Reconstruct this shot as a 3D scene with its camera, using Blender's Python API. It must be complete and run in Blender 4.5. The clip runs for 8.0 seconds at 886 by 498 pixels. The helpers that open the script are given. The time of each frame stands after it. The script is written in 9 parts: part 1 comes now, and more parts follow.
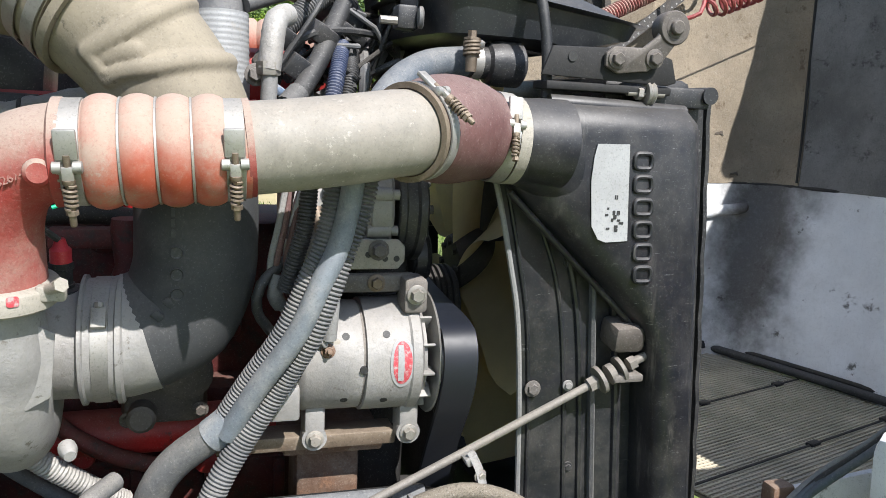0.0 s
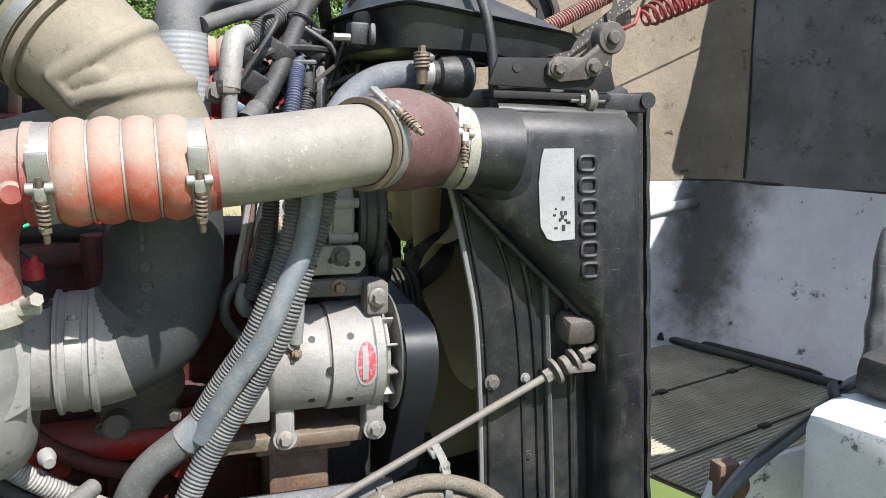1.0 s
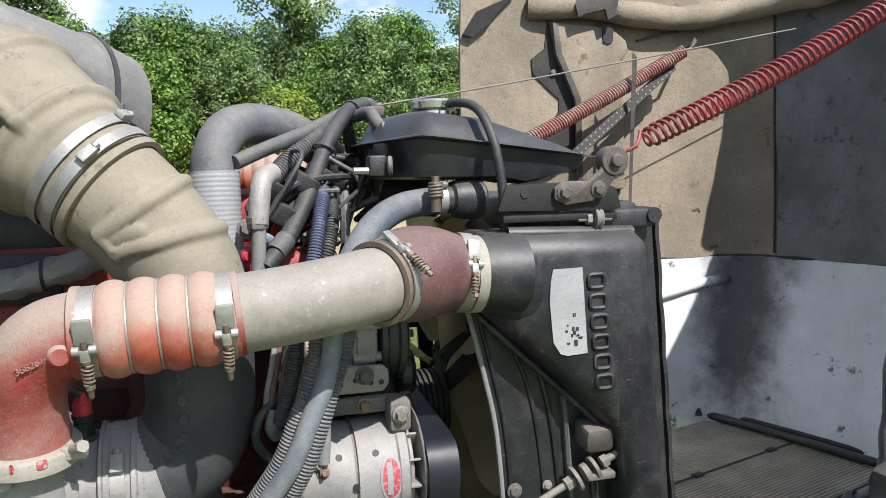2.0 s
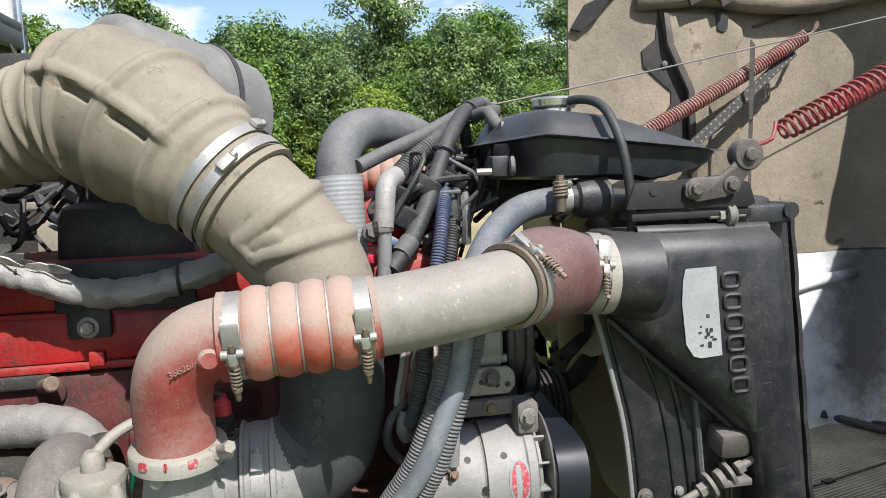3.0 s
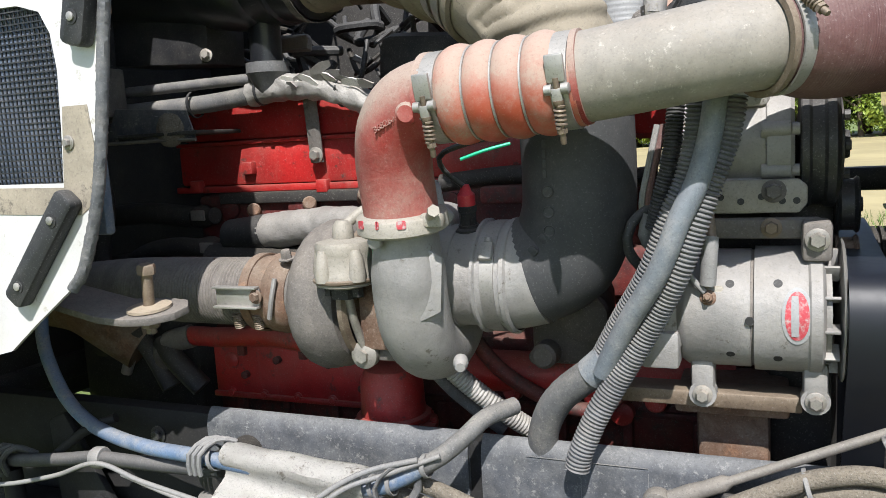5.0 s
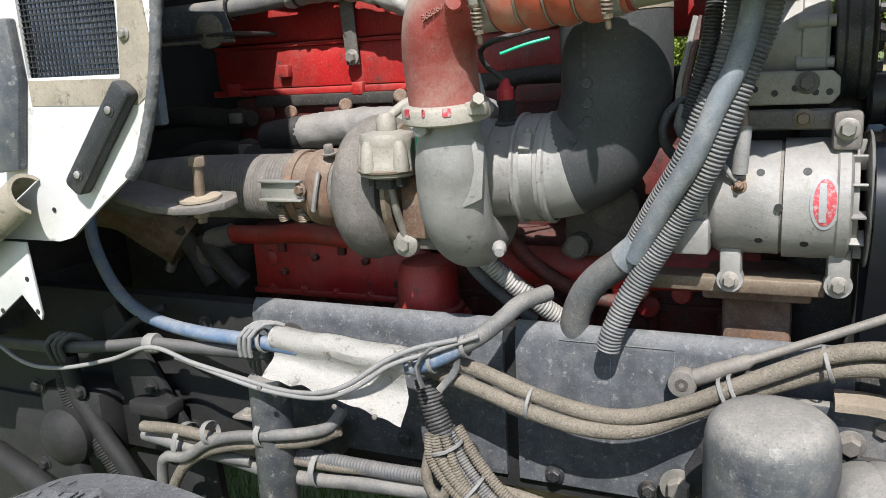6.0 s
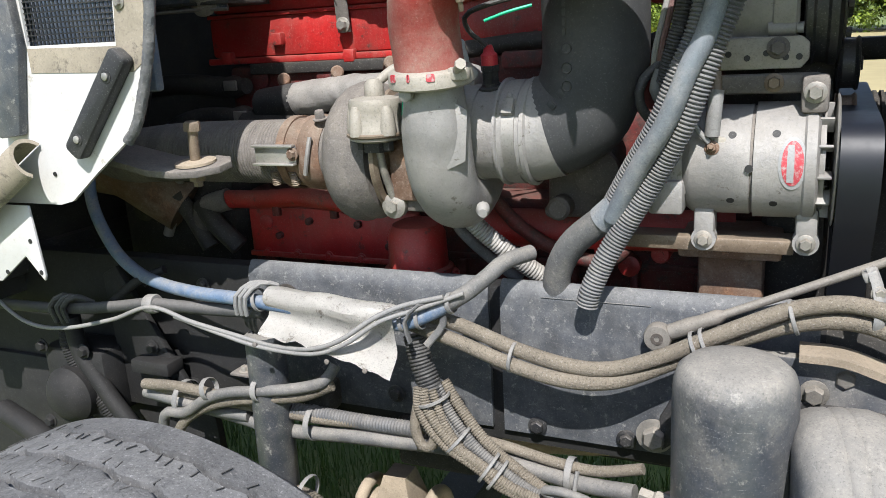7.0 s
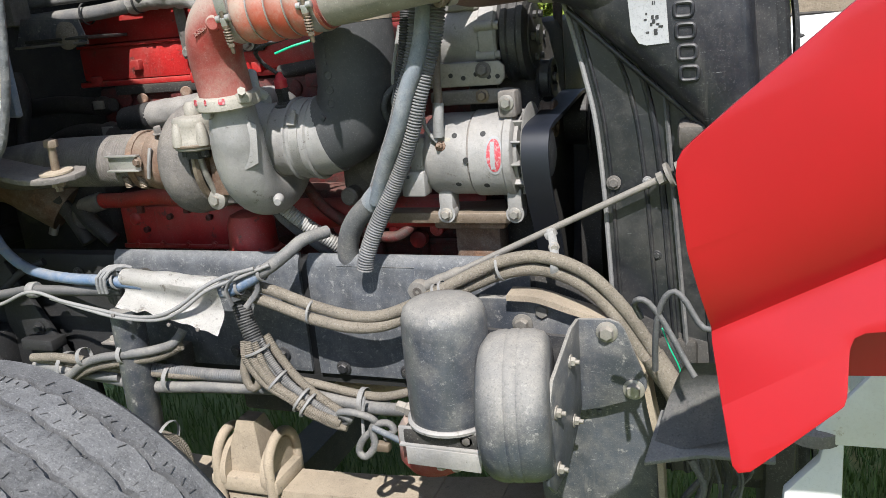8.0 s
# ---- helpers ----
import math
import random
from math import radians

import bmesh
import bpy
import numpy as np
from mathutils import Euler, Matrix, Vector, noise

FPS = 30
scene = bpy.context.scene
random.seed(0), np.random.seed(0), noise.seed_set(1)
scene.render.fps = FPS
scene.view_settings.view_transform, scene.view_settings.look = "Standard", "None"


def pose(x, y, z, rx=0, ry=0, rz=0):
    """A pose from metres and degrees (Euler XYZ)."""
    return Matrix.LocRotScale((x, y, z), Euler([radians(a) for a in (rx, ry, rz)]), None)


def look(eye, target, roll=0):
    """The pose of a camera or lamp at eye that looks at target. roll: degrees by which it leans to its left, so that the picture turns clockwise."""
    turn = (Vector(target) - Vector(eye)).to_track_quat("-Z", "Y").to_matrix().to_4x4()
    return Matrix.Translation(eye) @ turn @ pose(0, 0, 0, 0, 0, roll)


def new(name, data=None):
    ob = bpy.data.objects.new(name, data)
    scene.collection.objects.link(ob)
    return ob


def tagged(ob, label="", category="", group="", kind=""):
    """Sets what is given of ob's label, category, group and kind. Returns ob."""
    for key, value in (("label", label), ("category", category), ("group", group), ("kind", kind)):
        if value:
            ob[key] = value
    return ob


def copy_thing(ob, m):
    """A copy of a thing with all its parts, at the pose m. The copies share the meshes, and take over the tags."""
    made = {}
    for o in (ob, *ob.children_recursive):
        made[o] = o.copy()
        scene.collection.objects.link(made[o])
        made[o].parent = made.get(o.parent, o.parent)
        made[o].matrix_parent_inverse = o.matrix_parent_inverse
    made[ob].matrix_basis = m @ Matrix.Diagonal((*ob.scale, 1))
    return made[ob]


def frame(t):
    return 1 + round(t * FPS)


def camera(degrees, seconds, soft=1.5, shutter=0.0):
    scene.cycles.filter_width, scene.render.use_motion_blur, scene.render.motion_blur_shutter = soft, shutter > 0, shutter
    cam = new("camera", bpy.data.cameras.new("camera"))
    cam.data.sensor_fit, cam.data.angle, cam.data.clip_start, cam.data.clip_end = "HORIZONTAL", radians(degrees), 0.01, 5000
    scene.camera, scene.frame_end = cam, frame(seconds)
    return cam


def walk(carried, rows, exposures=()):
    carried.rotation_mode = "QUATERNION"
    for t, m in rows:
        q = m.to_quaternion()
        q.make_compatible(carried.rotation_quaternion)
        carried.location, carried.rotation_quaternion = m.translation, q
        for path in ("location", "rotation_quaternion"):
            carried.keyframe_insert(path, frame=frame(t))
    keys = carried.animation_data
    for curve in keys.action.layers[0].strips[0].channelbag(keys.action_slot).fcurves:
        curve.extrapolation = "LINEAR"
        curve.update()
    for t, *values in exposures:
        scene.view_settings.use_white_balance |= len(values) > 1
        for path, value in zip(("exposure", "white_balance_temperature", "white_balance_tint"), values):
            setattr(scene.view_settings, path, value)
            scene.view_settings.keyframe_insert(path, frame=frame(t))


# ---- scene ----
cam = camera(58.6, 8.0, soft=0.55)
PATH = [
    (0, (0.044, 0.017, 1.547), (0.642, 1.895, 1.205), 2.9),
    (0.3, (0.035, 0.011, 1.548), (0.701, 1.867, 1.212), 2.6),
    (0.5, (0.03, 0.004, 1.548), (0.712, 1.854, 1.212), 2.2),
    (1, (0.041, -0.046, 1.556), (0.713, 1.809, 1.228), 1.2),
    (1.2, (0.053, -0.073, 1.568), (0.696, 1.793, 1.243), 0.7),
    (1.5, (0.076, -0.107, 1.632), (0.663, 1.783, 1.341), -0.0),
    (1.7, (0.084, -0.113, 1.665), (0.653, 1.788, 1.413), -0.6),
    (2.8, (0.019, -0.097, 1.683), (0.522, 1.831, 1.513), -2.1),
    (3, (0.022, -0.089, 1.684), (0.358, 1.872, 1.476), -2.6),
    (3.2, (0.056, -0.072, 1.682), (0.19, 1.911, 1.464), -3.3),
    (3.5, (0.124, -0.028, 1.689), (-0.163, 1.94, 1.484), -4.6),
    (3.7, (0.178, -0.011, 1.687), (-0.331, 1.913, 1.486), -4.9),
    (4, (0.241, 0.005, 1.598), (-0.376, 1.898, 1.403), -4.9),
    (4.2, (0.264, 0.016, 1.543), (-0.388, 1.897, 1.343), -4.7),
    (4.5, (0.285, 0.031, 1.496), (-0.426, 1.886, 1.267), -4.4),
    (4.8, (0.296, 0.018, 1.463), (-0.448, 1.857, 1.214), -3.7),
    (5, (0.299, 0.007, 1.441), (-0.481, 1.828, 1.16), -3.4),
    (5.2, (0.3, -0.005, 1.427), (-0.512, 1.799, 1.133), -3.2),
    (6.3, (0.281, -0.074, 1.395), (-0.524, 1.687, 0.895), -3.2),
    (6.5, (0.283, -0.057, 1.395), (-0.529, 1.699, 0.889), -3.2),
    (7, (0.325, -0.104, 1.394), (-0.478, 1.649, 0.865), -3.4),
    (7.2, (0.364, -0.143, 1.405), (-0.423, 1.618, 0.876), -4.6),
    (7.5, (0.472, -0.206, 1.426), (-0.27, 1.582, 0.925), -5.2),
    (7.7, (0.579, -0.263, 1.424), (-0.155, 1.532, 0.936), -5.3),
    (8, (0.731, -0.336, 1.44), (0.05, 1.462, 0.888), -5.1),
]
walk(cam, [(t, look(eye, target, roll)) for t, eye, target, roll in PATH],
     exposures=[(0.0, 0.95), (1.0, 0.94), (1.5, 0.79), (3.0, 0.66), (4.0, 0.65), (5.0, 0.79), (6.5, 0.83), (8.0, 0.90)])

# ---- world and light ----
SUN_DIR = Vector((0.34, -1.0, 1.2)).normalized()
world = bpy.data.worlds.new("sky")
scene.world = world
world.use_nodes = True
wn, wl = world.node_tree.nodes, world.node_tree.links
wbg = wn["Background"]
sky = wn.new("ShaderNodeTexSky")
sky.sky_type, sky.sun_disc = "NISHITA", False
sky.sun_elevation = math.asin(SUN_DIR.z)
sky.sun_rotation = math.atan2(SUN_DIR.x, SUN_DIR.y)
sky.air_density, sky.dust_density, sky.ozone_density = 1.0, 0.7, 2.0
wtc = wn.new("ShaderNodeTexCoord")
wmap = wn.new("ShaderNodeMapping")
wmap.inputs["Scale"].default_value = (1.0, 1.0, 3.0)
wl.new(wtc.outputs["Generated"], wmap.inputs["Vector"])
wnoise = wn.new("ShaderNodeTexNoise")
wnoise.inputs["Scale"].default_value, wnoise.inputs["Detail"].default_value = 5.5, 9.0
wnoise.inputs["Roughness"].default_value = 0.56
wl.new(wmap.outputs["Vector"], wnoise.inputs["Vector"])
wramp = wn.new("ShaderNodeValToRGB")
wramp.color_ramp.elements[0].position, wramp.color_ramp.elements[1].position = 0.53, 0.64
wl.new(wnoise.outputs["Fac"], wramp.inputs["Fac"])
wmix = wn.new("ShaderNodeMix")
wmix.data_type = "RGBA"
wl.new(wramp.outputs["Color"], wmix.inputs["Factor"])
wl.new(sky.outputs["Color"], wmix.inputs["A"])
wmix.inputs["B"].default_value = (6.5, 6.7, 7.0, 1)
wl.new(wmix.outputs["Result"], wbg.inputs["Color"])
wbg.inputs["Strength"].default_value = 0.11

sun = new("sun", bpy.data.lights.new("sun", "SUN"))
sun.data.energy, sun.data.angle, sun.data.color = 4.4, radians(0.53), (1.0, 0.972, 0.95)
sun.matrix_world = look((0, 0, 12), Vector((0, 0, 12)) - SUN_DIR)


# ---- materials ----
DUST = (0.40, 0.335, 0.25)


def material(name, color, rough=0.6, metal=0.0, var=0.25, grain=60.0, bump=0.2, dust=0.0, top=0.0,
             dust_color=DUST, patch=7.0, wear=None, wear_amount=0.0, coat=0.0, noise_rough=0.15, stain=None, scratch=0.0, grit=0.5, settle=-0.15, streak=0.0):
    """A node material: base colour varied at two scales, dust in patches (more on upward faces), worn spots, fine relief."""
    m = bpy.data.materials.new(name)
    m.use_nodes = True
    n, l = m.node_tree.nodes, m.node_tree.links
    b = n["Principled BSDF"]
    tc = n.new("ShaderNodeTexCoord")

    def stretched(turn, size):
        k = n.new("ShaderNodeMapping")
        k.inputs["Rotation"].default_value, k.inputs["Scale"].default_value = turn, size
        l.new(tc.outputs["Object"], k.inputs["Vector"])
        return k.outputs["Vector"]

    def tex(scale, detail=4.0, rough_=0.6, where=None):
        t = n.new("ShaderNodeTexNoise")
        t.inputs["Scale"].default_value, t.inputs["Detail"].default_value = scale, detail
        t.inputs["Roughness"].default_value = rough_
        l.new(where or tc.outputs["Object"], t.inputs["Vector"])
        return t.outputs["Fac"]

    def ramp(v, a, z):
        r = n.new("ShaderNodeMapRange")
        r.interpolation_type = "SMOOTHSTEP"
        r.inputs["From Min"].default_value, r.inputs["From Max"].default_value = a, z
        l.new(v, r.inputs["Value"])
        return r.outputs["Result"]

    def math_(op, a, c):
        k = n.new("ShaderNodeMath")
        k.operation = op
        for i, v in enumerate((a, c)):
            if isinstance(v, (int, float)):
                k.inputs[i].default_value = v
            else:
                l.new(v, k.inputs[i])
        return k.outputs[0]

    def mix(f, a, c):
        k = n.new("ShaderNodeMix")
        k.data_type = "RGBA"
        for key, v in (("Factor", f), ("A", a), ("B", c)):
            if isinstance(v, tuple):
                k.inputs[key].default_value = (*v, 1)
            elif isinstance(v, (int, float)):
                k.inputs[key].default_value = v
            else:
                l.new(v, k.inputs[key])
        return k.outputs["Result"]

    fine, broad = tex(grain, 6.0, 0.65), tex(patch, 5.0)
    dark = tuple(c * (1 - var) for c in color)
    lite = tuple(min(1.0, c * (1 + var * 0.7)) for c in color)
    col = mix(ramp(broad, 0.3, 0.7), dark, lite)
    col = mix(math_("MULTIPLY", ramp(fine, 0.45, 0.75), var * 0.8), col, dark)
    if wear_amount > 0:
        col = mix(math_("MULTIPLY", ramp(tex(patch * 4.1, 8.0, 0.75), 0.62 - wear_amount * 0.3, 0.66), 0.9), col, wear)
    if scratch > 0:
        # fine pale scuffs in two directions
        for turn, seed in (((0.3, 0.5, 0.2), 0.0), ((0.9, -0.7, 0.4), 3.0)):
            line = ramp(tex(26.0 + seed, 6.0, 0.8, stretched(turn, (1.0, 1.0, 9.0))), 0.635, 0.70)
            col = mix(math_("MULTIPLY", line, scratch), col, tuple(0.35 + 0.3 * c for c in color))
    if streak > 0:
        # dried runs of dirty water, drawn out downwards
        run = ramp(tex(30.0, 5.0, 0.7, stretched((0.0, 0.06, 0.0), (1.0, 1.0, 0.10))), 0.54, 0.70)
        gaps = ramp(tex(9.0, 4.0, 0.6, stretched((0.0, 0.0, 0.0), (1.0, 1.0, 0.4))), 0.44, 0.62)
        col = mix(math_("MULTIPLY", math_("MULTIPLY", run, gaps), streak), col, dust_color)
    if stain:
        # a sooty smear round an upright line at (x, y)
        p = n.new("ShaderNodeSeparateXYZ")
        l.new(tc.outputs["Object"], p.inputs["Vector"])
        dx, dy = math_("SUBTRACT", p.outputs["X"], stain[0]), math_("SUBTRACT", p.outputs["Y"], stain[1])
        far_ = math_("SQRT", math_("ADD", math_("MULTIPLY", dx, dx), math_("MULTIPLY", dy, dy)), 0.0)
        far_ = math_("ADD", far_, math_("MULTIPLY", math_("SUBTRACT", tex(6.0, 8.0, 0.7), 0.5), stain[2] * 1.3))
        col = mix(math_("MULTIPLY", math_("SUBTRACT", 1.0, ramp(far_, stain[2] * 0.25, stain[2])), 0.93), col, (0.05, 0.042, 0.036))
    rough_out = math_("ADD", rough - noise_rough / 2, math_("MULTIPLY", fine, noise_rough))
    if dust > 0 or top > 0:
        g = n.new("ShaderNodeNewGeometry")
        s = n.new("ShaderNodeSeparateXYZ")
        l.new(g.outputs["Normal"], s.inputs["Vector"])
        patchy = ramp(tex(patch * 1.7, 7.0, 0.7), 0.42, 0.66)
        speck = ramp(tex(grain * 2.5, 3.0, 0.7), 0.5, 0.66)
        loose = math_("MULTIPLY", math_("MULTIPLY", patchy, dust), math_("ADD", 0.6, math_("MULTIPLY", speck, 0.5)))
        lying = math_("ADD", s.outputs["Z"], math_("MULTIPLY", math_("SUBTRACT", tex(patch * 2.2, 6.0, 0.7), 0.5), 1.1))
        lying = math_("MULTIPLY", ramp(lying, settle, settle + 1.05), math_("ADD", 0.88, math_("MULTIPLY", speck, 0.14)))
        d = math_("ADD", loose, math_("MULTIPLY", lying, top))
        d = math_("MINIMUM", d, 0.97)
        col = mix(d, col, dust_color)
        rough_out = math_("ADD", math_("MULTIPLY", rough_out, math_("SUBTRACT", 1.0, d)), math_("MULTIPLY", d, 0.93))
        if metal > 0:
            l.new(math_("MULTIPLY", metal, math_("SUBTRACT", 1.0, d)), b.inputs["Metallic"])
    else:
        b.inputs["Metallic"].default_value = metal
    if grit > 0:
        # mineral grit: pale grains, dark crumbs and a fine mottling
        fleck = tex(330.0, 2.0, 0.7)
        col = mix(math_("MULTIPLY", ramp(fleck, 0.58, 0.74), grit * 0.5), col, tuple(min(0.75, c * 0.6 + 0.26) for c in (dust_color if dust + top > 0 else color)))
        col = mix(math_("MULTIPLY", ramp(fleck, 0.46, 0.28), grit * 0.75), col, tuple(c * 0.35 for c in color))
        col = mix(math_("MULTIPLY", ramp(tex(95.0, 7.0, 0.8), 0.50, 0.34), grit * 0.45), col, tuple(c * 0.45 for c in color))
    l.new(col, b.inputs["Base Color"])
    l.new(rough_out, b.inputs["Roughness"])
    b.inputs["Coat Weight"].default_value = coat
    b.inputs["Coat Roughness"].default_value = 0.08
    if bump > 0:
        k = n.new("ShaderNodeBump")
        k.inputs["Strength"].default_value, k.inputs["Distance"].default_value = bump, 0.003
        l.new(fine, k.inputs["Height"])
        l.new(k.outputs["Normal"], b.inputs["Normal"])
    return m


m_rail = material("dusty black frame paint", (0.058, 0.063, 0.072), 0.5, 0, 0.3, 90, 0.2, dust=0.3, top=0.45, patch=20, wear=(0.21, 0.208, 0.20), wear_amount=0.2, dust_color=(0.215, 0.215, 0.21), scratch=0.5, grit=0.45, streak=0.3)
m_black = material("black painted steel", (0.015, 0.0165, 0.020), 0.45, 0, 0.3, 80, 0.15, dust=0.2, top=0.22, dust_color=(0.21, 0.19, 0.165), scratch=0.2)
m_plastic = material("black moulded plastic", (0.011, 0.0125, 0.016), 0.34, 0, 0.25, 120, 0.10, dust=0.22, top=0.34, patch=9, dust_color=(0.165, 0.15, 0.13), scratch=0.4, grit=0.14)
m_tank = material("streaked black tank plastic", (0.008, 0.009, 0.013), 0.36, 0, 0.3, 120, 0.10, dust=0.14, top=0.30, patch=9, dust_color=(0.175, 0.162, 0.145), scratch=0.4, grit=0.2, streak=0.55)
m_gloss = material("clean black plastic", (0.012, 0.014, 0.018), 0.38, 0, 0.2, 140, 0.05, dust=0.12, top=0.20, dust_color=(0.20, 0.19, 0.175), coat=0.15, grit=0.25, scratch=0.1)
# grey on upward faces is dust plus a painted sky sheen
m_tube = material("dusty black tube plastic with sky sheen", (0.013, 0.0145, 0.018), 0.33, 0, 0.25, 90, 0.08, dust=0.10, top=0.75, settle=0.1, dust_color=(0.15, 0.15, 0.152), patch=5, scratch=0.4, grit=0.25)
m_rubber = material("black rubber", (0.016, 0.017, 0.019), 0.55, 0, 0.2, 150, 0.12, dust=0.16, top=0.24, dust_color=(0.20, 0.19, 0.175))
m_belt = material("black belt rubber", (0.008, 0.010, 0.016), 0.5, 0, 0.2, 60, 0.03, grit=0.0)
m_elbow = material("dusty black rubber elbow", (0.036, 0.038, 0.041), 0.7, 0, 0.25, 110, 0.12, dust=0.26, top=0.5, patch=4, dust_color=(0.19, 0.18, 0.168), grit=0.25)
m_tan = material("dust coated rubber duct", (0.225, 0.195, 0.145), 0.8, 0, 0.25, 60, 0.2, dust=0.4, top=0.3, dust_color=(0.30, 0.26, 0.195), wear=(0.10, 0.088, 0.068), wear_amount=0.13, grit=0.35)
m_alu = material("dusty cast aluminium", (0.285, 0.277, 0.268), 0.5, 0.25, 0.25, 140, 0.35, dust=0.4, top=0.3, dust_color=(0.34, 0.315, 0.28), wear=(0.13, 0.118, 0.10), wear_amount=0.10, grit=0.28, streak=0.3, patch=10)
m_pipe = material("grey painted charge pipe", (0.245, 0.226, 0.194), 0.5, 0.0, 0.16, 170, 0.12, dust=0.45, top=0.35, dust_color=(0.30, 0.265, 0.222), wear=(0.42, 0.39, 0.34), wear_amount=0.13, patch=26, scratch=0.12, grit=0.35)
m_iron = material("dusty cast iron", (0.125, 0.114, 0.105), 0.75, 0.1, 0.4, 110, 0.6, dust=0.45, top=0.45, dust_color=(0.25, 0.222, 0.19), patch=9, streak=0.3)
m_rust = material("rusty steel", (0.13, 0.072, 0.045), 0.8, 0.1, 0.45, 70, 0.5, dust=0.6, top=0.5, wear=(0.22, 0.12, 0.07), wear_amount=0.25, dust_color=(0.28, 0.23, 0.18))
m_red = material("red engine paint", (0.36, 0.014, 0.014), 0.45, 0, 0.35, 90, 0.2, dust=0.2, top=0.40, dust_color=(0.24, 0.14, 0.11), wear=(0.07, 0.025, 0.022), wear_amount=0.20, grit=0.45, streak=0.35)
# darker, blotched red for the block, head and small fittings
m_darkred = material("dark blotched red casting", (0.10, 0.012, 0.011), 0.65, 0, 0.5, 70, 0.35, dust=0.25, top=0.35, dust_color=(0.16, 0.11, 0.085), wear=(0.022, 0.018, 0.016), wear_amount=0.55, patch=9, grit=0.4)
m_reddust = material("dust coated red casting", (0.27, 0.03, 0.024), 0.7, 0, 0.3, 140, 0.35, dust=0.30, top=1.1, dust_color=(0.31, 0.245, 0.20), patch=8, settle=-0.45, grit=0.3)
m_silicone = material("dusty red silicone hose", (0.44, 0.085, 0.046), 0.4, 0, 0.25, 120, 0.1, dust=0.9, top=0.95, settle=-0.50, dust_color=(0.35, 0.262, 0.21), patch=9, grit=0.25)
m_mauve = material("faded maroon hose", (0.105, 0.046, 0.043), 0.6, 0, 0.25, 90, 0.2, dust=0.4, top=0.45, dust_color=(0.205, 0.15, 0.135))
m_steel = material("dull stainless steel", (0.38, 0.37, 0.35), 0.46, 0.7, 0.2, 150, 0.1, dust=0.35, top=0.3, dust_color=(0.30, 0.27, 0.23))
m_bolt = material("zinc bolt", (0.29, 0.275, 0.25), 0.45, 0.6, 0.25, 160, 0.12, dust=0.45, top=0.4, dust_color=(0.30, 0.265, 0.215))
m_brass = material("dusty bronze bolt", (0.17, 0.13, 0.095), 0.5, 0.5, 0.3, 120, 0.2, dust=0.45, top=0.35, dust_color=(0.29, 0.24, 0.18))
m_white = material("white cab paint", (0.55, 0.548, 0.54), 0.35, 0, 0.08, 60, 0.03, dust=0.24, top=0.1, dust_color=(0.38, 0.335, 0.275), coat=0.3, grit=0.18, wear=(0.36, 0.33, 0.28), wear_amount=0.05)
m_cream = material("worn primer patch", (0.28, 0.245, 0.19), 0.8, 0, 0.25, 60, 0.25, dust=0.2, top=0.1, wear=(0.08, 0.07, 0.06), wear_amount=0.2)
m_fender = material("glossy red fender paint", (0.33, 0.002, 0.009), 0.34, 0, 0.06, 50, 0.0, coat=0.15, noise_rough=0.03, grit=0.0)
m_blanket = material("beige hood insulation", (0.285, 0.236, 0.172), 0.9, 0, 0.28, 70, 1.0, dust=0.3, dust_color=(0.235, 0.205, 0.165), wear=(0.13, 0.095, 0.06), wear_amount=0.11, patch=5, grit=0.8, streak=0.3)
m_darkblanket = material("sooty hood insulation", (0.175, 0.171, 0.165), 0.88, 0, 0.4, 40, 0.5, dust=0.3, patch=4, wear=(0.055, 0.052, 0.05), wear_amount=0.2, dust_color=(0.21, 0.20, 0.185), grit=0.7)
m_hoodwhite = material("sooty white inner paint", (0.78, 0.79, 0.80), 0.55, 0, 0.14, 60, 0.3, dust=0.16, wear=(0.06, 0.052, 0.045), wear_amount=0.11, patch=3, dust_color=(0.33, 0.29, 0.24), stain=(1.70, 2.02, 0.20), grit=0.4)
m_soot = material("sooty grime", (0.12, 0.10, 0.08), 0.9, 0, 0.4, 50, 0.3, dust=0.2, patch=5, dust_color=(0.2, 0.17, 0.14))
m_grille = material("dusty tan grille mesh", (0.50, 0.45, 0.35), 0.75, 0, 0.25, 70, 0.2, dust=0.3, dust_color=(0.45, 0.40, 0.30))
m_grilleback = material("dusty grille backing", (0.27, 0.235, 0.17), 0.85, 0, 0.3, 70, 0.2, dust=0.3, dust_color=(0.36, 0.31, 0.22))
m_springred = material("red spring paint", (0.24, 0.026, 0.030), 0.45, 0, 0.3, 90, 0.1, dust=0.3, top=0.3, dust_color=(0.24, 0.16, 0.13))
m_springdust = material("dust faded spring paint", (0.27, 0.06, 0.055), 0.6, 0, 0.3, 60, 0.1, dust=0.9, top=0.7, dust_color=(0.36, 0.29, 0.235), patch=14)
m_canvas = material("beige woven hose", (0.165, 0.143, 0.112), 0.9, 0, 0.3, 300, 1.0, dust=0.4, top=0.3, dust_color=(0.255, 0.22, 0.17), grit=0.9)
m_blue = material("faded blue hose", (0.088, 0.15, 0.25), 0.5, 0, 0.2, 70, 0.12, dust=0.85, top=0.42, dust_color=(0.27, 0.27, 0.265), patch=11)
m_bluegrey = material("dusty blue grey hose", (0.068, 0.088, 0.112), 0.55, 0, 0.2, 80, 0.12, dust=0.45, top=0.4, dust_color=(0.235, 0.228, 0.215))
m_palehose = material("pale dusty blue grey hose", (0.15, 0.172, 0.195), 0.55, 0, 0.2, 90, 0.12, dust=0.8, top=0.5, dust_color=(0.30, 0.298, 0.29), patch=11, scratch=0.4)
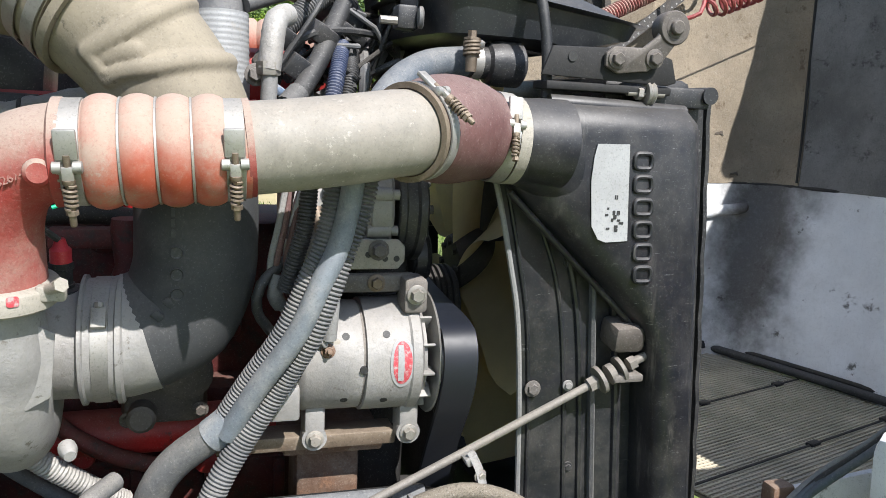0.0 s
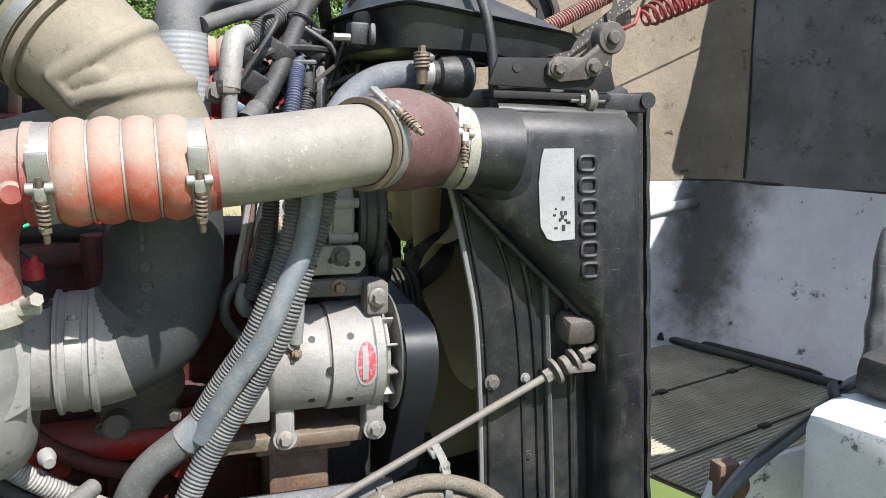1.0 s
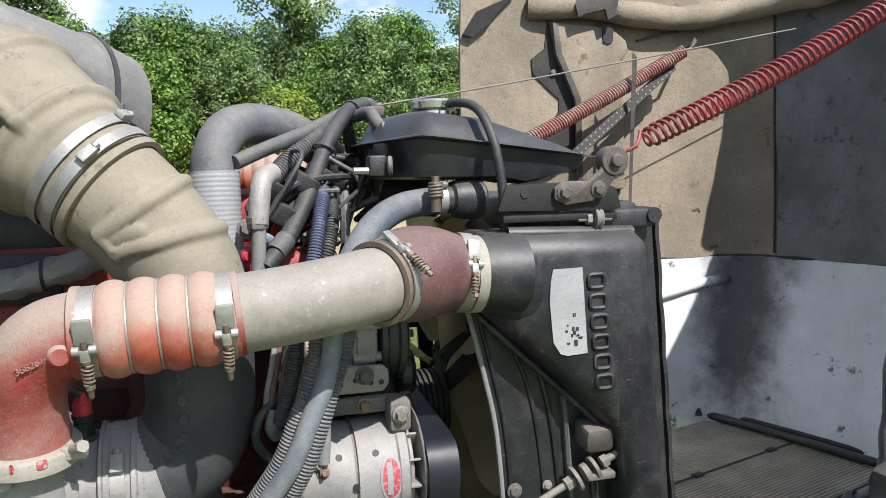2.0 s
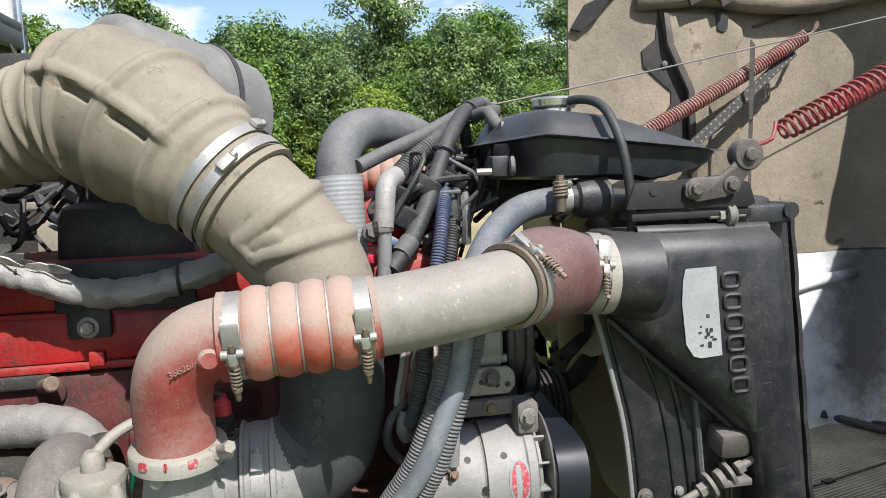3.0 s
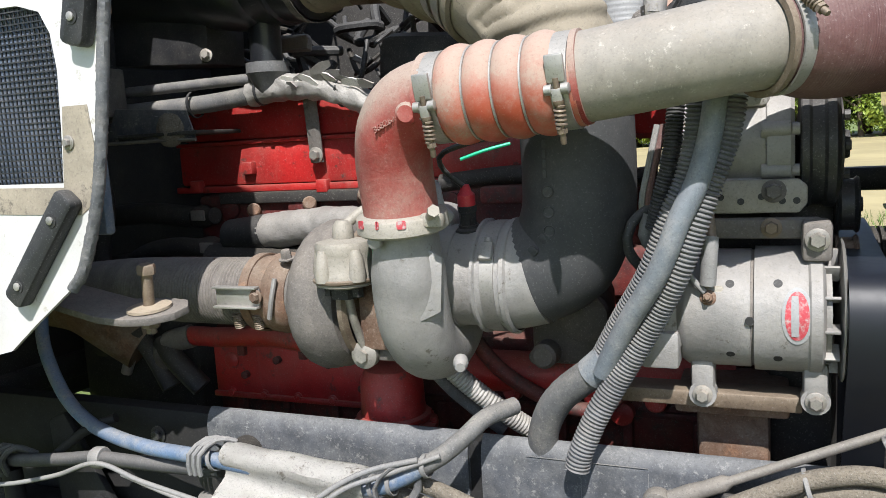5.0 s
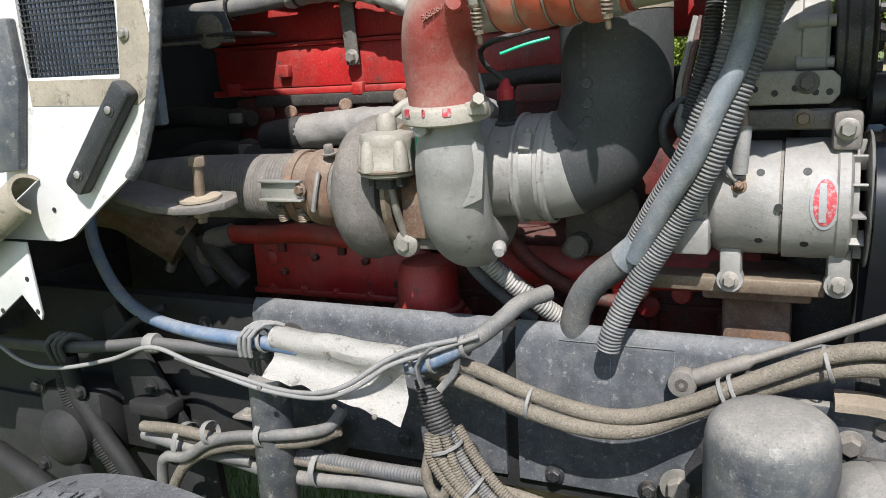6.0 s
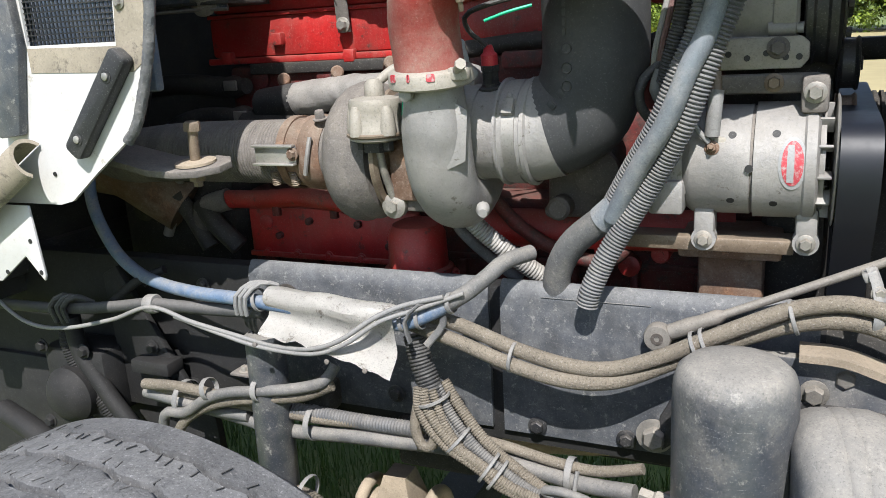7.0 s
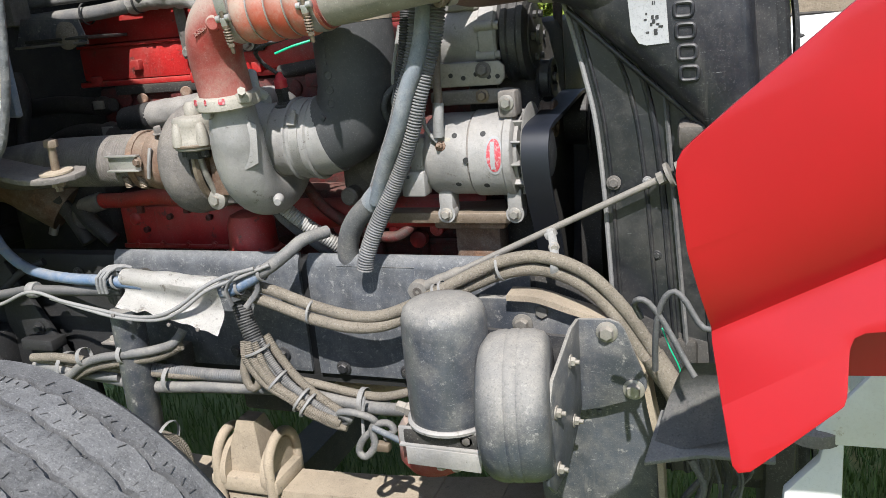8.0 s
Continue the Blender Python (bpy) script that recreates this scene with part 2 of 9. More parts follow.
m_canister = material("dusty grey air cleaner paint", (0.11, 0.11, 0.108), 0.6, 0, 0.3, 70, 0.2, dust=0.5, top=0.7, dust_color=(0.235, 0.225, 0.205), patch=6, scratch=0.3)
m_navy = material("dark blue loom", (0.03, 0.045, 0.10), 0.5, 0, 0.2, 90, 0.1, dust=0.2, top=0.2, dust_color=(0.3, 0.29, 0.27))
m_greyhose = material("dusty grey hose", (0.105, 0.107, 0.11), 0.65, 0, 0.3, 90, 0.25, dust=0.5, top=0.42, dust_color=(0.255, 0.237, 0.208), patch=11)
m_loom = material("dusty split loom", (0.095, 0.10, 0.108), 0.55, 0, 0.3, 120, 0.12, dust=0.5, top=0.4, dust_color=(0.225, 0.21, 0.19), patch=12)
m_leather = material("cracked white vinyl", (0.62, 0.60, 0.56), 0.7, 0, 0.16, 80, 0.5, dust=0.3, wear=(0.17, 0.145, 0.11), wear_amount=0.24, dust_color=(0.32, 0.28, 0.225), grit=0.6)
m_tape = material("silver heat wrap", (0.30, 0.29, 0.275), 0.55, 0.3, 0.35, 60, 0.8, dust=0.45, top=0.3, dust_color=(0.30, 0.275, 0.24))
m_axle = material("dirt caked axle", (0.30, 0.247, 0.182), 0.9, 0, 0.3, 60, 0.6, dust=0.35, top=0.3, dust_color=(0.36, 0.30, 0.225), wear=(0.15, 0.12, 0.09), wear_amount=0.1)
m_tyre = material("worn tyre rubber", (0.070, 0.071, 0.075), 0.8, 0, 0.3, 70, 1.0, dust=0.35, top=0.35, dust_color=(0.165, 0.163, 0.16), patch=7, wear=(0.03, 0.03, 0.031), wear_amount=0.36, grit=0.8, scratch=0.2)
m_fan = material("yellowed fan plastic", (0.74, 0.67, 0.44), 0.45, 0, 0.2, 60, 0.1, dust=0.35, dust_color=(0.34, 0.30, 0.20), grit=0.3)
fan_nodes, fan_links = m_fan.node_tree.nodes, m_fan.node_tree.links
fan_glow, fan_mix = fan_nodes.new("ShaderNodeBsdfTranslucent"), fan_nodes.new("ShaderNodeMixShader")
fan_glow.inputs["Color"].default_value = (0.80, 0.71, 0.42, 1)
fan_mix.inputs[0].default_value = 0.55
fan_links.new(fan_nodes["Principled BSDF"].outputs[0], fan_mix.inputs[1])
fan_links.new(fan_glow.outputs[0], fan_mix.inputs[2])
fan_links.new(fan_mix.outputs[0], fan_nodes["Material Output"].inputs["Surface"])
m_label = material("white paper label", (0.31, 0.315, 0.315), 0.5, 0, 0.12, 60, 0.02, wear=(0.30, 0.29, 0.27), wear_amount=0.1)
m_labelred = material("red label ink", (0.50, 0.03, 0.045), 0.5, 0, 0.12, 60, 0.0)
m_labelworn = material("worn red label ink", (0.42, 0.045, 0.06), 0.5, 0, 0.15, 60, 0.0, wear=(0.38, 0.36, 0.35), wear_amount=0.50, patch=30, grit=0.2)
m_ink = material("black ink", (0.02, 0.02, 0.02), 0.6, 0, 0.1, 60, 0.0)
# grimy black with the cab's shade darkened into the colour
m_shadegrime = material("grimy black darkened for shade", (0.0085, 0.0085, 0.0090), 0.75, 0, 0.4, 60, 0.3, dust=0.10, top=0.05, patch=14, dust_color=(0.075, 0.066, 0.056), scratch=0.10, grit=0.15)
# dark metal, also on the blocks that close open views
m_dark = material("dark metal and filler", (0.022, 0.021, 0.020), 0.7, 0, 0.35, 60, 0.25, dust=0.12, top=0.14, dust_color=(0.2, 0.17, 0.13))
m_meshblue = material("blue filter mesh", (0.10, 0.13, 0.19), 0.7, 0, 0.3, 60, 0.4, dust=0.2)
m_wire = material("grey cable sheath", (0.19, 0.19, 0.188), 0.6, 0, 0.2, 80, 0.05, dust=0.35, top=0.3, dust_color=(0.30, 0.28, 0.25))
m_green = material("green wire", (0.0, 0.45, 0.22), 0.5, 0, 0.1, 80, 0.0)
m_chrome = material("polished cap", (0.65, 0.65, 0.64), 0.18, 1.0, 0.1, 80, 0.02, dust=0.15, top=0.2)
m_scuffed = material("scuffed grey black paint", (0.048, 0.055, 0.068), 0.36, 0, 0.3, 110, 0.08, dust=0.3, top=0.75, patch=9, wear=(0.22, 0.215, 0.205), wear_amount=0.15, dust_color=(0.28, 0.262, 0.23), scratch=0.9, grit=0.45, streak=0.3)
m_greyrod = material("dusty steel rod", (0.19, 0.178, 0.16), 0.6, 0.3, 0.25, 110, 0.2, dust=0.4, top=0.35, dust_color=(0.28, 0.25, 0.21))
m_dullhose = material("dull black hose", (0.060, 0.062, 0.066), 0.6, 0, 0.25, 90, 0.2, dust=0.35, top=0.42, dust_color=(0.21, 0.198, 0.18))
m_cast = material("cream dusted casting", (0.31, 0.287, 0.245), 0.6, 0.1, 0.2, 120, 0.4, dust=0.4, top=0.3, dust_color=(0.31, 0.285, 0.235), wear=(0.17, 0.15, 0.12), wear_amount=0.1)
m_oldsteel = material("dull brown steel", (0.072, 0.063, 0.056), 0.55, 0.2, 0.35, 110, 0.25, dust=0.35, top=0.4, dust_color=(0.22, 0.19, 0.16))
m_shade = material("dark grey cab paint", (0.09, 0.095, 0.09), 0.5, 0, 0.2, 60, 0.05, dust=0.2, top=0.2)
m_glass = material("windshield glass", (0.03, 0.045, 0.06), 0.06, 0, 0.1, 40, 0.0, coat=1.0, noise_rough=0.02, grit=0.0)
m_grass = material("summer grass", (0.13, 0.17, 0.035), 0.8, 0, 0.35, 9, 0.0, patch=0.35, wear=(0.30, 0.26, 0.10), wear_amount=0.25, grit=0.0)
m_blade = material("grass blades", (0.10, 0.16, 0.03), 0.7, 0, 0.4, 4, 0.0, patch=0.6, wear=(0.33, 0.28, 0.11), wear_amount=0.2, grit=0.0)
m_straw = material("dry field grass", (0.36, 0.30, 0.155), 0.85, 0, 0.25, 5, 0.0, patch=0.2, grit=0.0)
m_bark = material("grey brown bark", (0.13, 0.10, 0.075), 0.9, 0, 0.35, 12, 0.5, patch=2, grit=0.0)


def leaf_material(name, a, z):
    m = bpy.data.materials.new(name)
    m.use_nodes = True
    n, l = m.node_tree.nodes, m.node_tree.links
    b = n["Principled BSDF"]
    g = n.new("ShaderNodeNewGeometry")
    r = n.new("ShaderNodeMix")
    r.data_type = "RGBA"
    r.inputs["A"].default_value, r.inputs["B"].default_value = (*a, 1), (*z, 1)
    l.new(g.outputs["Random Per Island"], r.inputs["Factor"])
    # darker foliage in clumps, by noise
    tc, clump_tone, shade = n.new("ShaderNodeTexCoord"), n.new("ShaderNodeTexNoise"), n.new("ShaderNodeMix")
    clump_tone.inputs["Scale"].default_value, clump_tone.inputs["Detail"].default_value = 0.9, 3.0
    l.new(tc.outputs["Object"], clump_tone.inputs["Vector"])
    span = n.new("ShaderNodeMapRange")
    span.inputs["From Min"].default_value, span.inputs["From Max"].default_value = 0.40, 0.60
    l.new(clump_tone.outputs["Fac"], span.inputs["Value"])
    shade.data_type = "RGBA"
    shade.inputs["A"].default_value = (a[0] * 0.45, a[1] * 0.5, a[2] * 0.6, 1)
    l.new(span.outputs["Result"], shade.inputs["Factor"])
    l.new(r.outputs["Result"], shade.inputs["B"])
    l.new(shade.outputs["Result"], b.inputs["Base Color"])
    b.inputs["Roughness"].default_value = 0.55
    t = n.new("ShaderNodeBsdfTranslucent")
    l.new(shade.outputs["Result"], t.inputs["Color"])
    k = n.new("ShaderNodeMixShader")
    k.inputs[0].default_value = 0.3
    l.new(b.outputs[0], k.inputs[1])
    l.new(t.outputs[0], k.inputs[2])
    l.new(k.outputs[0], n["Material Output"].inputs["Surface"])
    return m


m_leaf = [leaf_material("tree leaves", (0.15, 0.27, 0.04), (0.29, 0.44, 0.09)),
          leaf_material("dull tree leaves", (0.16, 0.26, 0.075), (0.29, 0.40, 0.14)),
          leaf_material("yellow green leaves", (0.22, 0.31, 0.04), (0.37, 0.46, 0.08))]

# ---- mesh helpers ----
V = Vector
AX, AY, AZ = V((1, 0, 0)), V((0, 1, 0)), V((0, 0, 1))


def part(name, bm, mat, parent=None, label="", flat=False):
    """Link a bmesh as one mesh object under a thing or a part."""
    me = bpy.data.meshes.new(name)
    bmesh.ops.recalc_face_normals(bm, faces=bm.faces)
    bm.to_mesh(me)
    bm.free()
    me.materials.append(mat)
    if not flat:
        me.polygons.foreach_set("use_smooth", [True] * len(me.polygons))
        me.set_sharp_from_angle(angle=radians(38))
    ob = new(name, me)
    if parent is not None:
        ob.parent = parent
        base = parent
        while base.parent is not None:
            base = base.parent
        if parent is base:
            ob.matrix_parent_inverse = Matrix.Translation(base.location).inverted()
    if label:
        ob["label"] = label
    return ob


def thing(name, label, category, at=(0, 0, 0), group=""):
    e = new(name)
    e.location, e.empty_display_size = at, 0.05
    return tagged(e, label, category, group)


def setting(name, bm, mat, label, category="", flat=False):
    return tagged(part(name, bm, mat, flat=flat), label, category or name.split("_")[0], kind="structure")


def curve_through(pts, step=0.012, closed=False):
    """Catmull-Rom through pts, sampled about every step metres."""
    p = [V(q) for q in pts]
    n = len(p)
    out = []
    for i in range(n if closed else n - 1):
        p1, p2 = p[i], p[(i + 1) % n]
        p0 = p[(i - 1) % n] if closed or i else p1 * 2 - p2
        p3 = p[(i + 2) % n] if closed or i + 2 < n else p2 * 2 - p1
        k = max(2, int((p2 - p1).length / step))
        for j in range(k):
            t = j / k
            out.append(0.5 * (2 * p1 + (p2 - p0) * t + (2 * p0 - 5 * p1 + 4 * p2 - p3) * t * t + (3 * p1 - p0 - 3 * p2 + p3) * t ** 3))
    if not closed:
        out.append(p[-1])
    return out


def sweep(bm, path, radius, seg=16, caps=True, closed=False, flat=1.0, up=None):
    """A tube along a dense path. radius: a number, or a function of the share of the length; flat squashes it across the up side."""
    n = len(path)
    length = [0.0]
    for a, b in zip(path, path[1:]):
        length.append(length[-1] + (b - a).length)
    total = max(length[-1], 1e-6)
    rings, u = [], None
    for i, p in enumerate(path):
        a = path[(i - 1) % n] if closed or i else p
        b = path[(i + 1) % n] if closed or i < n - 1 else p
        t = (b - a).normalized()
        if u is None:
            ref = up or (AZ if abs(t.z) < 0.9 else AX)
            u = (ref - t * ref.dot(t)).normalized()
        else:
            u = (u - t * u.dot(t)).normalized()
        w = t.cross(u)
        r = radius(length[i] / total) if callable(radius) else radius
        rings.append([bm.verts.new(p + (u * math.cos(k * 2 * math.pi / seg) * flat + w * math.sin(k * 2 * math.pi / seg)) * r) for k in range(seg)])
    for i in range(n if closed else n - 1):
        q, s = rings[i], rings[(i + 1) % n]
        for k in range(seg):
            bm.faces.new((q[k], q[(k + 1) % seg], s[(k + 1) % seg], s[k]))
    if caps and not closed:
        bm.faces.new(rings[0][::-1])
        bm.faces.new(rings[-1])
    return bm


def tube(pts, radius, seg=14, step=0.012, caps=True, flat=1.0, closed=False):
    return sweep(bmesh.new(), curve_through(pts, step, closed), radius, seg, caps, closed, flat)


def corrugated(pts, radius, pitch, depth, seg=14):
    """A convoluted loom or bellows hose."""
    path = curve_through(pts, pitch / 4)
    total = sum((b - a).length for a, b in zip(path, path[1:]))
    k = max(1, round(total / pitch))
    return sweep(bmesh.new(), path, lambda s: radius - depth * (0.5 - 0.5 * math.cos(s * k * 2 * math.pi)) ** 2, seg)


def basis(axis, side=None):
    a = V(axis).normalized()
    ref = V(side) if side is not None else (AZ if abs(a.z) < 0.9 else AX)
    u = (ref - a * ref.dot(a)).normalized()
    return a, u, a.cross(u)


def lathe(bm, origin, axis, profile, seg=32, caps=True, arc=None, side=None):
    """Turn (radius, height) pairs round the axis at origin. arc: (from, to) in degrees for an open part."""
    a, u, w = basis(axis, side)
    o = V(origin)
    rings = []
    full = arc is None
    a0, a1 = (0, 360) if full else arc
    k = seg if full else seg + 1
    for r, h in profile:
        rings.append([bm.verts.new(o + a * h + (u * math.cos(radians(a0 + (a1 - a0) * i / seg)) + w * math.sin(radians(a0 + (a1 - a0) * i / seg))) * r) for i in range(k)])
    for q, s in zip(rings, rings[1:]):
        for i in range(seg):
            j = (i + 1) % k if full else i + 1
            bm.faces.new((q[i], q[j], s[j], s[i]))
    if caps and full:
        bm.faces.new(rings[0][::-1])
        bm.faces.new(rings[-1])
    return bm


def turned(origin, axis, profile, seg=32, caps=True, arc=None, side=None):
    return lathe(bmesh.new(), origin, axis, profile, seg, caps, arc, side)


def bevelled(bm, width, segments=2, faces_only=None):
    edges = [e for e in bm.edges if len(e.link_faces) == 2 and e.calc_face_angle(0) > 0.5]
    if width > 0 and edges:
        bmesh.ops.bevel(bm, geom=edges, offset=width, segments=segments, affect="EDGES", profile=0.5, clamp_overlap=True)
    return bm


def box(bm, centre, size, turn=None, bevel=0.0):
    """A box with rounded edges; turn: a rotation matrix."""
    b = bmesh.new()
    bmesh.ops.create_cube(b, size=1.0)
    bmesh.ops.scale(b, vec=size, verts=b.verts)
    bevelled(b, bevel)
    m = Matrix.Translation(centre) @ (turn.to_4x4() if turn is not None else Matrix())
    bmesh.ops.transform(b, matrix=m, verts=b.verts)
    me = bpy.data.meshes.new("tmp")
    b.to_mesh(me)
    b.free()
    bm.from_mesh(me)
    bpy.data.meshes.remove(me)
    return bm


def block(centre, size, turn=None, bevel=0.004):
    return box(bmesh.new(), centre, size, turn, bevel)


def plate(outline, thick, origin=(0, 0, 0), u=AX, v=AZ, bevel=0.0, bm=None):
    """A flat plate: outline in (u, v) metres, thickness along u x v, centred."""
    u, v = V(u).normalized(), V(v).normalized()
    n = u.cross(v)
    b = bmesh.new()
    o = V(origin)
    lo = [b.verts.new(o + u * x + v * y - n * thick / 2) for x, y in outline]
    hi = [b.verts.new(o + u * x + v * y + n * thick / 2) for x, y in outline]
    b.faces.new(lo[::-1])
    b.faces.new(hi)
    for i in range(len(lo)):
        j = (i + 1) % len(lo)
        b.faces.new((lo[i], lo[j], hi[j], hi[i]))
    bmesh.ops.recalc_face_normals(b, faces=b.faces)
    bevelled(b, bevel)
    if bm is None:
        return b
    me = bpy.data.meshes.new("tmp")
    b.to_mesh(me)
    b.free()
    bm.from_mesh(me)
    bpy.data.meshes.remove(me)
    return bm


def rounded(w, h, r, k=4):
    """Outline of a rounded rectangle round (0, 0)."""
    out = []
    for cx, cy, a in ((w / 2 - r, h / 2 - r, 0), (-w / 2 + r, h / 2 - r, 90), (-w / 2 + r, -h / 2 + r, 180), (w / 2 - r, -h / 2 + r, 270)):
        out += [(cx + r * math.cos(radians(a + 90 * i / k)), cy + r * math.sin(radians(a + 90 * i / k))) for i in range(k + 1)]
    return out


def oval(w, h, k=28):
    return [(w / 2 * math.cos(i * 2 * math.pi / k), h / 2 * math.sin(i * 2 * math.pi / k)) for i in range(k)]


def hexbolt(at, axis, r=0.008, length=0.007, washer=1.45, shank=0.0, parent=None, mat=None, name="bolt"):
    """A hex head with a washer; shank sticks out past the head."""
    bm = bmesh.new()
    if washer:
        lathe(bm, at, axis, [(r * washer, -0.0005), (r * washer, 0.0015), (r * washer * 0.93, 0.002)], 20)
    a = V(axis).normalized()
    o = V(at) + a * 0.0015
    lathe(bm, o, axis, [(r, 0), (r, length * 0.8), (r * 0.84, length)], 6)
    if shank:
        lathe(bm, o, axis, [(r * 0.5, 0), (r * 0.5, length + shank), (r * 0.4, length + shank + 0.001)], 12)
    return part(name, bm, mat or m_bolt, parent)


def band(centre, axis, r, width, thick=0.0015, seg=40):
    return turned(centre, axis, [(r, -width / 2), (r + thick, -width / 2 + 0.0004), (r + thick, width / 2 - 0.0004), (r, width / 2)], seg, caps=False)


def tie(centre, axis, r, parent=None, mat=None, width=0.006, name="cable_tie"):
    ob = part(name, band(centre, axis, r, width, 0.0016, 18), mat or m_wire, parent)
    return ob


def worm_clamp(centre, axis, r, toward, parent, width=0.014, mat=None):
    """A worm-drive hose clamp: band with screw housing and screw."""
    c = part("hose_clamp", band(centre, axis, r, width, 0.0014), mat or m_steel, parent)
    a, u, w = basis(axis, toward)
    o = V(centre) + u * (r + 0.006)
    bm = bmesh.new()
    box(bm, o, (0.009, 0.026, width * 0.9), Matrix((u, w, a)).transposed(), 0.002)
    lathe(bm, o - w * 0.012, -w, [(0.005, 0), (0.006, 0.001), (0.006, 0.007), (0.0045, 0.008)], 8)
    part("screw", bm, m_steel, c)
    return c


def tbolt_clamp(centre, axis, r, toward, parent, width=0.022, drop=0.07, spring=0.0056):
    """A T-bolt band clamp with its spring and bolt hanging along the tangent."""
    c = part("band_clamp", band(centre, axis, r, width, 0.002), m_steel, parent)
    a, u, w = basis(axis, toward)
    w = -w
    o = V(centre) + u * (r + 0.004)
    bm = bmesh.new()
    for k in (-1, 1):
        lathe(bm, o + a * k * width * 0.42 - w * 0.0, a * k, [(0.006, -0.004), (0.006, 0.004), (0.004, 0.005)], 10)
    box(bm, o + w * 0.022 - u * 0.002, (0.006, 0.03, width * 0.95), Matrix((u, w, a)).transposed(), 0.002)
    box(bm, o - w * 0.006 + u * 0.001, (0.006, 0.014, width * 0.5), Matrix((u, w, a)).transposed(), 0.001)
    part("trunnion", bm, m_steel, c)
    bm = bmesh.new()
    lathe(bm, o + w * 0.012, -w, [(0.0036, 0), (0.0036, drop), (0.0028, drop + 0.002)], 10)
    coil = []
    for i in range(61):
        t = i / 60
        coil.append(o - w * (0.018 + 0.024 * t) + (u * math.cos(t * 10 * math.pi) + a * math.sin(t * 10 * math.pi)) * spring)
    sweep(bm, coil, 0.0016, 5)
    lathe(bm, o - w * 0.012, -w, [(spring + 0.0008, 0), (spring + 0.0008, 0.004), (spring - 0.0008, 0.006)], 10)
    lathe(bm, o - w * 0.043, -w, [(spring + 0.0004, 0), (spring + 0.0004, 0.005)], 6)
    part("tension_bolt", bm, m_brass, c)
    return c


def loft(rings, cap=True):
    """Skin closed rings of equal count, given as lists of points."""
    bm = bmesh.new()
    rs = [[bm.verts.new(p) for p in r] for r in rings]
    k = len(rs[0])
    for q, s in zip(rs, rs[1:]):
        for i in range(k):
            bm.faces.new((q[i], q[(i + 1) % k], s[(i + 1) % k], s[i]))
    if cap:
        bm.faces.new(rs[0][::-1])
        bm.faces.new(rs[-1])
    return bm


def rumpled(bm, amount, scale):
    """Push vertices about with smooth noise."""
    bmesh.ops.recalc_face_normals(bm, faces=bm.faces)
    bm.normal_update()
    for v in bm.verts:
        v.co += v.normal * amount * noise.noise(v.co * scale)
    return bm


def bars(origin, u, v, rows, mat, parent, name, thick=0.003):
    """Plain bars in place of lettering: rows of (x, y, width, height)."""
    for x, y, w, h in rows:
        part(name, plate([(x - w / 2, y - h / 2), (x + w / 2, y - h / 2), (x + w / 2, y + h / 2), (x - w / 2, y + h / 2)], thick, origin, u, v, thick * 0.3), mat, parent)


# ================= chassis =================
def frame_rails():
    for name, y, s in (("frame_rail_near", 1.078, 1), ("frame_rail_far", 1.90, -1)):
        r = thing(name, "dusty black steel truck frame rail under the engine", "frame rail", (0, y, 0.7))
        prof = [(0, 0.694), (0, 0.965), (0.004, 0.977), (0.014, 0.98), (0.032, 0.98), (0.032, 0.972), (0.012, 0.972), (0.008, 0.965), (0.008, 0.709), (0.085, 0.702), (0.085, 0.694)]
        # channel colour is near black, with the shade under the cab included
        part("channel", loft([[(x, y + s * a, b) for a, b in prof] for x in ((-3.2, 0.38) if s > 0 else (-3.2, 0.95))]), m_shadegrime, r)
        if s < 0:
            continue
        # forward horn of the rail, dropping to the spring hanger
        part("rail_horn", loft([[(x, y + a, 0.69 + (b - 0.69) * (top_ - 0.69) / 0.31) for a, b in prof] for x, top_ in ((0.38, 0.996), (0.46, 0.965), (0.56, 0.915), (0.66, 0.86), (0.80, 0.82))]), m_dark, r)
        # outer reinforcement plates with rolled top edges
        for x0, x1, yy, cut in ((-0.628, -0.135, 1.068, 0.0), (-0.112, 0.372, 1.064, 0.0)):
            top = [(0.02, 0.991), (0.017, 0.991), (0.012, 0.988), (0.004, 0.977), (0, 0.962), (0, 0.72), (0.009, 0.72), (0.009, 0.96), (0.016, 0.972), (0.02, 0.983)]
            part("reinforcement_plate", loft([[(x0 if b > 0.8 else x0 + cut, yy + a, b) for a, b in top], [(x0 + 0.01, yy + a, b) for a, b in top], [(x1, yy + a, b) for a, b in top]]), m_rail, r)
        for x, z in ((-0.9, 0.93), (-0.9, 0.78), (-0.75, 0.93), (-0.32, 0.76), (-0.2, 0.76), (-0.05, 0.74), (0.1, 0.74)):
            hexbolt((x, 1.058 if x > -0.1 else (1.062 if x > -0.6 else 1.076), z), (0, -1, 0), 0.011, 0.009, 1.5, parent=r, mat=m_black)
        # two worn paint outlines of old decals
        for cx in (0.0, 0.095):
            w, h = (0.08, 0.07)
            bm = bmesh.new()
            for a, b, c, d in ((cx, 0.935 + h / 2, w, 0.0010), (cx + w / 2, 0.935, 0.0007, h * 0.8)):
                box(bm, (a, 1.0638, b), (c, 0.0008, d))
            part("decal_outline", bm, m_wire, r)


def crossmember():
    c = thing("front_crossmember", "dark steel crossmember beneath the engine", "crossmember", (0, 1.48, 0.7))
    part("beam", block((-0.25, 1.48, 0.66), (0.16, 0.83, 0.10), bevel=0.012), m_dark, c)
    part("beam", block((0.62, 1.48, 0.78), (0.12, 0.83, 0.12), bevel=0.012), m_dark, c)


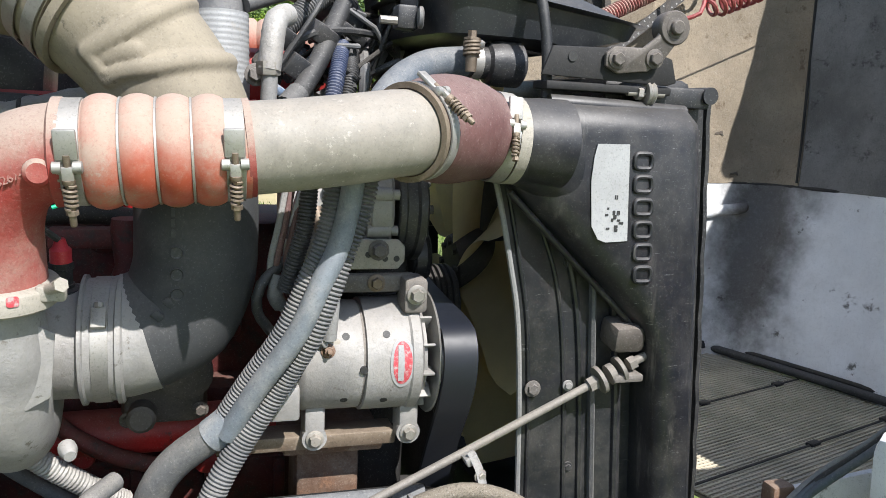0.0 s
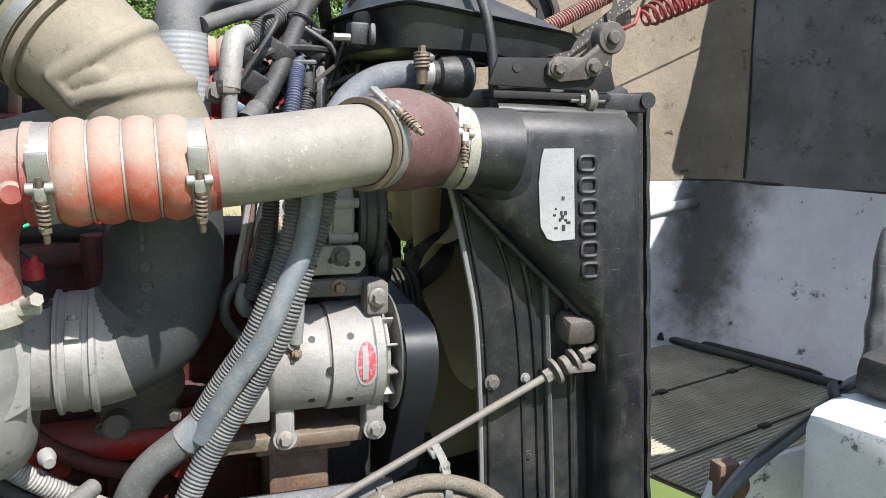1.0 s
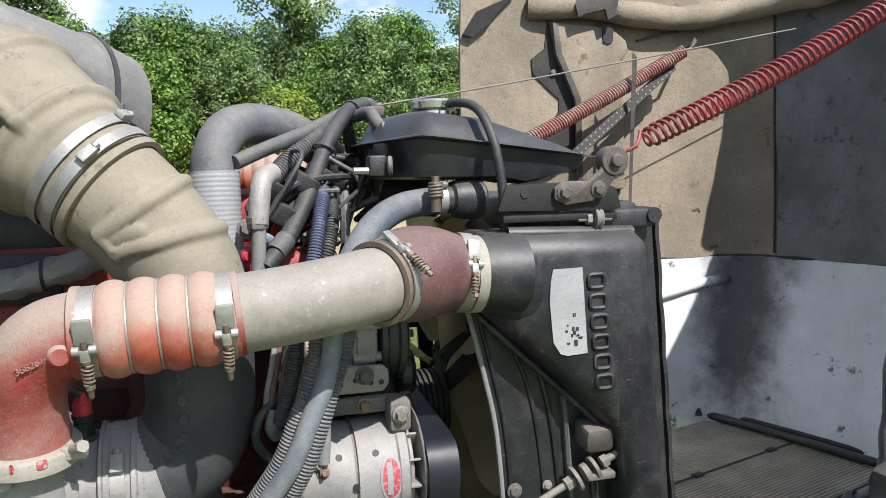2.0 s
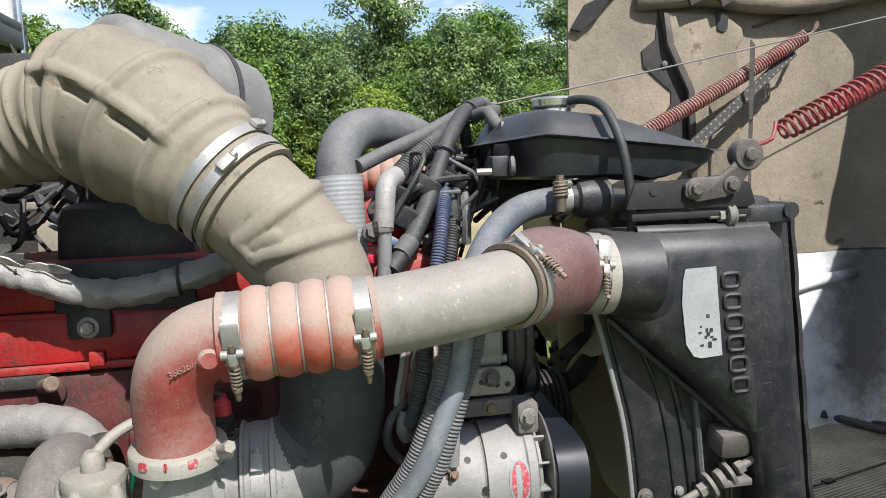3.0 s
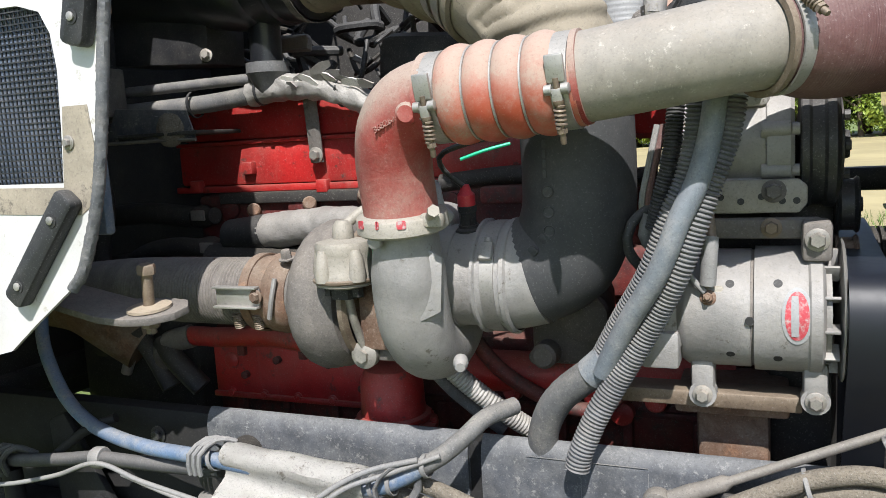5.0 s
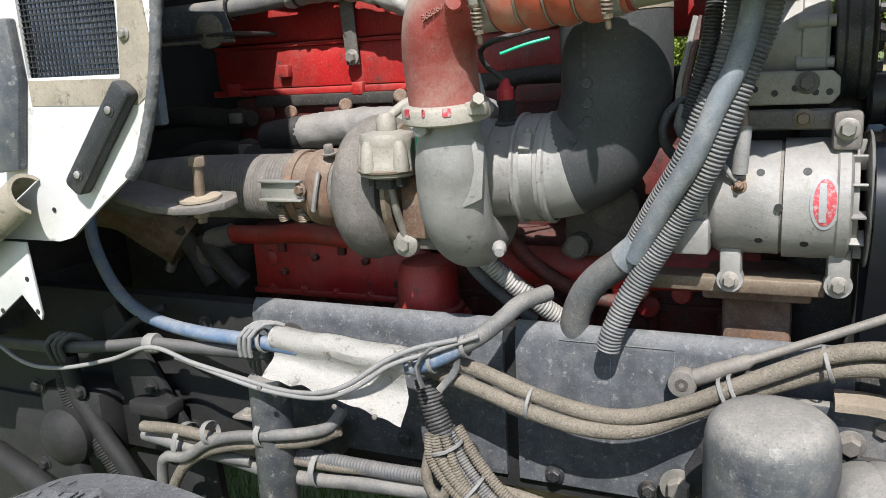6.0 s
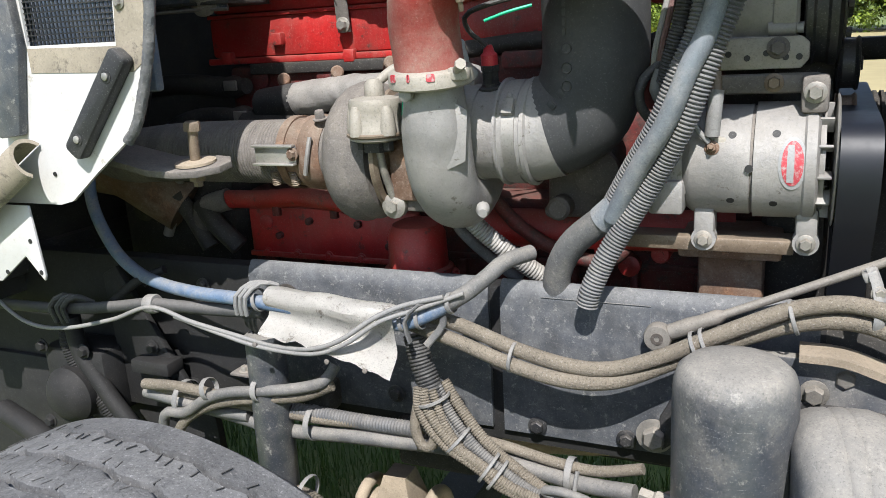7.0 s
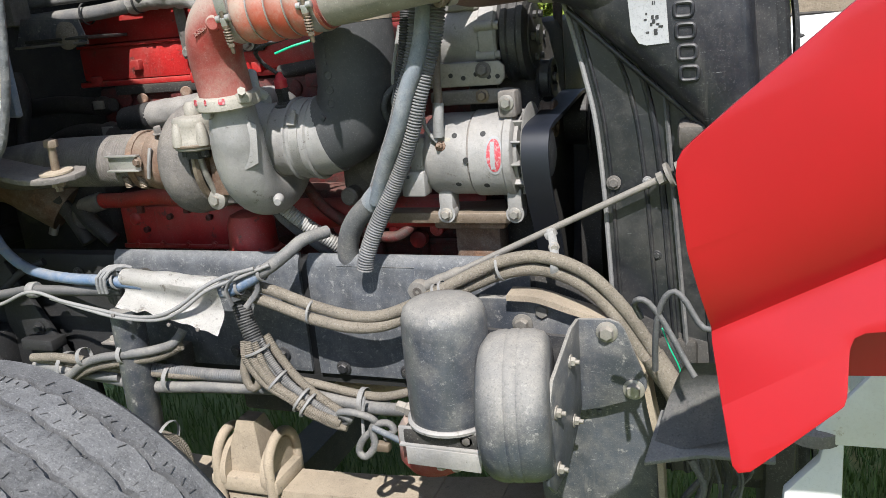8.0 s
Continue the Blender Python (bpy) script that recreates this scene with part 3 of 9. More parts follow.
# ================= engine =================
def engine():
    e = thing("engine", "large red diesel engine with dusty paint", "engine", (0, 1.5, 0.8))
    # block with ledges and ribs
    bm = bmesh.new()
    box(bm, (-0.24, 1.52, 0.93), (1.14, 0.40, 0.30), bevel=0.02)
    box(bm, (-0.24, 1.52, 0.74), (1.10, 0.34, 0.14), bevel=0.02)
    box(bm, (-0.24, 1.33, 0.955), (1.12, 0.035, 0.012), bevel=0.003)
    for x in np.arange(-0.74, 0.3, 0.115):
        box(bm, (x, 1.318, 0.89), (0.018, 0.03, 0.12), bevel=0.005)
    part("engine_block", bm, m_darkred, e)
    # side cover, lit red panel behind the turbine
    bm = block((-0.575, 1.30, 0.99), (0.42, 0.03, 0.115), bevel=0.012)
    box(bm, (-0.575, 1.29, 0.94), (0.42, 0.022, 0.012), bevel=0.003)
    cover = part("side_cover", bm, m_red, e)
    for x in (-0.74, -0.66, -0.58, -0.50, -0.42):
        hexbolt((x, 1.284, 0.945), (0, -1, 0), 0.007, 0.006, parent=cover, mat=m_red)
    # water rail along the block
    part("water_rail", tube([(-0.24, 1.27, 1.030), (0.0, 1.265, 1.035), (0.14, 1.262, 1.04), (0.24, 1.27, 1.045)], 0.036, 20), m_red, e)
    for x in (-0.12, 0.02, 0.12):
        bm = turned((x, 1.262, 1.0), (0, -1, 0), [(0.017, -0.03), (0.017, 0.012), (0.014, 0.015)], 16)
        lathe(bm, (x, 1.25, 1.0), (0, -1, 0), [(0.006, 0), (0.006, 0.006)], 10)
        part("rail_lug", bm, m_red, e)
    part("return_pipe", tube([(-0.2, 1.24, 1.12), (-0.13, 1.22, 1.05), (-0.05, 1.23, 1.0), (0.03, 1.24, 0.985), (0.08, 1.27, 1.03)], 0.013, 10), m_darkred, e)
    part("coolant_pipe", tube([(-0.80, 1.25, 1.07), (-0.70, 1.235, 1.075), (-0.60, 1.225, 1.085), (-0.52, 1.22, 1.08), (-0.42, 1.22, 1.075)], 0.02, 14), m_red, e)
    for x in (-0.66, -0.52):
        part("pipe_clip", block((x, 1.225, 1.068), (0.018, 0.012, 0.05), bevel=0.003), m_darkred, e)
    part("boss", turned((-0.735, 1.288, 1.012), (0, -1, 0), [(0.017, -0.01), (0.017, 0.006), (0.013, 0.009)], 16), m_red, cover)
    for x, z in ((-0.70, 0.985), (-0.62, 1.02), (-0.50, 1.018), (-0.43, 0.975)):
        part("stud", turned((x, 1.286, z), (0, -1, 0), [(0.008, -0.01), (0.008, 0.012), (0.005, 0.014)], 10), m_darkred, cover)
    part("lower_pipe", tube([(-0.88, 1.25, 1.0), (-0.86, 1.24, 1.05), (-0.80, 1.25, 1.07)], 0.024, 14), m_iron, e)
    # cylinder head
    bm = block((-0.28, 1.52, 1.21), (1.18, 0.26, 0.27), bevel=0.012)
    for x in np.arange(-0.78, 0.25, 0.17):
        box(bm, (x, 1.385, 1.19), (0.10, 0.03, 0.09), bevel=0.012)
        lathe(bm, (x, 1.40, 1.315), (0, -1, 0), [(0.022, 0), (0.022, 0.018), (0.018, 0.02)], 18)
    part("cylinder_head", bm, m_darkred, e)
    # front gear housing
    bm = block((0.33, 1.5, 1.12), (0.10, 0.56, 0.62), bevel=0.03)
    box(bm, (0.28, 1.36, 1.30), (0.14, 0.20, 0.16), bevel=0.02)
    part("gear_housing", bm, m_dark, e)
    part("front_cover", block((0.18, 1.36, 1.48), (0.22, 0.22, 0.12), bevel=0.03), m_red, e)
    # valve cover: two stepped courses with a seam and lugs
    cover = part("valve_cover", block((-0.47, 1.52, 1.502), (0.86, 0.268, 0.092), bevel=0.018), m_red, e, "bright red valve cover with dusty streaks")
    part("rocker_housing", block((-0.47, 1.52, 1.408), (0.88, 0.262, 0.088), bevel=0.010), m_red, e)
    part("gasket_seam", block((-0.47, 1.52, 1.454), (0.875, 0.276, 0.008), bevel=0.002), m_red, e)
    part("head_gasket", block((-0.47, 1.52, 1.357), (0.90, 0.272, 0.014), bevel=0.003), m_red, e)
    for x, z in ((-0.86, 1.365), (-0.543, 1.358), (-0.36, 1.372), (-0.72, 1.40)):
        bm = block((x, 1.382, z), (0.026, 0.02, 0.026), bevel=0.003)
        lathe(bm, (x, 1.373, z), (0, -1, 0), [(0.006, 0), (0.006, 0.0015)], 10)
        part("lug", bm, m_red, cover)
    part("heat_strip", block((-0.62, 1.38, 1.338), (0.36, 0.012, 0.024), bevel=0.004), m_dark, cover, "grimy black edge strip")
    # exhaust studs and plugs below the cover
    for x, y, z in ((-0.573, 1.372, 1.320), (-0.44, 1.36, 1.335), (-0.56, 1.33, 1.215), (-0.50, 1.30, 1.22), (-0.70, 1.36, 1.31)):
        bm = turned((x, y, z), (0.5, -0.8, 0.25), [(0.013, -0.03), (0.014, 0.0), (0.014, 0.025), (0.011, 0.028)], 14)
        part("manifold_plug", bm, m_rust, e)
    # exhaust manifold
    bm = tube([(-0.78, 1.32, 1.21), (-0.6, 1.31, 1.205), (-0.42, 1.27, 1.2), (-0.33, 1.2, 1.2)], 0.042, 16)
    part("exhaust_manifold", bm, m_dark, e)
    for x in (-0.72, -0.58, -0.46):
        part("exhaust_runner", tube([(x, 1.40, 1.24), (x, 1.35, 1.225), (x + 0.02, 1.31, 1.21)], 0.03, 12), m_dark, e)
    # oil filter head and its drain below the turbine
    bm = turned((-0.325, 1.20, 0.93), (0, 0, 1), [(0.075, 0), (0.078, 0.008), (0.078, 0.018), (0.060, 0.022), (0.057, 0.05), (0.055, 0.10), (0.046, 0.118), (0.03, 0.125)], 28)
    lathe(bm, (-0.325, 1.20, 0.952), (0, 0, 1), [(0.060, 0), (0.066, 0.004), (0.066, 0.012), (0.060, 0.016)], 28)
    drain = part("oil_drain", bm, m_red, e)
    for k in range(9):
        an = radians(40 * k + 12)
        hexbolt((-0.325 + 0.070 * math.cos(an), 1.20 + 0.070 * math.sin(an), 0.949), AZ, 0.006, 0.006, parent=drain, mat=m_red)
    part("drain_flange", turned((-0.325, 1.20, 0.905), (0, 0, 1), [(0.08, 0), (0.083, 0.006), (0.083, 0.018), (0.08, 0.024)], 28), m_iron, e)
    # dark block added to hide the grass behind the engine
    part("rear_filler", block((-1.0, 1.52, 0.98), (0.36, 0.46, 0.46), bevel=0.05), m_dark, e, "dark filler block behind the engine")
    part("sump", block((-0.2, 1.5, 0.60), (1.05, 0.32, 0.16), bevel=0.03), m_dark, e)
    # mounting foot below the alternator
    bm = block((0.24, 1.22, 0.96), (0.10, 0.10, 0.19), bevel=0.01)
    box(bm, (0.24, 1.19, 1.05), (0.15, 0.14, 0.03), bevel=0.006)
    part("engine_mount", bm, m_rust, e, "rusty engine mount bracket")
    part("plug", turned((0.06, 1.30, 0.965), (0, -1, 0), [(0.02, 0), (0.02, 0.02), (0.016, 0.022)], 14), m_red, e)
    # grey mounting casting under the black elbow
    bm = block((0.0, 1.22, 1.14), (0.12, 0.10, 0.13), bevel=0.02)
    lathe(bm, (0.03, 1.17, 1.16), (0, -1, 0), [(0.038, 0), (0.038, 0.02), (0.03, 0.024)], 20)
    lathe(bm, (-0.03, 1.17, 1.10), (0, -1, 0), [(0.02, 0), (0.02, 0.03), (0.015, 0.034)], 14)
    part("thermostat_casting", bm, m_oldsteel, e)
    for x, z in ((-0.045, 1.185), (0.05, 1.10), (-0.05, 1.09)):
        hexbolt((x, 1.168, z), (0, -1, 0), 0.008, 0.008, parent=e, mat=m_oldsteel)
    bm = turned((-0.05, 1.25, 1.37), (0, 0, -1), [(0.024, 0), (0.026, 0.02), (0.02, 0.07), (0.028, 0.09), (0.028, 0.13)], 18)
    box(bm, (-0.11, 1.26, 1.34), (0.10, 0.03, 0.03), bevel=0.006)
    part("coolant_fitting", bm, m_darkred, e)
    # red castings on the far side of the head
    bm = block((0.17, 1.50, 1.575), (0.24, 0.12, 0.13), bevel=0.03)
    lathe(bm, (0.24, 1.44, 1.60), (0, -1, 0), [(0.04, -0.02), (0.042, 0.01), (0.034, 0.014)], 22)
    part("thermostat_housing", bm, m_red, e)
    part("far_hump_hose", corrugated([(0.10, 1.72, 1.665), (0.16, 1.71, 1.668), (0.23, 1.70, 1.67), (0.29, 1.70, 1.67)], 0.047, 0.028, 0.008, 24), m_silicone, e, "orange red hump hose")
    part("vent_pipe", tube([(-0.25, 1.3, 1.36), (-0.1, 1.3, 1.37), (0.0, 1.32, 1.35), (0.12, 1.33, 1.36)], 0.016, 10), m_dark, e)


def turbocharger():
    t = thing("turbocharger", "dusty grey turbocharger with cast iron turbine housing", "turbocharger", (-0.25, 1.09, 1.1))
    ya, za = 1.085, 1.235
    # compressor volute, its tube shrinking round the shaft, with the outlet neck going up
    scroll = [(-0.160, 0.955, 1.338), (-0.161, 0.958, 1.30), (-0.163, 0.962, 1.26), (-0.166, 0.972, 1.215), (-0.168, 0.992, 1.172), (-0.17, 1.03, 1.14), (-0.17, 1.085, 1.128), (-0.17, 1.14, 1.145),
              (-0.17, 1.18, 1.185), (-0.17, 1.19, 1.235), (-0.17, 1.17, 1.285), (-0.17, 1.125, 1.31), (-0.17, 1.07, 1.315)]
    bm = tube(scroll, lambda s: 0.0505 - 0.0085 * max(0.0, 1 - s / 0.12) ** 0.7 + 0.002 * math.sin(s * 3.14) - 0.022 * max(0, s - 0.25) / 0.75, 28, 0.01)
    lathe(bm, (-0.215, ya, za), (1, 0, 0), [(0.096, 0), (0.099, 0.008), (0.099, 0.016), (0.090, 0.024), (0.080, 0.05), (0.076, 0.085)], 40)
    housing = part("compressor_housing", bm, m_alu, t, "silver grey compressor scroll")
    part("nub", turned((-0.103, 0.985, 1.135), (0.3, -0.9, -0.2), [(0.010, 0), (0.011, 0.010), (0.007, 0.022)], 12), m_alu, housing)
    part("nub", turned((-0.18, 0.905, 1.312), (0, -1, 0), [(0.010, -0.004), (0.010, 0.004), (0.007, 0.006)], 12), m_alu, housing)
    bm = plate([(0, 0), (0.028, 0.012), (0.034, 0.085), (0.012, 0.10), (-0.004, 0.04)], 0.008, (-0.137, 0.935, 1.20), (0.93, 0.36, 0), AZ, 0.002)
    part("data_plate", bm, m_alu, housing)
    # inlet pipe
    bm = turned((-0.16, ya, za), (1, 0, 0), [(0.075, 0), (0.0735, 0.02), (0.0735, 0.08), (0.0735, 0.115)], 40)
    part("inlet_pipe", bm, m_alu, t)
    bm = turned((-0.115, ya - 0.01, za + 0.066), (0, -0.1, 1), [(0.022, 0), (0.022, 0.006), (0.015, 0.008), (0.015, 0.012)], 20)
    lathe(bm, (-0.115, ya - 0.012, za + 0.078), (0, -0.1, 1), [(0.013, 0), (0.013, 0.018), (0.015, 0.02), (0.015, 0.028)], 6)
    part("sensor_boss", bm, m_black, t)
    part("sensor", turned((-0.115, ya - 0.015, za + 0.106), (0, -0.1, 1), [(0.013, 0), (0.013, 0.016), (0.009, 0.02), (0.006, 0.03)], 14), m_labelred, t, "red plastic sensor cap")
    # bearing housing and brackets
    bm = turned((-0.30, ya, za - 0.02), (1, 0, 0), [(0.06, 0), (0.07, 0.01), (0.055, 0.03), (0.06, 0.07), (0.095, 0.085)], 30)
    box(bm, (-0.245, 1.02, 1.20), (0.05, 0.03, 0.13), bevel=0.006)
    part("bearing_housing", bm, m_rust, t)
    part("v_band", turned((-0.287, ya, za - 0.03), (1, 0, 0), [(0.098, -0.008), (0.107, -0.004), (0.107, 0.004), (0.098, 0.008)], 40, caps=False), m_brass, t, "tarnished brass-coloured band")
    # turbine housing
    tz = 1.198
    scroll = []
    for i in range(15):
        a = radians(115 - i * 26)
        scroll.append((-0.345 - 0.002 * i, 1.095 - math.cos(a) * 0.075, tz + math.sin(a) * 0.078))
    bm = tube(scroll, lambda s: 0.047 - 0.012 * s, 24, 0.012)
    lathe(bm, (-0.40, 1.095, tz), (1, 0, 0), [(0.06, -0.02), (0.062, 0.0), (0.105, 0.02), (0.113, 0.045), (0.113, 0.07), (0.10, 0.09), (0.07, 0.095)], 40)
    part("turbine_housing", bm, m_iron, t, "grey brown cast iron turbine housing")
    # wastegate actuator
    w = V((-0.277, 0.99, 1.235))
    bm = turned(w, (0, 0, 1), [(0.032, 0), (0.044, 0.004), (0.046, 0.014), (0.043, 0.022), (0.041, 0.05), (0.043, 0.058), (0.040, 0.066), (0.02, 0.07)], 30)
    for k in range(5):
        a = radians(72 * k + 250)
        lathe(bm, w + V((math.cos(a) * 0.041, math.sin(a) * 0.041, 0.012)), (0, 0, 1), [(0.012, 0), (0.013, 0.01), (0.010, 0.035), (0.006, 0.045)], 12)
    act = part("wastegate_actuator", bm, m_cast, t, "cast silver wastegate actuator")
    part("seam_bead", turned(w, (0, 0, 1), [(0.046, 0.008), (0.0485, 0.010), (0.0485, 0.013), (0.046, 0.015)], 30, caps=False), m_brass, act)
    bm = turned(w + V((0.0, 0, 0.066)), (0, 0, 1), [(0.014, 0), (0.016, 0.006), (0.015, 0.022), (0.009, 0.03)], 16)
    sweep(bm, curve_through([w + V((0.0, 0, 0.085)), w + V((0.02, 0.02, 0.105)), w + V((0.05, 0.04, 0.118)), w + V((0.075, 0.03, 0.122))]), 0.008, 10)
    part("air_fitting", bm, m_cast, act)
    bm = turned(w + V((0, 0, -0.016)), (0, 0, 1), [(0.026, 0), (0.026, 0.016)], 6)
    for dx in (-0.022, 0.024):
        lathe(bm, w + V((dx, -0.012, -0.012)), (0, 0, 1), [(0.009, 0), (0.009, 0.012)], 6)
    part("lock_nut", bm, m_dark, act)
    rod = tube([w + V((0.0, 0, -0.01)), w + V((0.003, 0.006, -0.05)), (-0.268, 1.01, 1.14)], 0.0065, 12)
    part("rod", rod, m_bolt, act)
    bm = turned((-0.268, 1.018, 1.126), (0, -1, 0), [(0.019, -0.008), (0.021, -0.004), (0.021, 0.010), (0.015, 0.014)], 20)
    lathe(bm, (-0.268, 1.004, 1.126), (0, -1, 0), [(0.010, 0), (0.010, 0.006)], 6)
    part("lever_bolt", bm, m_bolt, act)
    part("lever", block((-0.238, 1.025, 1.135), (0.045, 0.012, 0.04), bevel=0.005), m_iron, act)
    # heat wrapped crossover feeding the turbine
    part("wrapped_pipe", rumpled(tube([(-0.64, 1.315, 1.275), (-0.56, 1.30, 1.283), (-0.46, 1.28, 1.29), (-0.38, 1.25, 1.285), (-0.33, 1.2, 1.26)], 0.035, 20, 0.01), 0.004, 55), m_tape, t)
    part("rubber_end", tube([(-0.74, 1.33, 1.262), (-0.69, 1.325, 1.268), (-0.635, 1.315, 1.275)], 0.036, 18), m_rubber, t)
    # oil lines
    part("oil_line", tube([(-0.235, 1.13, 1.12), (-0.215, 1.16, 1.05), (-0.17, 1.19, 0.99), (-0.12, 1.2, 0.95)], 0.011, 10), m_greyhose, t)
    part("oil_line", corrugated([(-0.20, 1.12, 1.10), (-0.16, 1.14, 1.05), (-0.10, 1.17, 0.99), (-0.06, 1.2, 0.95)], 0.017, 0.006, 0.002, 12), m_tape, t)
    part("sensor_wire", tube([(-0.115, 1.06, 1.37), (-0.14, 1.05, 1.395), (-0.125, 1.02, 1.42), (-0.05, 1.05, 1.44), (0.0, 1.15, 1.45)], 0.004, 8), m_rubber, t)
    part("green_wire", tube([(-0.125, 1.08, 1.407), (-0.09, 1.088, 1.418), (-0.055, 1.102, 1.426)], 0.0025, 8), m_green, t)
    part("green_wire", tube([(-0.222, 0.99, 1.335), (-0.224, 0.985, 1.30), (-0.23, 0.99, 1.275)], 0.0028, 8), m_green, t)
    part("elbow_hose", tube([(-0.16, 1.03, 1.37), (-0.14, 1.01, 1.375), (-0.13, 1.0, 1.345), (-0.125, 1.02, 1.33)], 0.01, 10), m_label, t)


def exhaust_outlet():
    e = thing("exhaust_pipe", "flexible exhaust pipe with rusty clamp, sunlit at the turbine end", "exhaust pipe", (-0.7, 1.12, 1.15))
    part("flex_pipe", corrugated([(-1.15, 1.26, 1.15), (-0.95, 1.19, 1.175), (-0.80, 1.14, 1.19), (-0.66, 1.115, 1.196), (-0.56, 1.105, 1.198), (-0.47, 1.10, 1.20)], 0.059, 0.0065, 0.003, 36), m_iron, e)
    bm = turned((-0.505, 1.102, 1.199), (1, -0.05, 0), [(0.060, 0), (0.0615, 0.003), (0.0615, 0.04), (0.064, 0.043), (0.068, 0.055), (0.066, 0.075), (0.06, 0.085)], 36)
    part("outlet_cone", bm, m_rust, e)
    for x in (-0.50, -0.462):
        part("band_clamp", band((x, 1.104, 1.198), (1, -0.05, 0), 0.0635, 0.018, 0.003), m_rust, e)
    # flanged clamp bar with rods
    bm = bmesh.new()
    c = V((-0.507, 1.034, 1.204))
    box(bm, c, (0.085, 0.006, 0.030), bevel=0.0015)
    for dz in (-0.016, 0.016):
        box(bm, c + V((0, -0.006, dz)), (0.085, 0.014, 0.004), bevel=0.001)
    part("clamp_bar", bm, m_steel, e)
    for x in (-0.525, -0.485):
        part("threaded_rod", corrugated([(x, 1.05, 1.172), (x, 1.055, 1.148)], 0.009, 0.0035, 0.0018, 10), m_brass, e)
    hexbolt((-0.468, 1.028, 1.206), (0, -1, 0), 0.008, 0.008, parent=e, mat=m_rust)
    hexbolt((-0.425, 1.06, 1.262), (0, -0.2, 1), 0.009, 0.014, parent=e, mat=m_iron)
    part("lock_lever", tube([(-0.432, 1.032, 1.235), (-0.438, 1.026, 1.20), (-0.447, 1.03, 1.17)], 0.004, 8), m_alu, e)


def charge_pipe():
    c = thing("charge_air_pipe", "dusty grey charge air pipe with red silicone hump hose", "intake pipe", (0, 0.9, 1.4))
    elbow = [(-0.159, 0.945, 1.342), (-0.160, 0.940, 1.375), (-0.158, 0.930, 1.415), (-0.146, 0.917, 1.452), (-0.122, 0.908, 1.477), (-0.09, 0.903, 1.487), (-0.052, 0.901, 1.490)]
    bm = tube(elbow, lambda s: 0.050 if s < 0.85 else 0.052, 36, 0.008)
    lathe(bm, (-0.088, 0.903, 1.487), (1, 0, 0.03), [(0.050, -0.006), (0.056, -0.003), (0.056, 0.006), (0.052, 0.01)], 36, caps=False)
    lathe(bm, (-0.101, 0.858, 1.471), (0.15, -1, -0.1), [(0.0145, -0.02), (0.0135, 0.005), (0.010, 0.008)], 18)
    el = part("cast_elbow", bm, m_reddust, c, "red cast elbow under tan dust")
    # casting number on the elbow
    curve = bpy.data.curves.new("casting_number", "FONT")
    curve.body, curve.size, curve.extrude = "3682674", 0.0118, 0.0045
    curve.materials.append(m_reddust)
    ob = new("casting_number", curve)
    ob.parent = el
    along = V((0.91, -0.10, 0.41)).normalized()
    out = V((-0.02, -0.97, 0.14))
    out = (out - along * out.dot(along)).normalized()
    ob.matrix_basis = Matrix.Translation(V((-0.1475, 0.8655, 1.449))) @ Matrix((along, out.cross(along), out)).transposed().to_4x4()
    # v-band at the turbo outlet
    part("v_band", turned((-0.159, 0.946, 1.335), (0, 0.12, -1), [(0.052, -0.013), (0.060, -0.010), (0.0615, -0.008), (0.0615, 0.010), (0.058, 0.013)], 40), m_cast, c)
    bm = block((-0.102, 0.915, 1.338), (0.03, 0.016, 0.018), bevel=0.004)
    lathe(bm, (-0.10, 0.905, 1.345), (0.5, -0.8, 0.3), [(0.006, -0.02), (0.006, 0.02)], 10)
    lathe(bm, (-0.092, 0.895, 1.35), (0.5, -0.8, 0.3), [(0.008, 0), (0.008, 0.008)], 6)
    part("v_band_bolt", bm, m_cast, c)
    for a, w in ((-34, 0.013), (-6, 0.005), (24, 0.012)):
        d = V((math.sin(radians(a)), -math.cos(radians(a)), 0))
        part("paint_mark", plate(rounded(w, 0.011, 0.003), 0.001, V((-0.159, 0.946, 1.335)) + d * 0.062, (d.cross(AZ)) * -1, AZ, 0), m_labelworn, c, "worn red paint mark")
    # hump hose
    ax = V((0.187, -0.002, 0.009)).normalized()
    o = V((-0.088, 0.902, 1.487))
    prof = []
    for i in range(121):
        h = i / 120 * 0.188
        k = (h - 0.0265) / 0.138
        bulge = 0.0072 * abs(math.sin(k * math.pi * 4)) ** 0.62 if 0 < k < 1 else 0
        prof.append((0.0525 + bulge, h))
    part("hump_hose", turned(o, ax, prof, 48), m_silicone, c, "red silicone hump hose, dusty")
    for k in range(1, 4):
        part("ring_wire", turned(o + ax * (0.0265 + 0.0345 * k), ax, [(0.0525, -0.002), (0.0562, -0.001), (0.0562, 0.001), (0.0525, 0.002)], 48, caps=False), m_steel, c)
    tbolt_clamp(o + ax * 0.015, ax, 0.053, (0, -1, -0.2), c)
    tbolt_clamp(o + ax * 0.171, ax, 0.053, (0, -1, -0.2), c)
    # straight pipe and its bend
    path = [(0.075, 0.900, 1.495), (0.14, 0.899, 1.502), (0.20, 0.900, 1.510), (0.235, 0.905, 1.515), (0.262, 0.915, 1.519), (0.292, 0.932, 1.521), (0.325, 0.957, 1.523)]
    part("pipe", tube(path, 0.0505, 40, 0.012), m_pipe, c)
    part("pipe_bead", band((0.099, 0.9, 1.498), (1, 0, 0.1), 0.0495, 0.008, 0.004), m_reddust, c)
    cp = [(0.284, 0.926, 1.521), (0.322, 0.955, 1.525), (0.365, 0.987, 1.525), (0.405, 1.010, 1.520), (0.440, 1.017, 1.516)]

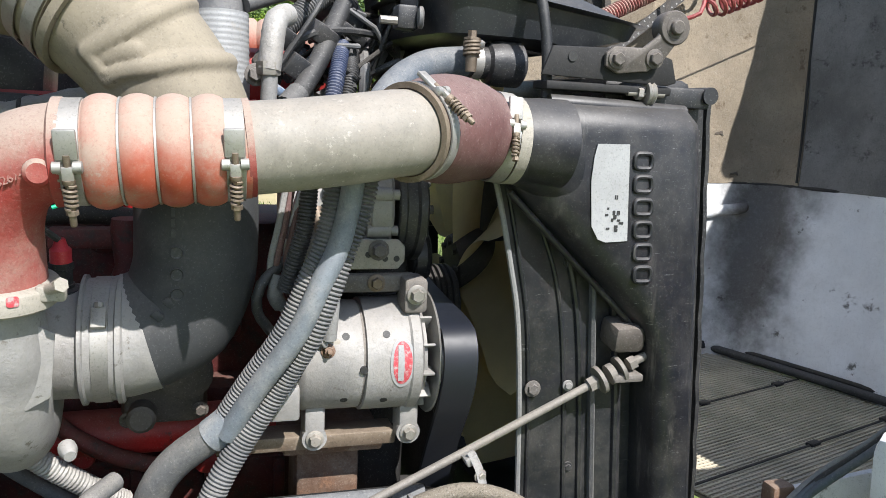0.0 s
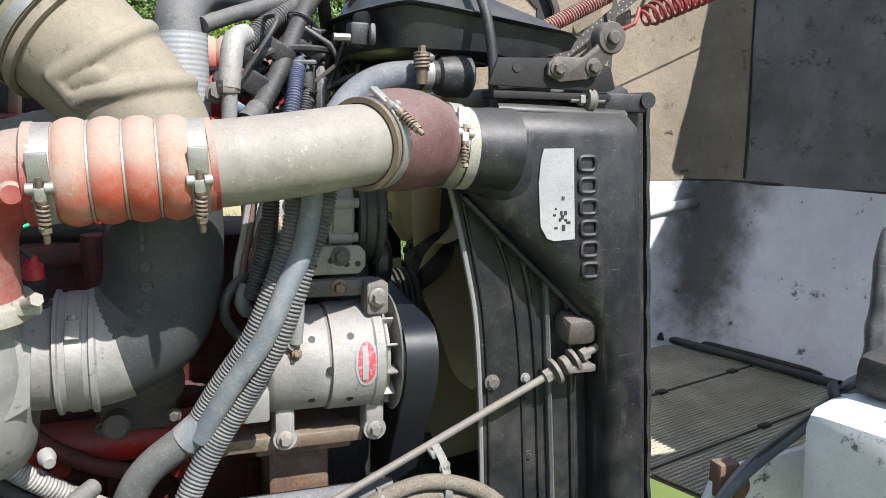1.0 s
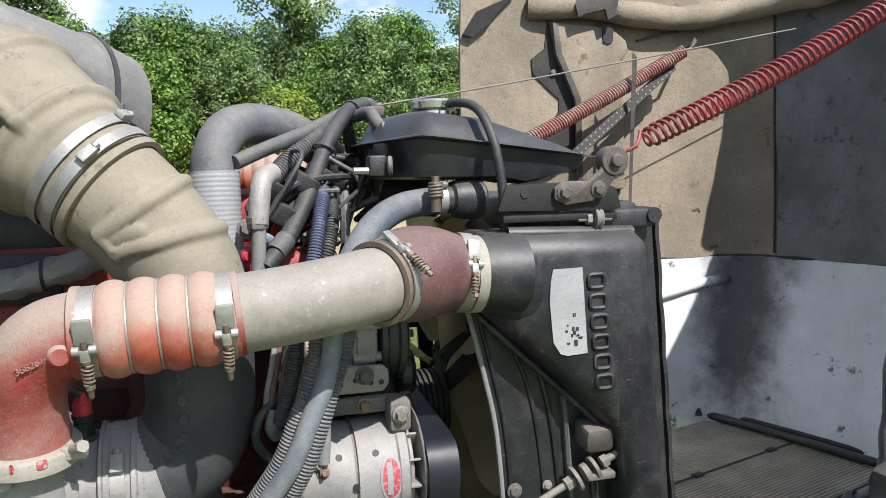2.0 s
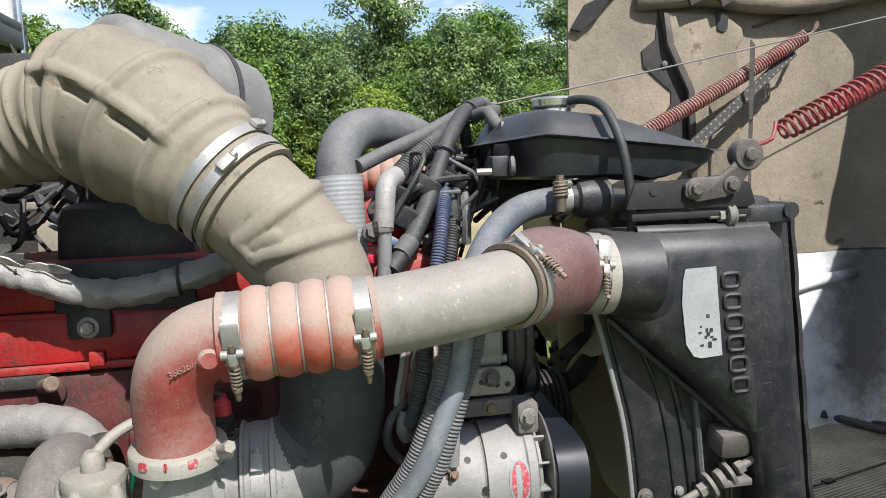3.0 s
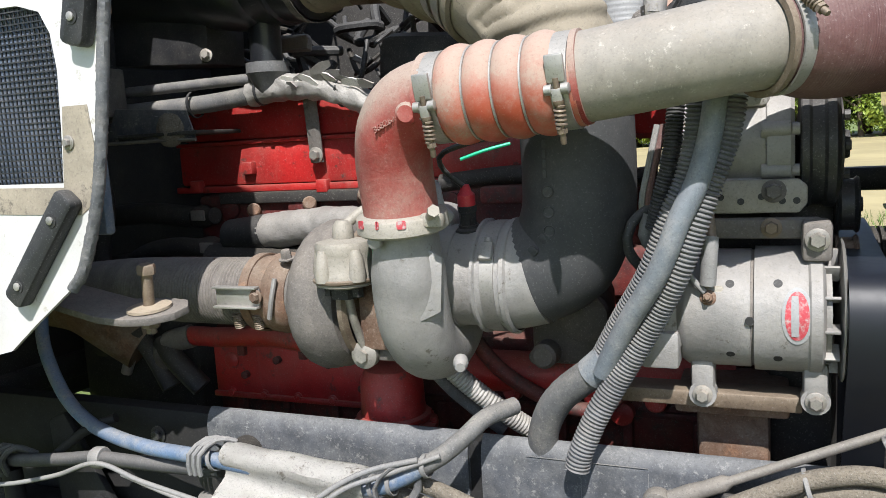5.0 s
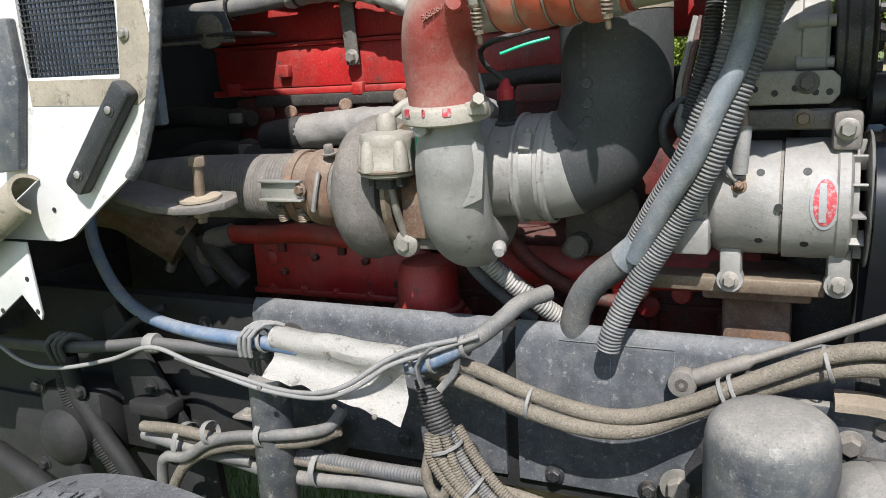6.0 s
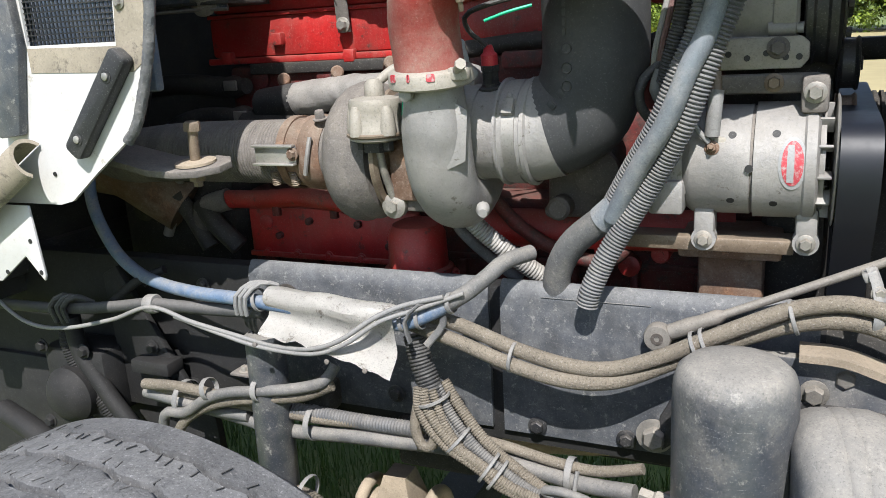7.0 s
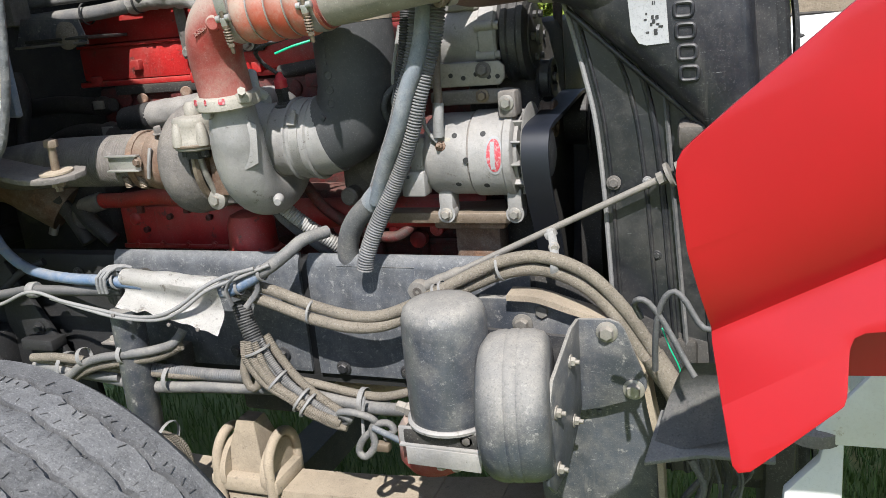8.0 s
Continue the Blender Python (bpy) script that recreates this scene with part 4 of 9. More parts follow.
    def swell(s):
        return 0.0555 + 0.0125 * math.sin(math.pi * min(1, max(0, (s - 0.10) / 0.82)) ** 0.75) + 0.00025 * math.sin(s * 330)
    part("coupling_hose", tube(cp, swell, 48, 0.0012), m_mauve, c, "faded maroon coupling hose")
    d = (V(cp[1]) - V(cp[0])).normalized()
    part("end_ring", band(V(cp[0]) - d * 0.002, d, 0.052, 0.008, 0.007), m_brass, c)
    tbolt_clamp(V(cp[0]) + d * 0.014, d, 0.057, (0.0, -0.72, 0.7), c, 0.015, 0.066)
    tbolt_clamp(V((0.429, 1.016, 1.517)), V((0.99, 0.02, -0.10)), 0.0585, (0.1, -1, 0.32), c, 0.020, 0.05, 0.0042)


def intake_duct():
    d = thing("intake_duct", "tan dust coated rubber intake duct with steel clamps", "intake duct", (-0.1, 1.15, 1.5))
    up = [(-0.50, 1.313, 1.769), (-0.44, 1.303, 1.776), (-0.39, 1.288, 1.785), (-0.34, 1.265, 1.797), (-0.26, 1.222, 1.793), (-0.175, 1.17, 1.742), (-0.105, 1.125, 1.685), (-0.07, 1.108, 1.655)]

    def step(v, a, b):
        v = min(1.0, max(0.0, (v - a) / (b - a)))
        return v * v * (3 - 2 * v)

    def r_up(s):
        # narrow bellows, then the wide head with three moulded rings, then the plain cuff
        base = 0.089 + 0.027 * step(s, 0.34, 0.41) + 0.005 * math.sin(min(1.0, max(0.0, (s - 0.38) / 0.50)) * math.pi) - 0.0155 * step(s, 0.60, 0.885) - 0.008 * step(s, 0.872, 0.90)
        rib = sum(0.0088 * math.exp(-((s - q) / 0.0155) ** 4) for q in (0.475, 0.64, 0.82))
        rib += 0.006 * math.exp(-((s - 0.408) / 0.013) ** 4)
        rib += sum(0.005 * math.exp(-((s - q) / 0.016) ** 2) for q in (0.06, 0.13, 0.20, 0.27, 0.33))
        return base + rib
    # the elbow's skin: ring ribs, one ridge moulded down the flank and narrow slots under it
    path = curve_through(up, 0.0035)
    n, around = len(path), 240
    rings = []
    u = None
    for i, p in enumerate(path):
        t = (path[min(i + 3, n - 1)] - path[max(i - 3, 0)]).normalized()
        u = (AZ if u is None else u)
        u = (u - t * u.dot(t)).normalized()
        w = t.cross(u)
        side = V((-0.45, -0.84, 0.45))
        side = (side - t * side.dot(t)).normalized()
        s_ = i / (n - 1)
        r_ = r_up(s_)
        fade = step(s_, 0.39, 0.42) * step(-s_, -0.86, -0.82)
        ring = []
        for k in range(around):
            d_ = u * math.cos(k * 2 * math.pi / around) + w * math.sin(k * 2 * math.pi / around)
            off = math.acos(max(-1.0, min(1.0, d_.dot(side))))
            lift = 0.0
            if off < 0.4:
                under = off if d_.z < side.z else -off
                ridge = 0.0088 * fade * math.exp(-(off / 0.085) ** 4)
                slot = 0.0
                for a_, b_ in ((0.425, 0.452), (0.502, 0.605), (0.672, 0.785)):
                    slot = max(slot, step(s_, a_ - 0.006, a_ + 0.003) * step(-s_, -b_ - 0.006, -b_ + 0.003))
                slot *= step(under, 0.075, 0.105) * step(-under, -0.225, -0.195)
                lift = ridge * (1 - slot) - 0.019 * slot
            ring.append(p + d_ * (r_ + lift))
        rings.append(ring)
    part("rubber_elbow", loft(rings), m_tan, d, "tan ribbed rubber elbow")

    low = [(-0.10, 1.122, 1.68), (-0.055, 1.103, 1.64), (-0.01, 1.093, 1.592), (0.025, 1.09, 1.54), (0.04, 1.09, 1.49), (0.044, 1.09, 1.45)]
    # two soft ridges that draw together to a blunt wedge, moulded into the pipe
    ridges = [[(-0.073, 1.026, 1.593), (-0.044, 1.014, 1.612), (-0.018, 1.013, 1.632), (0.014, 1.030, 1.652), (0.040, 1.085, 1.664)],
              [(-0.052, 1.025, 1.566), (-0.037, 1.015, 1.574), (-0.005, 1.008, 1.581), (0.030, 1.013, 1.590), (0.062, 1.032, 1.595), (0.085, 1.070, 1.595)],
              [(-0.073, 1.026, 1.593), (-0.064, 1.024, 1.582), (-0.052, 1.025, 1.566)], [(-0.060, 1.020, 1.585), (-0.040, 1.014, 1.594), (-0.022, 1.010, 1.598)]]
    path = curve_through(low, 0.003)
    rings, n = [], len(path)

    def on_skin(q):
        i = min(range(n), key=lambda k: (path[k] - q).length)
        return path[i] + (q - path[i]).normalized() * (0.088 - 0.008 * i / (n - 1))
    ridges = [[on_skin(q) for q in curve_through(line, 0.003)] for line in ridges]
    for i, p in enumerate(path):
        t = (path[min(i + 4, n - 1)] - path[max(i - 4, 0)]).normalized()
        u = (AZ - t * t.z).normalized()
        w = t.cross(u)
        ring = []
        for j in range(180):
            d_ = u * math.cos(j * 2 * math.pi / 180) + w * math.sin(j * 2 * math.pi / 180)
            q = p + d_ * (0.088 - 0.008 * i / (n - 1))
            lift = 0.0
            if d_.y < 0.35 and q.z > 1.53:
                for r_, line in enumerate(ridges):
                    near_ = min((q - c_).length for c_ in line)
                    lift = max(lift, (0.0085 if r_ < 3 else 0.006) * math.exp(-(near_ / 0.0105) ** 4))
            ring.append(q + d_ * lift)
        rings.append(ring)
    part("moulded_pipe", loft(rings), m_tan, d)
    k = (V(low[1]) - V(low[0])).normalized()
    c0 = V((-0.082, 1.114, 1.665))
    part("step_ring", band(c0 + k * 0.026, k, 0.0885, 0.012, 0.008), m_tan, d)
    for off, r in ((-0.022, 0.0965), (0.005, 0.0955)):
        worm_clamp(c0 + k * off, k, r, (0.75, -0.35, 0.75) if off < 0 else (0.25, -1, 0.15), d, 0.017)
    # black rubber elbow down to the turbo
    el = [(0.043, 1.09, 1.50), (0.045, 1.09, 1.44), (0.046, 1.09, 1.38), (0.043, 1.09, 1.325), (0.026, 1.09, 1.276), (-0.012, 1.088, 1.246), (-0.055, 1.086, 1.237), (-0.085, 1.085, 1.235)]
    be = part("black_elbow", tube(el[:5] + [(0.008, 1.0885, 1.259), (-0.024, 1.0875, 1.2435)], 0.0785, 48, 0.008), m_elbow, d, "dusty black moulded rubber elbow")
    # pale colour stands for dust and for the sun patch here
    part("elbow_end", tube([(-0.018, 1.0878, 1.245), (-0.03, 1.087, 1.242), (-0.055, 1.086, 1.237), (-0.085, 1.085, 1.235)], 0.0792, 48, 0.008), m_alu, d, "dusty elbow end, paler for its sun patch")
    cl = V((-0.068, 1.0855, 1.236))
    part("cuff", turned(cl, (1, 0, 0), [(0.079, -0.026), (0.084, -0.024), (0.084, -0.020), (0.0795, -0.018), (0.0795, 0.016), (0.084, 0.018), (0.084, 0.024), (0.079, 0.027)], 44, caps=False), m_alu, d)
    worm_clamp(cl, (1, 0.0, 0.0), 0.080, (0, -0.85, 0.55), d, 0.020)
    # raised lettering on the elbow, as plain bars, and the date rings
    for i in range(6):
        q = V((-0.028 + 0.0135 * i, 1.0, 1.255 + 0.0145 * i))
        q.y = 1.0117 + 0.004 * abs(i - 2)
        part("raised_mark", plate(rounded(0.010, 0.014, 0.002), 0.003, q, V((0.68, 0, 0.73)), V((-0.73, 0.15, 0.68)), 0.0008), m_elbow, be)
    for i, z in enumerate((1.31, 1.335, 1.362)):
        q = V((0.022, 1.0145, z))
        part("date_ring", turned(q, (0, -1, 0), [(0.006, 0), (0.008, 0.002), (0.0075, 0.003), (0.006, 0.0015)], 18), m_elbow, be)
    for i in range(5):
        part("raised_mark", plate(rounded(0.005, 0.010, 0.001), 0.002, (0.018, 1.0155, 1.385 + i * 0.013), AX, AZ, 0), m_elbow, be)
        part("raised_mark", plate(rounded(0.004, 0.010, 0.001), 0.002, (0.030, 1.0142, 1.385 + i * 0.013), AX, AZ, 0), m_elbow, be)


def air_tube():
    a = thing("air_intake_tube", "black plastic air intake tube with a drain spout", "intake duct", (-0.8, 1.33, 1.8))
    p0, p1 = V((-1.35, 1.37, 1.872)), V((-0.475, 1.312, 1.773))
    ax = (p1 - p0).normalized()
    L = (p1 - p0).length
    prof = [(0.118, 0), (0.118, L - 0.27), (0.119, L - 0.255), (0.123, L - 0.235), (0.126, L - 0.20), (0.126, L - 0.155), (0.124, L - 0.135), (0.1175, L - 0.12), (0.114, L - 0.117), (0.113, L - 0.072), (0.1145, L - 0.069), (0.1145, L - 0.062), (0.109, L - 0.058), (0.107, L - 0.02), (0.105, L - 0.003), (0.098, L)]
    part("tube", turned(p0, ax, prof, 56), m_tube, a)
    # mould seam and a slot on the flank, a flat recess on top
    u = basis(ax, (0, -1, 0.1))[1]
    bm = bmesh.new()
    sweep(bm, [p0 + ax * h + u * 0.118 for h in (L - 0.60, L - 0.42)], 0.0022, 8)
    sweep(bm, [p0 + ax * h + u * 0.118 for h in (L - 0.42, L - 0.255)], 0.0016, 8)
    part("seam", bm, m_plastic, a)
    part("slot", plate(rounded(0.085, 0.011, 0.004), 0.005, p0 + ax * (L - 0.50) + u * 0.1170, ax, AZ, 0.001), m_ink, a)
    v = basis(ax, (0, -0.62, 0.78))[1]
    part("flat", plate(rounded(0.34, 0.05, 0.012), 0.012, p0 + ax * (L - 0.50) + v * 0.112, ax, ax.cross(v) * -1, 0.004), m_tube, a)
    # drain spout with rubber tip
    part("spout", turned((-0.613, 1.325, 1.598), (0, 0, 1), [(0.031, 0), (0.031, 0.09), (0.04, 0.11)], 26), m_tube, a)
    part("rubber_tip", turned((-0.613, 1.325, 1.603), (0, 0, -1), [(0.041, 0), (0.042, 0.02), (0.040, 0.022), (0.024, 0.05), (0.014, 0.062)], 20), m_greyhose, a)
    # copper coloured throat and clamp behind the duct
    part("inner_hose", tube([p1 - ax * 0.02, p1 + V((0.05, 0.0, 0.0)), p1 + V((0.12, 0.03, 0.0))], 0.085, 30), m_rust, a)
    worm_clamp(p1 - ax * 0.012, ax, 0.109, (0.2, -0.2, 1), a, 0.016, m_iron)
    # air cleaner canister behind
    c = thing("air_cleaner", "large dusty grey air cleaner canister with black clamped rim", "air cleaner", (-0.2, 1.5, 1.8))
    q0 = V((-0.352, 1.50, 1.848))
    ax = V((0.70, 0.62, -0.22)).normalized()
    part("canister", turned(q0, ax, [(0.11, -0.02), (0.135, -0.012), (0.152, 0.0), (0.158, 0.012), (0.158, 0.03), (0.151, 0.034), (0.151, 0.05), (0.157, 0.056), (0.157, 0.20), (0.163, 0.203), (0.163, 0.218), (0.157, 0.22), (0.15, 0.30), (0.03, 0.31)], 56), m_canister, c)
    part("rim_band", band(q0 + ax * 0.211, ax, 0.163, 0.012, 0.003), m_black, c)
    u = basis(ax, (1, -0.9, -0.1))[1]
    part("latch", block(q0 + ax * 0.211 + u * 0.170, (0.024, 0.014, 0.03), bevel=0.003), m_black, c)
    part("heat_shield", block((-0.30, 1.47, 1.575), (0.25, 0.12, 0.13), Euler((0, 0.08, 0)).to_matrix(), 0.03), m_black, c)
    part("shield_tab", block((-0.30, 1.372, 1.50), (0.24, 0.012, 0.09), Euler((0, 0.02, 0)).to_matrix(), 0.006), m_black, c)
    hexbolt((-0.366, 1.362, 1.431 + 0.0), (0, -1, 0), 0.013, 0.010, parent=c)
    part("shield_foot", block((-0.366, 1.374, 1.44), (0.075, 0.014, 0.06), bevel=0.006), m_black, c)


def hose_wraps():
    w = thing("wrapped_hose", "dusty hose wrapped in torn silver heat tape along the valve cover", "hose", (-0.5, 1.33, 1.5))
    part("hose", tube([(-1.05, 1.34, 1.53), (-0.9, 1.335, 1.533), (-0.75, 1.33, 1.537), (-0.62, 1.33, 1.55), (-0.55, 1.328, 1.553)], 0.0185, 16), m_greyhose, w)
    part("tape", rumpled(tube([(-0.66, 1.33, 1.548), (-0.6, 1.328, 1.553), (-0.52, 1.326, 1.55), (-0.455, 1.325, 1.535), (-0.39, 1.325, 1.508), (-0.33, 1.325, 1.495), (-0.27, 1.325, 1.495), (-0.18, 1.33, 1.515), (-0.10, 1.34, 1.54)], 0.0245, 20, 0.008), 0.006, 60), m_tape, w)
    rnd = random.Random(17)
    for i in range(12):
        a = V((-0.575 + 0.015 * i, 1.307 + rnd.uniform(-0.008, 0.006), 1.563 - 0.003 * max(0, i - 4) + rnd.uniform(-0.012, 0.010)))
        u_ = V((0.9, rnd.uniform(-0.5, 0.1), rnd.uniform(-0.6, 0.35)))
        v_ = V((rnd.uniform(-0.3, 0.3), -0.6, 1)).cross(u_).cross(u_) * -1
        k = rnd.uniform(0.6, 1.2)
        flake = plate([(0, 0), (0.02 * k, -0.007), (0.045 * k, -0.004), (0.052 * k, 0.005), (0.03 * k, 0.012), (0.006, 0.010)], 0.0014, a, u_, v_, 0)
        part("torn_tape", rumpled(flake, 0.004, 90), m_tape if i % 3 else m_leather, w)
    part("thin_hose", tube([(-1.05, 1.33, 1.572), (-0.85, 1.325, 1.574), (-0.7, 1.32, 1.575), (-0.58, 1.325, 1.575)], 0.011, 12), m_greyhose, w)
    for x, z in ((-0.80, 1.536), (-0.635, 1.55), (-0.455, 1.535), (-0.20, 1.51)):
        tie((x, 1.33, z), (1, 0, 0.05), 0.026, w, m_rubber)
    bm = plate([(-0.016, 0.0), (0.014, 0.0), (0.016, 0.15), (0.004, 0.175), (-0.014, 0.165)], 0.005, (-0.545, 1.372, 1.405), AX, V((0, -0.12, 1)), 0.0015)
    part("bracket_strap", bm, m_iron, w)
    hexbolt((-0.545, 1.366, 1.42), (0, -1, 0), 0.011, 0.010, parent=w)


def alternator():
    a = thing("alternator", "dusty grey finned alternator with an oval red and white label", "alternator", (0.28, 1.13, 1.1))
    y, z = 1.132, 1.188
    ax = (1, 0, 0.0)
    o = (0.185, y, z)
    bm = turned(o, ax, [(0.06, -0.012), (0.072, -0.008), (0.078, 0), (0.080, 0.004), (0.080, 0.082), (0.0775, 0.083), (0.0775, 0.086), (0.0835, 0.087), (0.0835, 0.15), (0.086, 0.153), (0.086, 0.166), (0.08, 0.17)], 56)
    part("body", bm, m_alu, a)
    part("body_seam", band((0.2695, y, z), ax, 0.0777, 0.006, 0.0006), m_iron, a)
    # drilled holes round the shell
    for x, ang in ((0.243, 34), (0.243, -38), (0.30, 34), (0.30, -38), (0.267, 0)):
        d = V((0, -math.cos(radians(ang)), math.sin(radians(ang))))
        r = 0.0797 if x < 0.26 else 0.0835
        part("vent_hole", turned(V((x, y, z)) + d * r, d, [(0.0055, -0.004), (0.0055, 0.0006)], 14), m_ink, a)
    # rear regulator housing
    bm = bmesh.new()
    box(bm, (0.165, y - 0.045, z + 0.0), (0.035, 0.05, 0.09), bevel=0.006)
    box(bm, (0.155, y - 0.06, z - 0.045), (0.05, 0.04, 0.05), bevel=0.005)
    lathe(bm, (0.148, y - 0.075, z + 0.015), (-0.5, -1, 0), [(0.012, -0.01), (0.012, 0.008), (0.008, 0.012)], 12)
    part("regulator", bm, m_alu, a)
    part("regulator_vent", block((0.141, y - 0.082, z - 0.03), (0.018, 0.004, 0.006), bevel=0.001), m_ink, a)
    # slip ring fan and front plate
    bm = turned((0.352, y, z), ax, [(0.070, 0), (0.072, 0.004), (0.072, 0.010), (0.03, 0.012)], 40)
    fan = part("cooling_fan", bm, m_alu, a)
    for k in range(12):
        an = radians(30 * k + 8)
        d = V((0, math.cos(an), math.sin(an)))
        part("fan_blade", block(V((0.362, y, z)) + d * 0.07, (0.018, 0.026, 0.004), Matrix.Rotation(an, 3, "X"), 0.001), m_alu, fan)
    part("fan_plate", turned((0.373, y, z), ax, [(0.05, 0), (0.092, 0.001), (0.094, 0.003), (0.09, 0.005), (0.03, 0.006)], 48), m_steel, a)
    part("pulley", turned((0.379, y, z), ax, [(0.034, 0), (0.036, 0.002), (0.032, 0.008), (0.036, 0.014), (0.032, 0.02), (0.036, 0.026), (0.036, 0.03), (0.018, 0.034)], 36), m_black, a)
    # oval label curved round the shell: pale rim, worn red field, pale bar
    def wrapped(outline, r):
        bm = bmesh.new()
        c_ = bm.verts.new((0.322, y - r, z + 0.008))
        vs = []
        for q, h_ in outline:
            an = (0.008 + h_) / r
            vs.append(bm.verts.new((0.322 + q, y - r * math.cos(an), z + r * math.sin(an))))
        mid = []
        for q, h_ in outline:
            an = (0.008 + h_ * 0.5) / r
            mid.append(bm.verts.new((0.322 + q * 0.5, y - r * math.cos(an), z + r * math.sin(an))))
        for k_ in range(len(vs)):
            m_ = (k_ + 1) % len(vs)
            bm.faces.new((vs[k_], vs[m_], mid[m_], mid[k_]))
            bm.faces.new((mid[k_], mid[m_], c_))
        bmesh.ops.recalc_face_normals(bm, faces=bm.faces[:])
        if bm.faces[0].normal.y > 0:
            bmesh.ops.reverse_faces(bm, faces=bm.faces[:])
        return bm
    part("label", wrapped(oval(0.036, 0.074, 40), 0.0846), m_label, a, "oval label with pale rim")
    part("label_print", wrapped(oval(0.028, 0.063, 40), 0.0850), m_labelworn, a, "worn red print")
    part("label_bar", wrapped([(-0.0065, -0.026), (-0.002, -0.026), (0.0015, -0.026), (0.002, -0.018), (0.0022, -0.009), (0.0022, 0.0), (0.002, 0.009), (0.0018, 0.018), (0.001, 0.026), (-0.003, 0.026), (-0.0065, 0.026), (-0.0068, 0.018), (-0.007, 0.009), (-0.007, 0.0), (-0.007, -0.009), (-0.0068, -0.018)], 0.0856), m_label, a)
    # terminal with leads
    t0 = V((0.217, 1.056, 1.216))
    hexbolt(t0, (0, -1, 0.2), 0.007, 0.008, shank=0.006, parent=a, mat=m_rust)
    part("terminal_block", block(t0 + V((0.004, 0.012, -0.006)), (0.030, 0.016, 0.040), bevel=0.004), m_cast, a, "tan stained terminal pad")
    part("lead_boot", tube([t0 + V((0.0, -0.004, 0.018)), t0 + V((0.002, -0.006, 0.05)), t0 + V((0.004, -0.002, 0.080))], 0.0105, 14), m_wire, a, "pale rubber terminal boot")
    part("lead", tube([t0 + V((0.004, 0, 0.07)), t0 + V((0.0, 0.01, 0.105)), t0 + V((-0.006, 0.03, 0.14)), t0 + V((-0.012, 0.06, 0.19))], 0.008, 12), m_brass, a)
    part("lead", tube([t0 + V((-0.004, -0.004, 0.008)), t0 + V((-0.022, -0.006, 0.03)), t0 + V((-0.03, 0.0, 0.06)), t0 + V((-0.032, 0.02, 0.10))], 0.004, 10), m_wire, a)
    # feet, tie bar and upper bracket
    for x in (0.206, 0.345):
        bm = block((x, 1.11, 1.098), (0.03, 0.045, 0.055), bevel=0.006)
        lathe(bm, (x, 1.092, 1.075), (0, -1, 0), [(0.018, -0.02), (0.018, 0.004)], 18)
        part("foot", bm, m_alu, a)
        hexbolt((x, 1.087, 1.075), (0, -1, 0.0), 0.009, 0.010, parent=a)
    bm = bmesh.new()
    box(bm, (0.345, 1.10, 1.285), (0.035, 0.05, 0.05), bevel=0.006)
    box(bm, (0.27, 1.115, 1.298), (0.17, 0.02, 0.028), bevel=0.008)
    part("upper_bracket", bm, m_iron, a)
    hexbolt((0.345, 1.074, 1.288), (0, -1, 0), 0.010, 0.010, parent=a)
    hexbolt((0.292, 1.103, 1.30), (0, -1, 0), 0.009, 0.008, parent=a, mat=m_brass)
    part("base_bar", block((0.20, 1.13, 1.062), (0.26, 0.05, 0.022), bevel=0.003), m_brass, a, "dust caked mounting bar")
    # drive belt with its idler
    b = thing("drive_belt", "wide black drive belt round the idler and fan pulleys", "belt", (0.42, 1.2, 0.9))
    loop = [(1.205, 0.80), (1.125, 1.0), (1.052, 1.13), (1.034, 1.19), (1.045, 1.228), (1.075, 1.243), (1.20, 1.252), (1.42, 1.268), (1.50, 1.25), (1.53, 1.2), (1.50, 0.95), (1.40, 0.75), (1.30, 0.705), (1.225, 0.745)]
    path = curve_through([(0, q, r) for q, r in loop], 0.012, True)
    bm = bmesh.new()
    rings = []
    for i, p in enumerate(path):
        t = (path[(i + 1) % len(path)] - path[i - 1]).normalized()
        nn = AX.cross(t)
        rings.append([p + nn * s * 0.004 + AX * x for s, x in ((-1, 0.378), (1, 0.378), (1, 0.428), (-1, 0.428))])
    rs = [[bm.verts.new(q) for q in r] for r in rings]
    for i in range(len(rs)):
        q, s = rs[i], rs[(i + 1) % len(rs)]
        for k in range(4):
            bm.faces.new((q[k], q[(k + 1) % 4], s[(k + 1) % 4], s[k]))
    part("belt", bm, m_belt, b)
    part("idler_pulley", turned((0.374, 1.075, 1.193), (1, 0, 0), [(0.02, 0), (0.04, 0.002), (0.042, 0.006), (0.042, 0.05), (0.02, 0.056)], 30), m_black, b)
    part("fan_pulley", turned((0.371, 1.475, 1.205), (1, 0, 0), [(0.03, 0), (0.062, 0.002), (0.062, 0.06), (0.045, 0.07), (0.045, 0.10)], 36), m_black, b)
    for y_, z_, r_, m_ in ((1.235, 1.315, 0.038, m_black), (1.235, 1.235, 0.036, m_rust)):
        part("guide_pulley", turned((0.372, y_, z_), (1, 0, 0), [(0.012, 0), (r_, 0.001), (r_ + 0.002, 0.004), (r_ - 0.002, 0.008), (r_ - 0.002, 0.024), (r_ + 0.002, 0.028), (r_, 0.031), (r_ * 0.7, 0.032), (r_ * 0.62, 0.027), (0.012, 0.027), (0.010, 0.036)], 32), m_, b)
    # ribbed fan clutch ahead of the belt, and a dark filler drum below it
    ribs = [(0.03, 0.0), (0.074, 0.002)]
